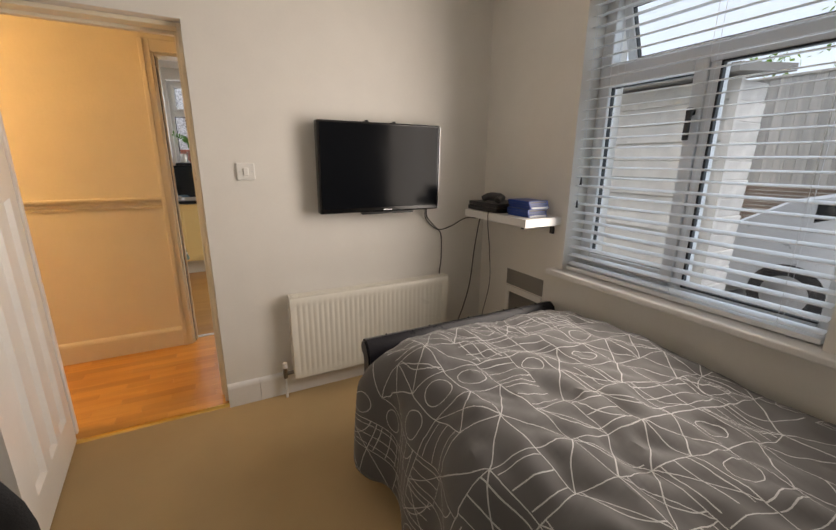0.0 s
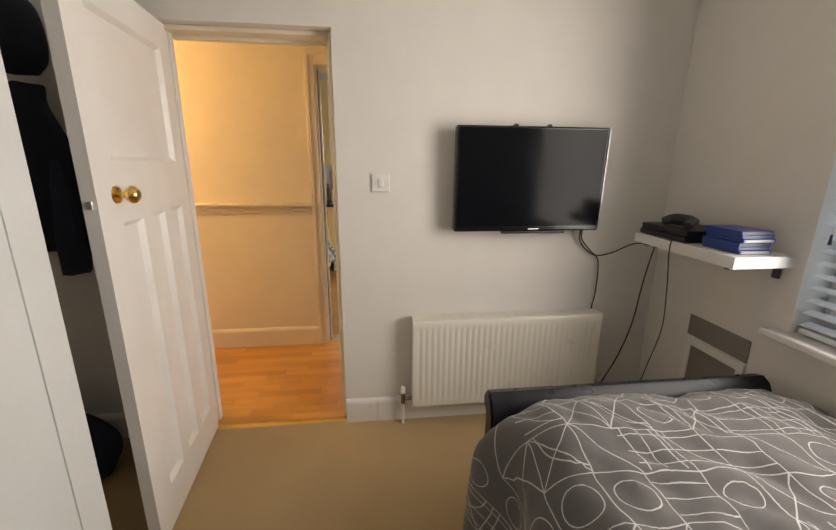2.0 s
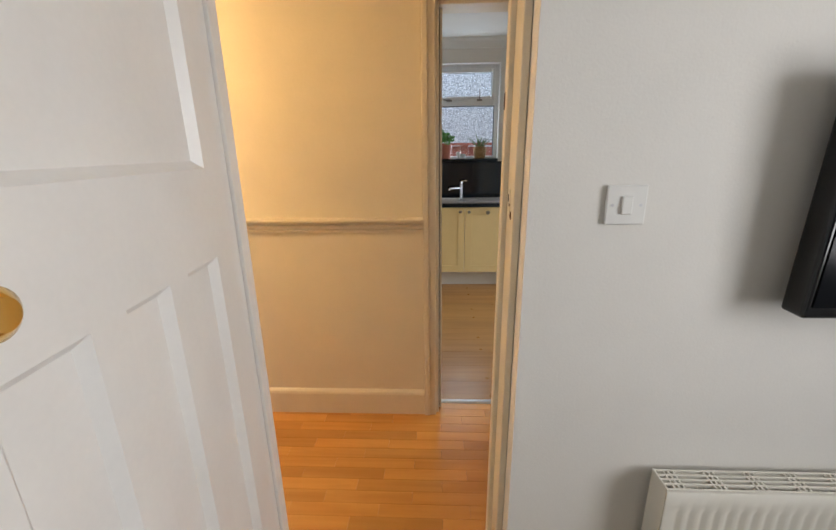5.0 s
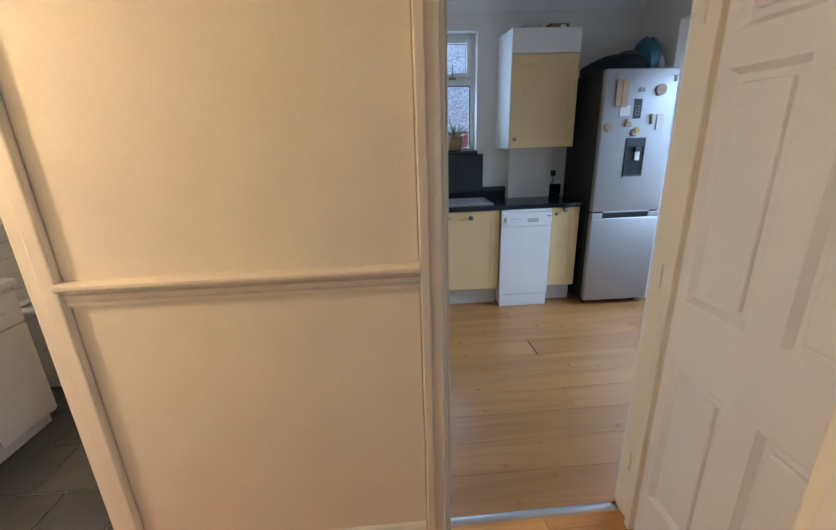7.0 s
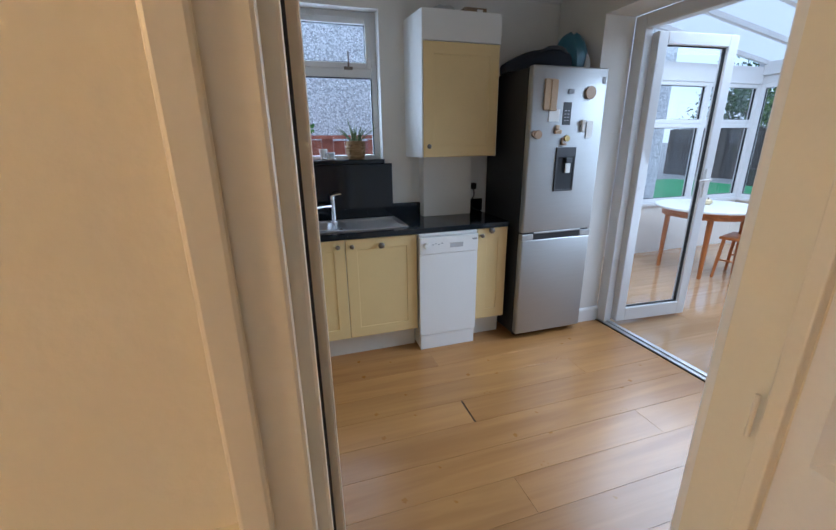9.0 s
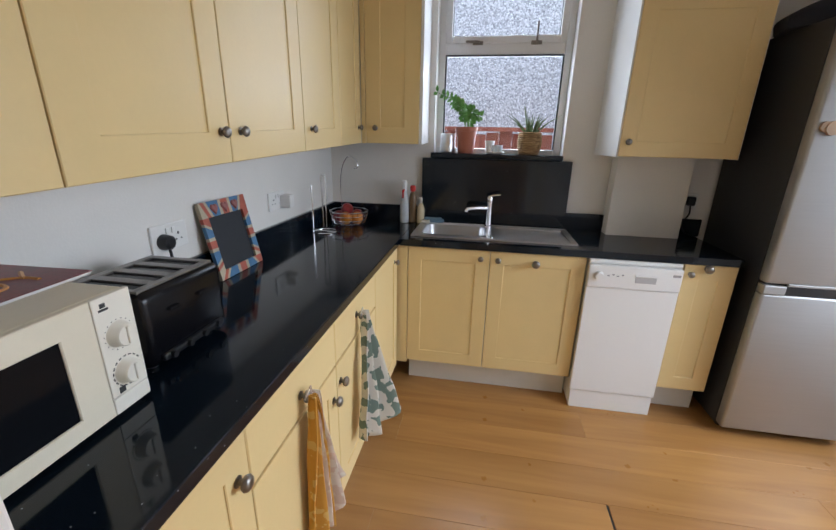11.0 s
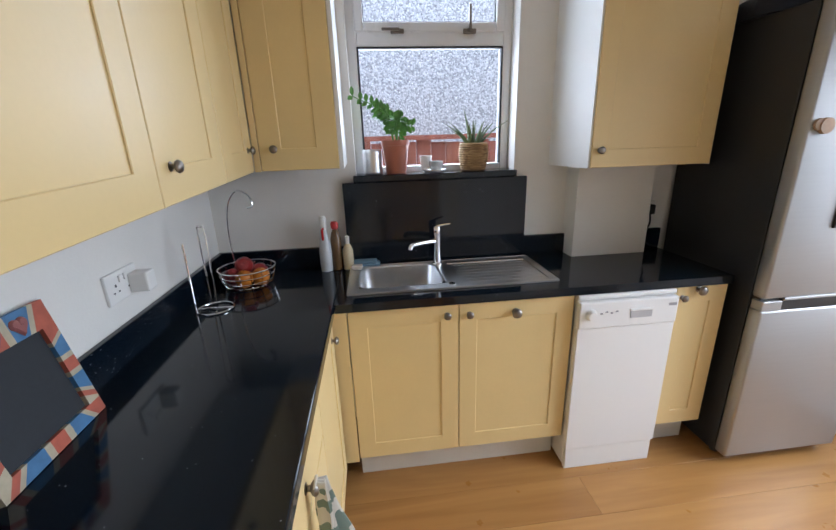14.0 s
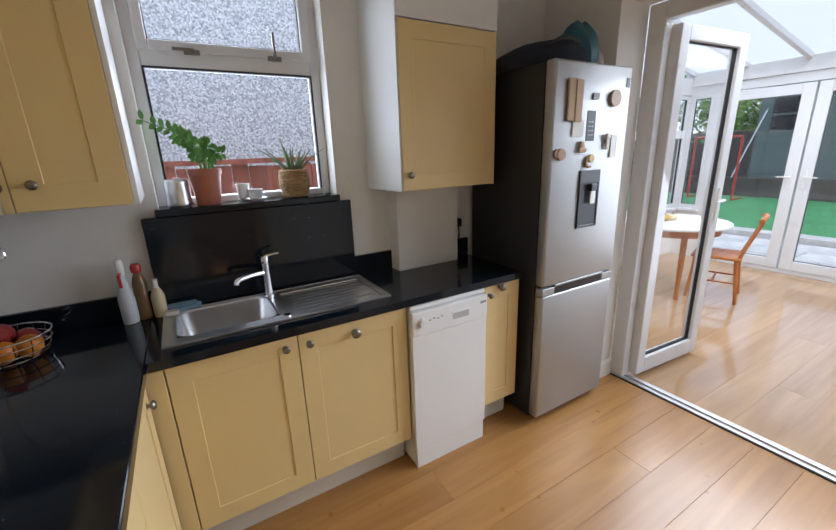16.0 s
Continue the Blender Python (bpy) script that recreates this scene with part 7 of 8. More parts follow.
# ---- tea towels on the drawer knobs ----
def towel(name, y, z_top, length, width, mat, label, seed, strip=None, flare=0.0, lift=0.0, drift=0.02):
    t = thing(name, BX + .03, y, z_top - length, label, "towel", "tea towels on knobs")
    bm = bmesh.new()
    n_u, n_v = 26, 30
    rows = []
    for j in range(n_v + 1):
        v = j / n_v
        spread = 0.14 + 0.86 * v ** 0.9
        row = []
        for i in range(n_u + 1):
            u = i / n_u * 2 - 1
            fold = math.sin(u * 7 + seed + v * 1.5) * (0.010 + 0.016 * v) + 0.008 * noise.noise(Vector((u * 3, v * 4, seed)))
            sag = (0.05 * (1 - abs(u)) + 0.10 * (u * .5 + .5)) * v * v
            side = (u * .5 + .5) ** 1.4 * v ** 1.3
            row.append(bm.verts.new((BX + .036 + fold + flare * side, y + u * width / 2 * spread + drift * v, z_top - v * (length - .05) - sag * .6 + lift * side)))
        rows.append(row)
    for j in range(n_v):
        for i in range(n_u):
            bm.faces.new((rows[j][i], rows[j + 1][i], rows[j + 1][i + 1], rows[j][i + 1]))
    c = part("cloth", bm, mat, t, smooth=True)
    md = c.modifiers.new("thickness", "SOLIDIFY")
    md.thickness = 0.004
    bb = bmesh.new()
    tube(bb, [(BX + .02, y - .012, z_top - .01), (BX + .026, y, z_top + .012), (BX + .02, y + .012, z_top - .01), (BX + .03, y + .006, z_top - .035)], 0.003, 6, 5)
    part("hanging_loop", bb, strip or mat, t, smooth=True)
    return t


def patterned(name, ground, figure, scale, cut):
    m = material(name, ground, 0.9, var=0.08)
    n, l = m.node_tree.nodes, m.node_tree.links
    co, nz, gt, mx = n.new("ShaderNodeTexCoord"), n.new("ShaderNodeTexNoise"), n.new("ShaderNodeMath"), n.new("ShaderNodeMixRGB")
    nz.inputs["Scale"].default_value, nz.inputs["Detail"].default_value = scale, 1.5
    gt.operation, gt.inputs[1].default_value = "GREATER_THAN", cut
    l.new(co.outputs["Object"], nz.inputs["Vector"])
    l.new(nz.outputs["Fac"], gt.inputs[0])
    mx.inputs["Color1"].default_value, mx.inputs["Color2"].default_value = (*ground, 1), (*figure, 1)
    l.new(gt.outputs[0], mx.inputs["Fac"])
    l.new(mx.outputs["Color"], n["Principled BSDF"].inputs["Base Color"])
    return m


leaf_cloth = patterned("leaf_print_cloth", (0.62, 0.6, 0.54), (0.16, 0.22, 0.19), 26, 0.52)
orange_cloth = patterned("orange_print_cloth", (0.55, 0.27, 0.035), (0.62, 0.40, 0.12), 30, 0.58)
pink_cloth = patterned("pale_pink_cloth", (0.6, 0.46, 0.38), (0.66, 0.58, 0.5), 30, 0.52)
towel("tea_towel", 2.443, 0.80, 0.56, 0.12, leaf_cloth, "white tea towel printed with grey-green leaves", 1.0, None, 0.13, 0.15, -0.03)
towel("tea_towel", 1.972, 0.772, 0.50, 0.11, orange_cloth, "orange patterned tea towel hanging on a knob", 2.5, pink_cloth)
t = towel("tea_towel", 1.985, 0.775, 0.52, 0.09, pink_cloth, "pale pink tea towel hanging beside the orange one", 4.0, None, 0.05, 0.18, 0.03)

# ---- conservatory ----
con_f = thing("door_3", CX0 + .03, 3.1, 0, "open white plastic glazed conservatory door", "door", "", "structure")
part("frame", boxes((CX0, CX0 + .068, 3.062, 3.158, 0.012, 2.238), (CX0, CX0 + .07, 1.502, 3.062, 2.15, 2.238), (CX0, CX0 + .07, 1.502, 1.57, 0.012, 2.15), bevel=0.006), upvc, con_f)
lm = pose(CX0 + .07, 3.072, 0.03, 0, 0, -4.0)
LW, LH, LT = 0.67, 2.10, 0.065
def leafbox(bm, *e, bev=0.006):
    return box(bm, *e, bev, 2, lm)
b = bmesh.new()
for e in ((0, .078, -LT, 0, 0, LH), (LW - .078, LW, -LT, 0, 0, LH), (.078, LW - .078, -LT, 0, 0, .11), (.078, LW - .078, -LT, 0, LH - .078, LH)):
    leafbox(b, *e)
lf = part("leaf", b, upvc, con_f)
b = bmesh.new()
for e in ((.076, .083, -.044, -.021, .11, LH - .078), (LW - .083, LW - .076, -.044, -.021, .11, LH - .078), (.078, LW - .078, -.044, -.021, .108, .117), (.078, LW - .078, -.044, -.021, LH - .083, LH - .076)):
    leafbox(b, *e, bev=0)
part("gasket", b, dark_rubber, lf, "black rubber glazing seal")
p = part("pane", leafbox(bmesh.new(), .078, LW - .078, -LT / 2 - .004, -LT / 2 + .004, .11, LH - .078, bev=0), pane_glass, lf, "clear door glass")
p.visible_shadow = False
b = bmesh.new()
for s in (-LT - .012, 0.0):
    leafbox(b, LW - .066, LW - .036, s, s + .012, 0.98, 1.2, bev=0.004)
tube(b, [lm @ Vector((LW - .05, -LT - .012, 1.12)), lm @ Vector((LW - .05, -LT - .045, 1.12)), lm @ Vector((LW - .16, -LT - .05, 1.115))], 0.008, 8, 4)
part("door_handle", b, white_plastic, lf, "white lever handle")

cons = thing("conservatory", 3.8, 2.8, 0, "white plastic lean-to conservatory with a translucent roof", "conservatory", "", "structure")
FR0, FR1 = CX1, CX1 + .07
leaves = ((3.41, 4.27), (2.60, 3.39))
part("frame", boxes((FR0, FR1, 4.27, 4.34, 0, 2.1), (FR0, FR1, 2.53, 2.60, 0, 2.1), (FR0, FR1, CY0, CY1 + .07, 2.1, 2.2), (FR0, FR1, CY1, CY1 + .07, 0, 2.1), (FR0, FR1, 2.60, 4.27, 0, .05), bevel=0.005), upvc, cons)
part("gutter_beam", one(FR0 - .03, FR1 + .05, CY0, CY1 + .07, 2.2, 2.36, 0.01), upvc, cons)
for a, c in leaves:
    s_ = sash(cons, FR0 - .01, FR1 - .005, a, c, .05, 2.09, .11, label="closed glazed garden door")
    hy = a + .055 if a > 3 else c - .055
    bb = bmesh.new()
    box(bb, FR0 - .02, FR0 - .01, hy - .014, hy + .014, 0.98, 1.19, 0.003)
    tube(bb, [(FR0 - .02, hy, 1.11), (FR0 - .05, hy, 1.11), (FR0 - .055, hy + (.11 if a > 3 else -.11), 1.108)], 0.008, 8, 4)
    part("door_handle", bb, white_plastic, s_, "white lever handle")
# fixed lights beside the doors, over low white walls
part("low_wall", boxes((FR0 + .005, FR1 - .005, CY0, 2.53, 0, 0.62), (FR0 + .005, FR1 - .005, 4.34, CY1, 0, 0.62), (CX0, FR0, CY1, CY1 + .1, 0, 0.62), (CX0, FR0, CY0 - .1, CY0, 0, 0.62)), wall_paint, cons)
part("sill", boxes((CX0, FR0, CY1 - .03, CY1 + .12, .62, .66), (FR0 - .03, FR1 + .03, 4.34, CY1, .62, .66), (FR0 - .03, FR1 + .03, CY0, 2.53, .62, .66), bevel=0.004), upvc, cons)
for a, c in ((4.34, CY1), (1.75, 2.53), (CY0, 1.75)):
    sash(cons, FR0, FR1 - .01, a, c, .66, 2.1, .05, label="fixed conservatory window")
for k in range(4):
    a = CX0 + k * (FR0 - CX0) / 4
    for z0_, z1_ in ((.66, 1.62), (1.62, 2.1)):
        sash(cons, CY1 + .01, CY1 + .07, a, a + (FR0 - CX0) / 4, z0_, z1_, .05, axis="y", label="fixed conservatory window")
        sash(cons, CY0 - .07, CY0 - .01, a, a + (FR0 - CX0) / 4, z0_, z1_, .05, axis="y", label="fixed conservatory window")
part("side_head", boxes((CX0, FR0, CY1, CY1 + .08, 2.1, 2.3), (CX0, FR0, CY0 - .08, CY0, 2.1, 2.3)), upvc, cons)
# roof: translucent sheets between rafters, rising towards the house
poly = bpy.data.materials.new("opal_polycarbonate")
poly.use_nodes = True
pn, plk = poly.node_tree.nodes, poly.node_tree.links
tr, df, mxs = pn.new("ShaderNodeBsdfTranslucent"), pn.new("ShaderNodeBsdfDiffuse"), pn.new("ShaderNodeMixShader")
tr.inputs["Color"].default_value = (0.85, 0.87, 0.88, 1)
df.inputs["Color"].default_value = (0.8, 0.8, 0.8, 1)
mxs.inputs["Fac"].default_value = 0.25
plk.new(tr.outputs["BSDF"], mxs.inputs[1])
plk.new(df.outputs["BSDF"], mxs.inputs[2])
plk.new(mxs.outputs["Shader"], pn["Material Output"].inputs["Surface"])
RZ_E, RZ_H = 2.36, 2.95
slope = math.degrees(math.atan2(RZ_H - RZ_E, FR1 - CX0))
rl = math.hypot(RZ_H - RZ_E, FR1 - CX0)
for k in range(6):
    a = CY0 + k * (CY1 - CY0) / 6
    rm = Matrix.Translation((CX0, 0, RZ_H)) @ pose(0, 0, 0, 0, slope, 0)
    sh = part("roof_sheet", one(0, rl, a + .02, a + (CY1 - CY0) / 6 - .02, 0.0, .012, 0, 1, rm), poly, cons, "opal roof sheet")
    sh.visible_shadow = False
for k in range(7):
    a = CY0 + k * (CY1 - CY0) / 6
    part("rafter", one(0, rl, a - .025, a + .025, -0.05, .03, 0.004, 2, rm), upvc, cons)
structure("wall_house_outside", boxes((CX0 - .02, CX0, CY0 - 2, CY1 + 1.5, H, 2.96), (CX0 - .25, CX0, 3.93, CY1 + 1.2, -.15, 2.96), (CX0 - .12, CX0, -0.68, 1.1, -.15, 2.7)), wall_paint, "rendered outer wall of the house", "wall")

# table, chair and squash
pine = wood("orange_pine", srgb(150, 84, 38), srgb(190, 118, 60), 0.35, 1.5, 0.06, along=2)
pine_x = wood("orange_pine_rail", srgb(150, 84, 38), srgb(190, 118, 60), 0.35, 1.5, 0.06, along=0)
TCX, TCY, TR = 4.15, 3.86, 0.50
tab = thing("dining_table", TCX, TCY, 0, "round white-topped dining table with wooden legs", "table")
part("tabletop", lathe(bmesh.new(), [(0, .715), (TR - .02, .715), (TR, .722), (TR, .738), (TR - .008, .745), (0, .745)], pose(TCX, TCY, 0), 48), gloss_white, tab, smooth=True)
part("apron", lathe(bmesh.new(), [(TR - .1, .64), (TR - .08, .64), (TR - .08, .714), (TR - .1, .714), (TR - .1, .64)], pose(TCX, TCY, 0), 40), pine_x, tab, "wooden apron", smooth=True)
for k in range(4):
    a = radians(45 + 90 * k)
    bb = bmesh.new()
    rod(bb, (TCX + .36 * math.cos(a), TCY + .36 * math.sin(a), 0), (TCX + .35 * math.cos(a), TCY + .35 * math.sin(a), .714), 0.02, 14, 0.03)
    part("leg", bb, pine, tab, smooth=True)
CHX, CHY = 4.32, 3.48
ch = thing("dining_chair", CHX, CHY, 0, "orange pine spindle-back dining chair at the table", "chair")
cm = pose(CHX, CHY, 0, 0, 0, 17)
b = one(-.2, .2, -.2, .2, .425, .455, 0.012, 3, cm)
part("seat", b, pine_x, ch, smooth=True)
for x, y, sx, sy in ((-.16, .16, -.03, .03), (.16, .16, .03, .03), (-.16, -.16, -.03, -.05), (.16, -.16, .03, -.05)):
    bb = bmesh.new()
    rod(bb, cm @ Vector((x + sx, y + sy, 0)), cm @ Vector((x, y, .43)), 0.014, 12, 0.018)
    part("leg", bb, pine, ch, smooth=True)
for x in (-.17, .17):
    bb = bmesh.new()
    rod(bb, cm @ Vector((x, -.18, .2)), cm @ Vector((x, .18, .2)), 0.009, 10)
    part("stretcher", bb, pine_x, ch, smooth=True)
bb = bmesh.new()
rod(bb, cm @ Vector((-.17, 0, .2)), cm @ Vector((.17, 0, .2)), 0.009, 10)
part("stretcher", bb, pine_x, ch, smooth=True)
for k in range(6):
    x = -.165 + k * .066
    bb = bmesh.new()
    rod(bb, cm @ Vector((x, -.18, .45)), cm @ Vector((x * 1.12, -.30, .81)), 0.009 if 0 < k < 5 else 0.013, 10)
    part("spindle", bb, pine, ch, smooth=True)
bb = bmesh.new()
tube(bb, [cm @ Vector(c) for c in ((-.21, -.285, .82), (-.1, -.305, .835), (0, -.31, .84), (.1, -.305, .835), (.21, -.285, .82))], 0.021, 10, 5)
part("top_rail", bb, pine_x, ch, smooth=True)
squash_m = material("mustard_squash", (0.5, 0.3, 0.04), 0.5, var=0.25, scale=20)
for i, (dx, dy, r, nm) in enumerate(((-.08, .05, .055, "squash"), (.03, .03, .05, "squash"))):
    q = thing(nm, TCX + dx, TCY + dy, .745, "yellow squash lying on the white table", "squash", "squashes on the table")
    part("flesh", lathe(bmesh.new(), [(0, 0.01), (.5 * r, 0), (r, .45 * r), (.95 * r, .9 * r), (.5 * r, 1.25 * r), (.15 * r, 1.15 * r)], pose(TCX + dx, TCY + dy, .745), 20), squash_m if i == 0 else cream_pl, q, smooth=True)
    bb = bmesh.new()
    rod(bb, (TCX + dx, TCY + dy, .745 + 1.1 * r), (TCX + dx + .01, TCY + dy, .745 + 1.5 * r), .008, 8, .005)
    part("stalk", bb, raw_wood, q)

# ---- outdoors ----
concrete = material("grey_concrete", (0.30, 0.29, 0.27), 0.9, var=0.2, scale=1.5, bump=0.4, bump_scale=40)
G = -0.15
structure("ground", one(-120, 120, -120, 120, G - .2, G), concrete, "grey concrete yard and ground", "ground")
# turf green lightened: the haze over the lawn is put into its colour
turf = material("artificial_turf", (0.06, 0.28, 0.10), 0.9, var=0.25, scale=3, fine=200, bump=0.8, bump_scale=300)
structure("lawn", one(8.8, 14.6, -4, 13, G, G + .02), turf, "bright green artificial lawn", "lawn")
white_stone = material("white_painted_stone", (0.6, 0.58, 0.54), 0.8, var=0.25, scale=6, bump=0.6, bump_scale=30, vary=0.15)
gw = structure("garden_wall", one(8.25, 8.6, -3, 10, G, G + .13), white_stone, "low white painted stone edging of the patio", "low wall")
sb_ = mesh_from(box(bmesh.new(), -.11, .11, -.19, .19, 0, .1, 0.02, 2), "stone")
sb_.materials.append(white_stone)
rng = random.Random(3)
for k in range(24):
    piece("stone", sb_, pose(8.66 + rng.uniform(-.03, .03), -1.5 + k * .4, G + rng.uniform(-.02, 0.0), 0, 0, rng.uniform(-6, 6)), gw)
patio = structure("pavement", one(5.85, 8.24, -1.5, 7.5, G, G + .004), concrete, "patio of pale uneven stone slabs", "patio")
slab_me = mesh_from(box(bmesh.new(), -.285, .285, -.285, .285, 0, .04, 0.012, 1), "slab")
slab_me.materials.append(white_stone)
for i in range(4):
    for j in range(12):
        piece("slab", slab_me, pose(6.16 + i * .59, 0.4 + j * .59 + (.29 if i % 2 else 0), G + rng.uniform(0, .012), rng.uniform(-.6, .6), rng.uniform(-.6, .6), rng.uniform(-1, 1)), patio)
dark_wood = wood("dark_fence_wood", srgb(52, 46, 42), srgb(86, 76, 68), 0.8, 0.8, 0.15, along=2)
brown_slat = wood("brown_slat_wood", srgb(104, 88, 76), srgb(138, 118, 102), 0.8, 0.8, 0.1, along=1)
grey_wood = wood("weathered_fence_wood", srgb(150, 148, 144), srgb(190, 186, 178), 0.85, 0.8, 0.15, along=2)
red_wood = wood("red_brown_fence_wood", srgb(158, 84, 68), srgb(196, 120, 98), 0.75, 0.8, 0.12, along=2)


def fence(name, label, along, at, a0, a1, h, mat, board=0.14, gap=0.004, z0=G, rails=True):
    f = thing(name, at if along == "y" else (a0 + a1) / 2, (a0 + a1) / 2 if along == "y" else at, z0, label, "fence")
    if along == "y":
        me = mesh_from(box(bmesh.new(), 0, .018, 0, board - gap, 0, h, 0.002, 1), "board")
    else:
        me = mesh_from(box(bmesh.new(), 0, board - gap, 0, .018, 0, h, 0.002, 1), "board")
    me.materials.append(mat)
    rg = random.Random(len(name) + int(at * 10))
    a = a0
    while a < a1:
        m = pose(at + rg.uniform(0, .006), a, z0 + rg.uniform(-.02, .02)) if along == "y" else pose(a, at + rg.uniform(0, .006), z0 + rg.uniform(-.015, .015))
        piece("board", me, m, f)
        a += board
    for zr in (.3, h - .3):
        part("rail", one(at + .02, at + .06, a0, a1, z0 + zr, z0 + zr + .08) if along == "y" else one(a0, a1, at + .02, at + .06, z0 + zr, z0 + zr + .08), mat, f)
    part("cap", one(at - .02, at + .05, a0, a1, z0 + h, z0 + h + .03) if along == "y" else one(a0, a1, at - .02, at + .05, z0 + h + .012, z0 + h + .045), mat, f)
    return f


fence("garden_fence", "dark stained close-board garden fence", "y", 16.5, -2, 15, 1.95, dark_wood, 0.2)
# shed
shed_paint = material("dark_green_grey_shed_paint", (0.085, 0.115, 0.11), 0.6, var=0.15, vary=0.1)
shed = thing("garden_shed", 15.6, 5.4, G, "dark green timber garden shed with a window", "shed")
me = mesh_from(box(bmesh.new(), 0, .03, 0, 3.6, 0, .148, 0.004, 1), "cladding_board")
me.materials.append(shed_paint)
for k in range(21):
    piece("cladding_board", me, pose(15.0, 3.6, G + .1 + k * .15, 0, 4, 0), shed)
part("wall", one(15.03, 16.3, 3.6, 7.2, G, G + 3.25), shed_paint, shed)
rb = bmesh.new()
extrude_profile(rb, [(0, 0), (1.6, .2), (1.6, .28), (0, .08)], (14.8, 3.4, G + 3.25), (14.8, 7.4, G + 3.25), out=(1, 0, 0))
part("roof", rb, dark_rubber, shed, "felted shed roof")
w_ = part("window", boxes((14.96, 15.02, 6.22, 6.94, 1.70, 1.77), (14.96, 15.02, 6.22, 6.94, 2.66, 2.73), (14.96, 15.02, 6.22, 6.29, 1.70, 2.73), (14.96, 15.02, 6.87, 6.94, 1.70, 2.73), (14.965, 15.015, 6.28, 6.88, 2.19, 2.23)), shed_paint, shed)
part("pane", one(14.985, 14.99, 6.28, 6.88, 1.76, 2.67), screen_glass, w_, "dark window glass")
bl = boxes((14.62, 14.9, 2.2, 10.5, G, G + .58), bevel=0.02)
tagged(part("sleeper_bed", bl, dark_wood), "dark timber raised bed beside the lawn", "raised bed")
# goal
red_paint = material("red_painted_tube", (0.55, 0.05, 0.03), 0.4)
goal = thing("football_goal", 13.4, 7.5, G, "red tubular football goal on the lawn", "goal")
for y in (6.9, 8.07):
    bb = bmesh.new(); rod(bb, (13.4, y, G + .02), (13.4, y, G + 1.80), .028, 12)
    part("post", bb, red_paint, goal, smooth=True)
    bb = bmesh.new(); rod(bb, (13.4, y, G + .04), (14.0, y, G + .04), .02, 12)
    part("base_bar", bb, red_paint, goal, smooth=True)
bb = bmesh.new(); rod(bb, (13.4, 6.9, G + 1.79), (13.4, 8.07, G + 1.79), .028, 12)
part("crossbar", bb, red_paint, goal, smooth=True)
pole = thing("garden_pole", 14.6, 7.2, G, "pale pole leaning on the shed", "pole")
bb = bmesh.new(); rod(bb, (14.55, 7.45, G + .58), (14.93, 7.0, G + 2.5), .02, 10)
part("shaft", bb, steel, pole, smooth=True)

leafage = material("tree_leaf", (0.19, 0.34, 0.06), 0.6, var=0.4, scale=3, vary=0.2)
leafage2 = material("tree_leaf_dark", (0.05, 0.10, 0.03), 0.6, var=0.4, scale=3, vary=0.2)
bark = wood("bark", srgb(70, 58, 46), srgb(110, 94, 76), 0.9, 0.6, 0.1, along=2)


def tree(x, y, h, r, seed, mat, label):
    rg = random.Random(seed)
    t = thing("tree", x, y, G, label, "tree")
    bb = bmesh.new()
    tube(bb, [(x, y, G - .05), (x + rg.uniform(-.1, .1), y, G + h * .35), (x + rg.uniform(-.2, .2), y + .1, G + h * .75)], lambda u: .14 * h / 4 * (1 - .75 * u), 9, 5)
    for k in range(7):
        a, z = rg.uniform(0, math.tau), G + h * rg.uniform(.35, .65)
        tube(bb, [(x, y, z), (x + math.cos(a) * r * .4, y + math.sin(a) * r * .4, z + h * .12), (x + math.cos(a) * r * .75, y + math.sin(a) * r * .75, z + h * .2)], lambda u: .05 * h / 4 * (1 - .8 * u), 6, 4)
    part("trunk", bb, bark, t, smooth=True)
    verts, faces = [], []
    clumps = [(Vector((rg.gauss(0, .5), rg.gauss(0, .5), rg.gauss(0, .42)))) for _ in range(34)]
    for c in clumps:
        centre = Vector((x, y, G + h * .68)) + Vector((c.x * r, c.y * r, c.z * h * .42))
        for _ in range(150):
            p = centre + Vector((rg.gauss(0, 1), rg.gauss(0, 1), rg.gauss(0, .8))) * r * .17
            a, b2 = Vector((rg.uniform(-1, 1), rg.uniform(-1, 1), rg.uniform(-1, 1))).normalized() * .085, Vector((rg.uniform(-1, 1), rg.uniform(-1, 1), rg.uniform(-1, 1))).normalized() * .045
            n0 = len(verts)
            verts += [p - a, p + b2, p + a, p - b2]
            faces.append((n0, n0 + 1, n0 + 2, n0 + 3))
    me = bpy.data.meshes.new("crown")
    me.from_pydata(verts, [], faces)
    me.materials.append(mat)
    ob = new("crown", me)
    ob.parent, ob.matrix_parent_inverse = t, t.matrix_basis.inverted()
    ob["kind"] = "stuff"
    return t


tree(18.6, 10.0, 3.9, 1.8, 5, leafage, "leafy green tree behind the garden fence")
tree(18.8, 8.2, 4.3, 1.7, 6, leafage, "bright green tree behind the garden fence")
tree(18.6, 13.2, 4.4, 1.9, 7, leafage2, "dark green tree behind the garden fence")
tree(13.5, 0.9, 4.4, 1.7, 8, leafage, "leafy tree behind the yard fence")

# neighbour's pebble-dashed wall and fence outside the kitchen window
dash = bpy.data.materials.new("pebble_dash")
dash.use_nodes = True
n_, l_ = dash.node_tree.nodes, dash.node_tree.links
pb_ = n_["Principled BSDF"]
pb_.inputs["Roughness"].default_value = 0.8
co_, vo_, no_ = n_.new("ShaderNodeTexCoord"), n_.new("ShaderNodeTexVoronoi"), n_.new("ShaderNodeTexNoise")
vo_.inputs["Scale"].default_value = 64
no_.inputs["Scale"].default_value, no_.inputs["Detail"].default_value = 14, 6
l_.new(co_.outputs["Object"], vo_.inputs["Vector"])
l_.new(co_.outputs["Object"], no_.inputs["Vector"])
sp_ = n_.new("ShaderNodeSeparateColor")
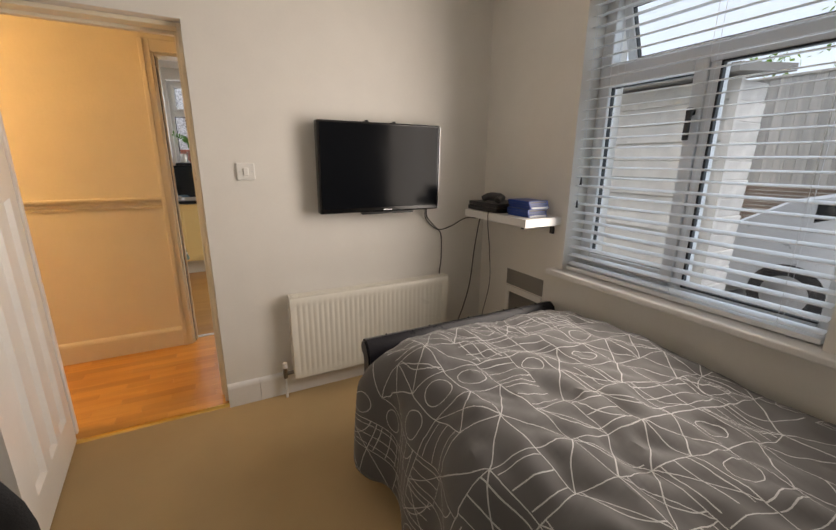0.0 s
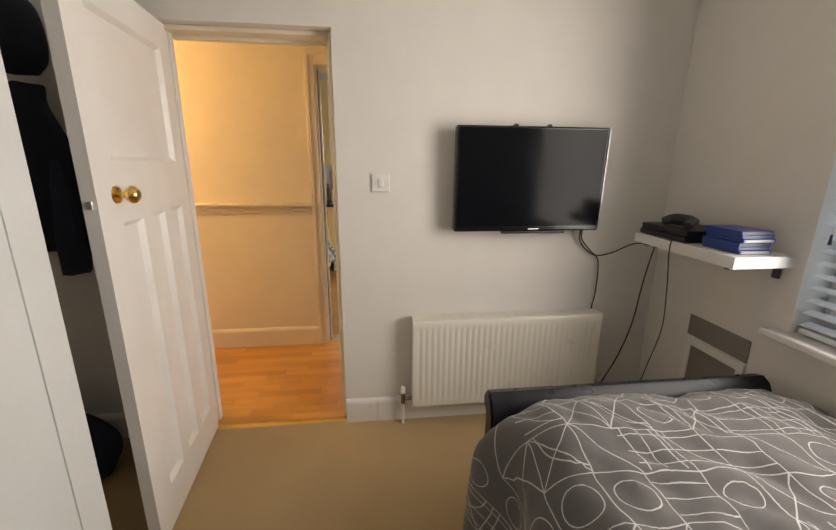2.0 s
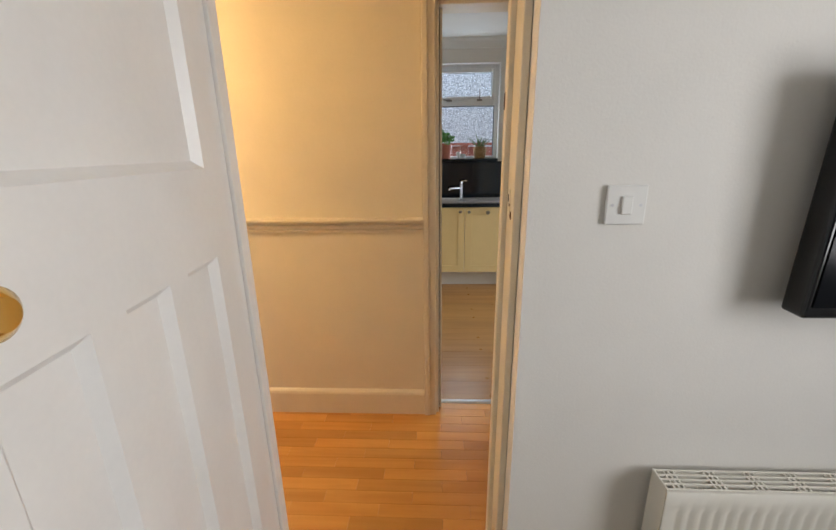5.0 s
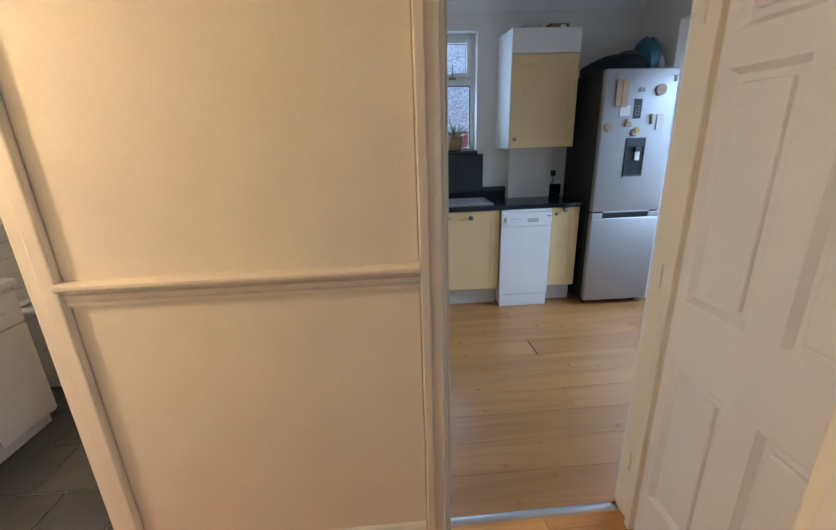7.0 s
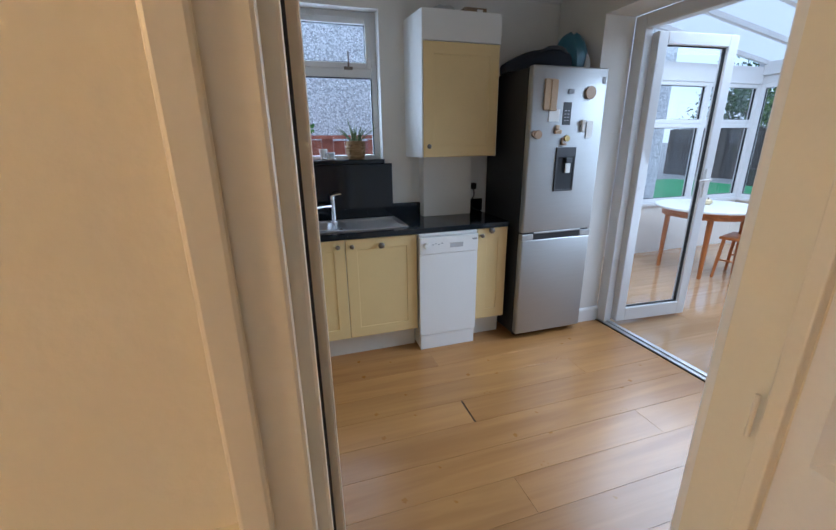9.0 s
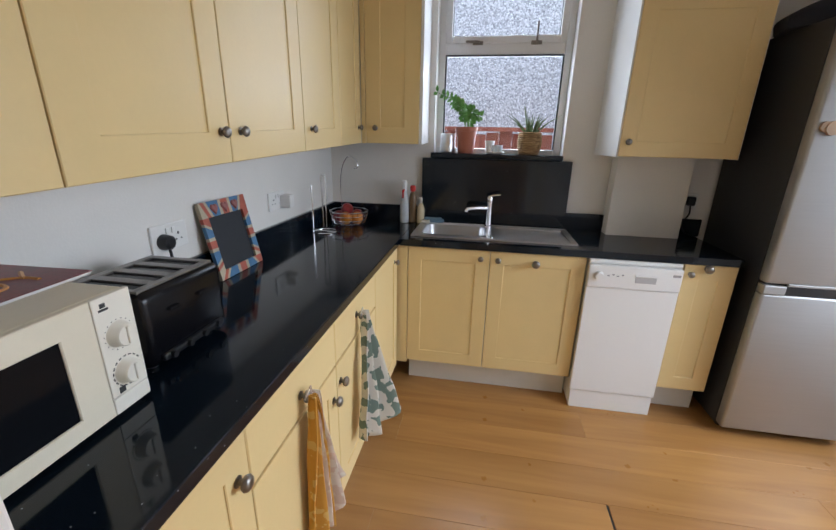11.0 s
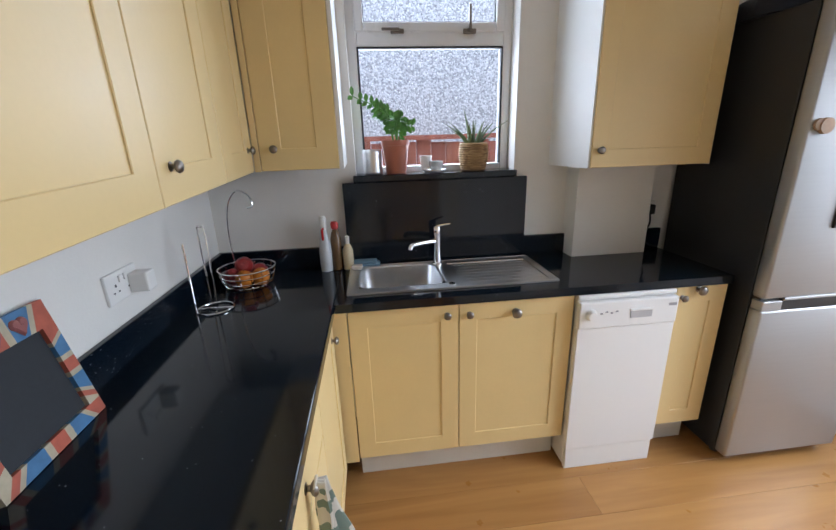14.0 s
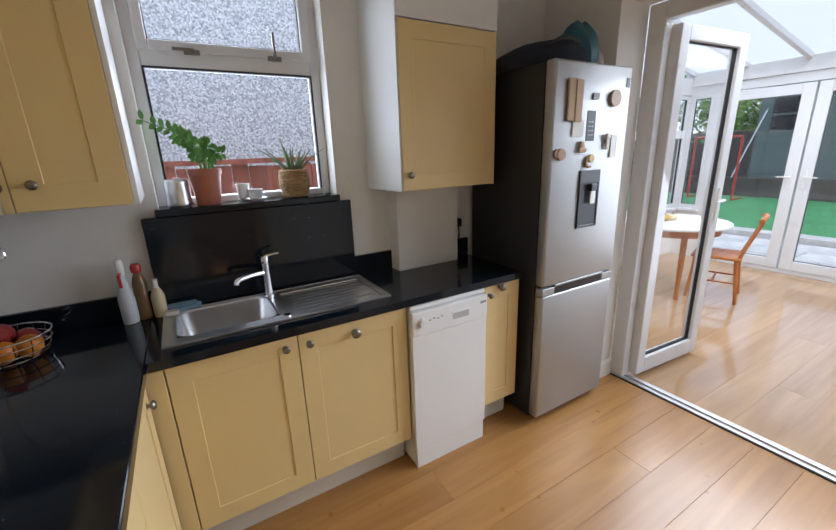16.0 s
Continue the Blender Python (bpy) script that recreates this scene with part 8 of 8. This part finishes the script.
l_.new(vo_.outputs["Color"], sp_.inputs["Color"])
# random pebble tones, spread wide so that the stones' glints lie in the colour
rp_ = n_.new("ShaderNodeValToRGB")
rp_.color_ramp.elements[0].color, rp_.color_ramp.elements[1].color = (0.34, 0.35, 0.36, 1), (0.92, 0.93, 0.94, 1)
l_.new(sp_.outputs["Green"], rp_.inputs["Fac"])
l_.new(rp_.outputs["Color"], pb_.inputs["Base Color"])
bp_ = n_.new("ShaderNodeBump")
bp_.inputs["Strength"].default_value, bp_.inputs["Distance"].default_value, bp_.invert = 0.7, 0.012, True
l_.new(vo_.outputs["Distance"], bp_.inputs["Height"])
l_.new(bp_.outputs["Normal"], pb_.inputs["Normal"])
nb = thing("neighbour_house", 0.2, 6.0, G, "grey pebble-dashed side of the neighbouring house", "house")
part("wall", one(-5, 6, 6.2, 6.5, G, 4.2), dash, nb)
part("roof", extrude_profile(bmesh.new(), [(-.3, 0), (4, 2.4), (4, 2.6), (-.3, .15)], (-5.2, 6.2, 4.2), (6.2, 6.2, 4.2), out=(0, 1, 0)), dark_rubber, nb)
fence("side_fence", "red-brown timber fence outside the kitchen window", "x", 4.75, -2.4, 2.0, 1.62, red_wood, 0.11)

# yard outside the bedroom window
pan = material("weathered_white_board_paint", (0.76, 0.74, 0.70), 0.8, var=0.2, scale=5, bump=0.4, bump_scale=40, vary=0.1)
gar = thing("garage", 4.2, 0.5, G, "white-painted timber-clad garage with a sheet roof", "garage")
GX, GY, GH = 3.6, -0.52, 2.16
me = mesh_from(box(bmesh.new(), 0, .03, 0, 1.5, 0, .15, 0.006, 1), "cladding_board")
me.materials.append(pan)
rng = random.Random(17)
for k in range(14):
    piece("cladding_board", me, pose(GX + rng.uniform(0, .008), GY, G + .03 + k * .152, 0, 5, rng.uniform(-.3, .3)), gar)
me = mesh_from(box(bmesh.new(), 0, .5, 0, .03, 0, .15, 0.006, 1), "cladding_board")
me.materials.append(pan)
for k in range(14):
    piece("cladding_board", me, pose(GX + .04, GY + rng.uniform(0, .008), G + .03 + k * .152, 4, 0, 0), gar)
part("inner_wall", one(GX + .05, GX + .52, GY + .05, 0.97, G, G + GH), concrete, gar)
part("corner_post", one(GX - .012, GX + .035, GY - .06, GY, G, G + GH), pan, gar)
part("corner_post", one(GX - .012, GX + .03, 0.98, 1.04, G, G + GH), pan, gar)
part("roof", extrude_profile(bmesh.new(), [(0, 0), (0.85, .08), (0.85, .14), (0, .06)], (GX - .2, GY - .12, G + GH), (GX - .2, 1.15, G + GH), out=(1, 0, 0)), concrete, gar, "grey sheet roof")
fence("yard_fence", "tall weathered grey timber yard fence", "y", 7.6, -4.0, 1.6, 2.75, grey_wood, 0.13)
low = thing("slatted_screen", 7.1, -0.9, G, "low brown screen of thin level slats in the yard", "fence")
me = mesh_from(box(bmesh.new(), 0, .02, 0, 3.0, 0, .038, 0.003, 1), "slat")
me.materials.append(brown_slat)
for k in range(24):
    piece("slat", me, pose(6.6 + rng.uniform(0, .01), -2.4, G + .05 + k * .05), low)
for yy in (-2.4, -0.9, 0.55):
    part("post", one(6.62, 6.68, yy - .03, yy + .03, G, G + 1.27), brown_slat, low)
# parked car
car_paint = material("silver_car_paint", (0.66, 0.68, 0.70), 0.3, 0.3, var=0.03, coat=0.5)
car = thing("car", 5.7, -1.9, G, "silver hatchback car parked in the yard", "car")
prof = [(-1.9, .35), (-1.95, .6), (-1.85, .8), (-1.1, .92), (-.45, 1.35), (.6, 1.4), (1.35, 1.2), (1.75, .95), (1.9, .7), (1.85, .35)]
b = bmesh.new()
rows = []
for w in (-.82, -.78, -.62, .62, .78, .82):
    k = 1.0 if abs(w) > .7 else 1.0
    rows.append([b.verts.new((5.7 + (w if z < .95 else w * .88), -1.9 + y, G + z - (.03 if abs(w) > .8 else 0))) for y, z in prof])
for p_, q_ in zip(rows, rows[1:]):
    for k in range(len(prof)):
        b.faces.new((p_[k], p_[(k + 1) % len(prof)], q_[(k + 1) % len(prof)], q_[k]))
b.faces.new(rows[0][::-1]); b.faces.new(rows[-1])
bmesh.ops.recalc_face_normals(b, faces=b.faces[:])
part("body", b, car_paint, car, smooth=True)
b = bmesh.new()
v = [b.verts.new(c) for c in ((5.16, -2.95, G + .95), (6.24, -2.95, G + .95), (6.2, -2.38, G + 1.335), (5.2, -2.38, G + 1.335))]
for q_ in v: q_.co.z += .012
b.faces.new(v)
part("windscreen", b, screen_glass, car, "dark windscreen")
for s in (-1, 1):
    part("side_window", boxes((5.7 + s * .725 - .004, 5.7 + s * .725 + .004, -2.3, -1.35, G + .98, G + 1.25), (5.7 + s * .725 - .004, 5.7 + s * .725 + .004, -1.3, -.75, G + .98, G + 1.2)), screen_glass, car)
    for y in (-3.1, -.7):
        bb = bmesh.new()
        rod(bb, (5.7 + s * .68, y, G + .3), (5.7 + s * .84, y, G + .3), .3, 28)
        wh = part("wheel", bb, dark_rubber, car, "black tyre", smooth=True)
        bb = bmesh.new()
        rod(bb, (5.7 + s * .835, y, G + .3), (5.7 + s * .85, y, G + .3), .19, 20)
        part("rim", bb, steel, wh, "silver rim")

# ---- laminate floors, board by board ----
def laminate(name, label, x0, x1, y0, y1, w, ln, mat, seed, gap=None):
    """Staggered rows of boards; gap: the row and the place of a joint that has opened."""
    f = structure(name, one(x0, x1, y0, y1, -0.012, -0.004), dark_rubber, label, "floor")
    rg = random.Random(seed)
    cache = {}
    y, r = y0, 0
    while y < y1 - 1e-4:
        ww = min(w, y1 - y)
        x = x0 - (0.39, 0.05, 0.75)[r % 3] * ln
        while x < x1 - 1e-4:
            a, c = max(x, x0), min(x + ln, x1)
            if gap and r == gap[0] and abs(c - gap[1]) < .02:
                c -= .009
            if c - a > .01:
                key = (round(c - a, 3), round(ww, 3))
                if key not in cache:
                    me_ = mesh_from(box(bmesh.new(), 0.0003, key[0] - .0003, 0.0003, key[1] - .0003, -.008, 0, 0.0007, 1), "floor_board")
                    me_.materials.append(mat)
                    cache[key] = me_
                piece("floor_board", cache[key], pose(a, y, rg.uniform(-.0002, .0001)), f)
            x += ln
        y += w
        r += 1
    return f


laminate("floor_kitchen", "oak laminate kitchen floor", KX0, CX0 - .012, 1.155, KY1, 0.1932, 2.6, oak_floor, 1, (6, 0.63))
laminate("floor_conservatory", "oak laminate conservatory floor, glare in its paler colour", CX0 + .075, CX1, CY0, CY1, 0.1945, 2.6, oak_floor_glare, 2)
laminate("floor_hall", "orange beech strip laminate hall floor", -3.2, 0.62, 0.038, 1.117, 0.064, 0.38, beech_floor, 3)
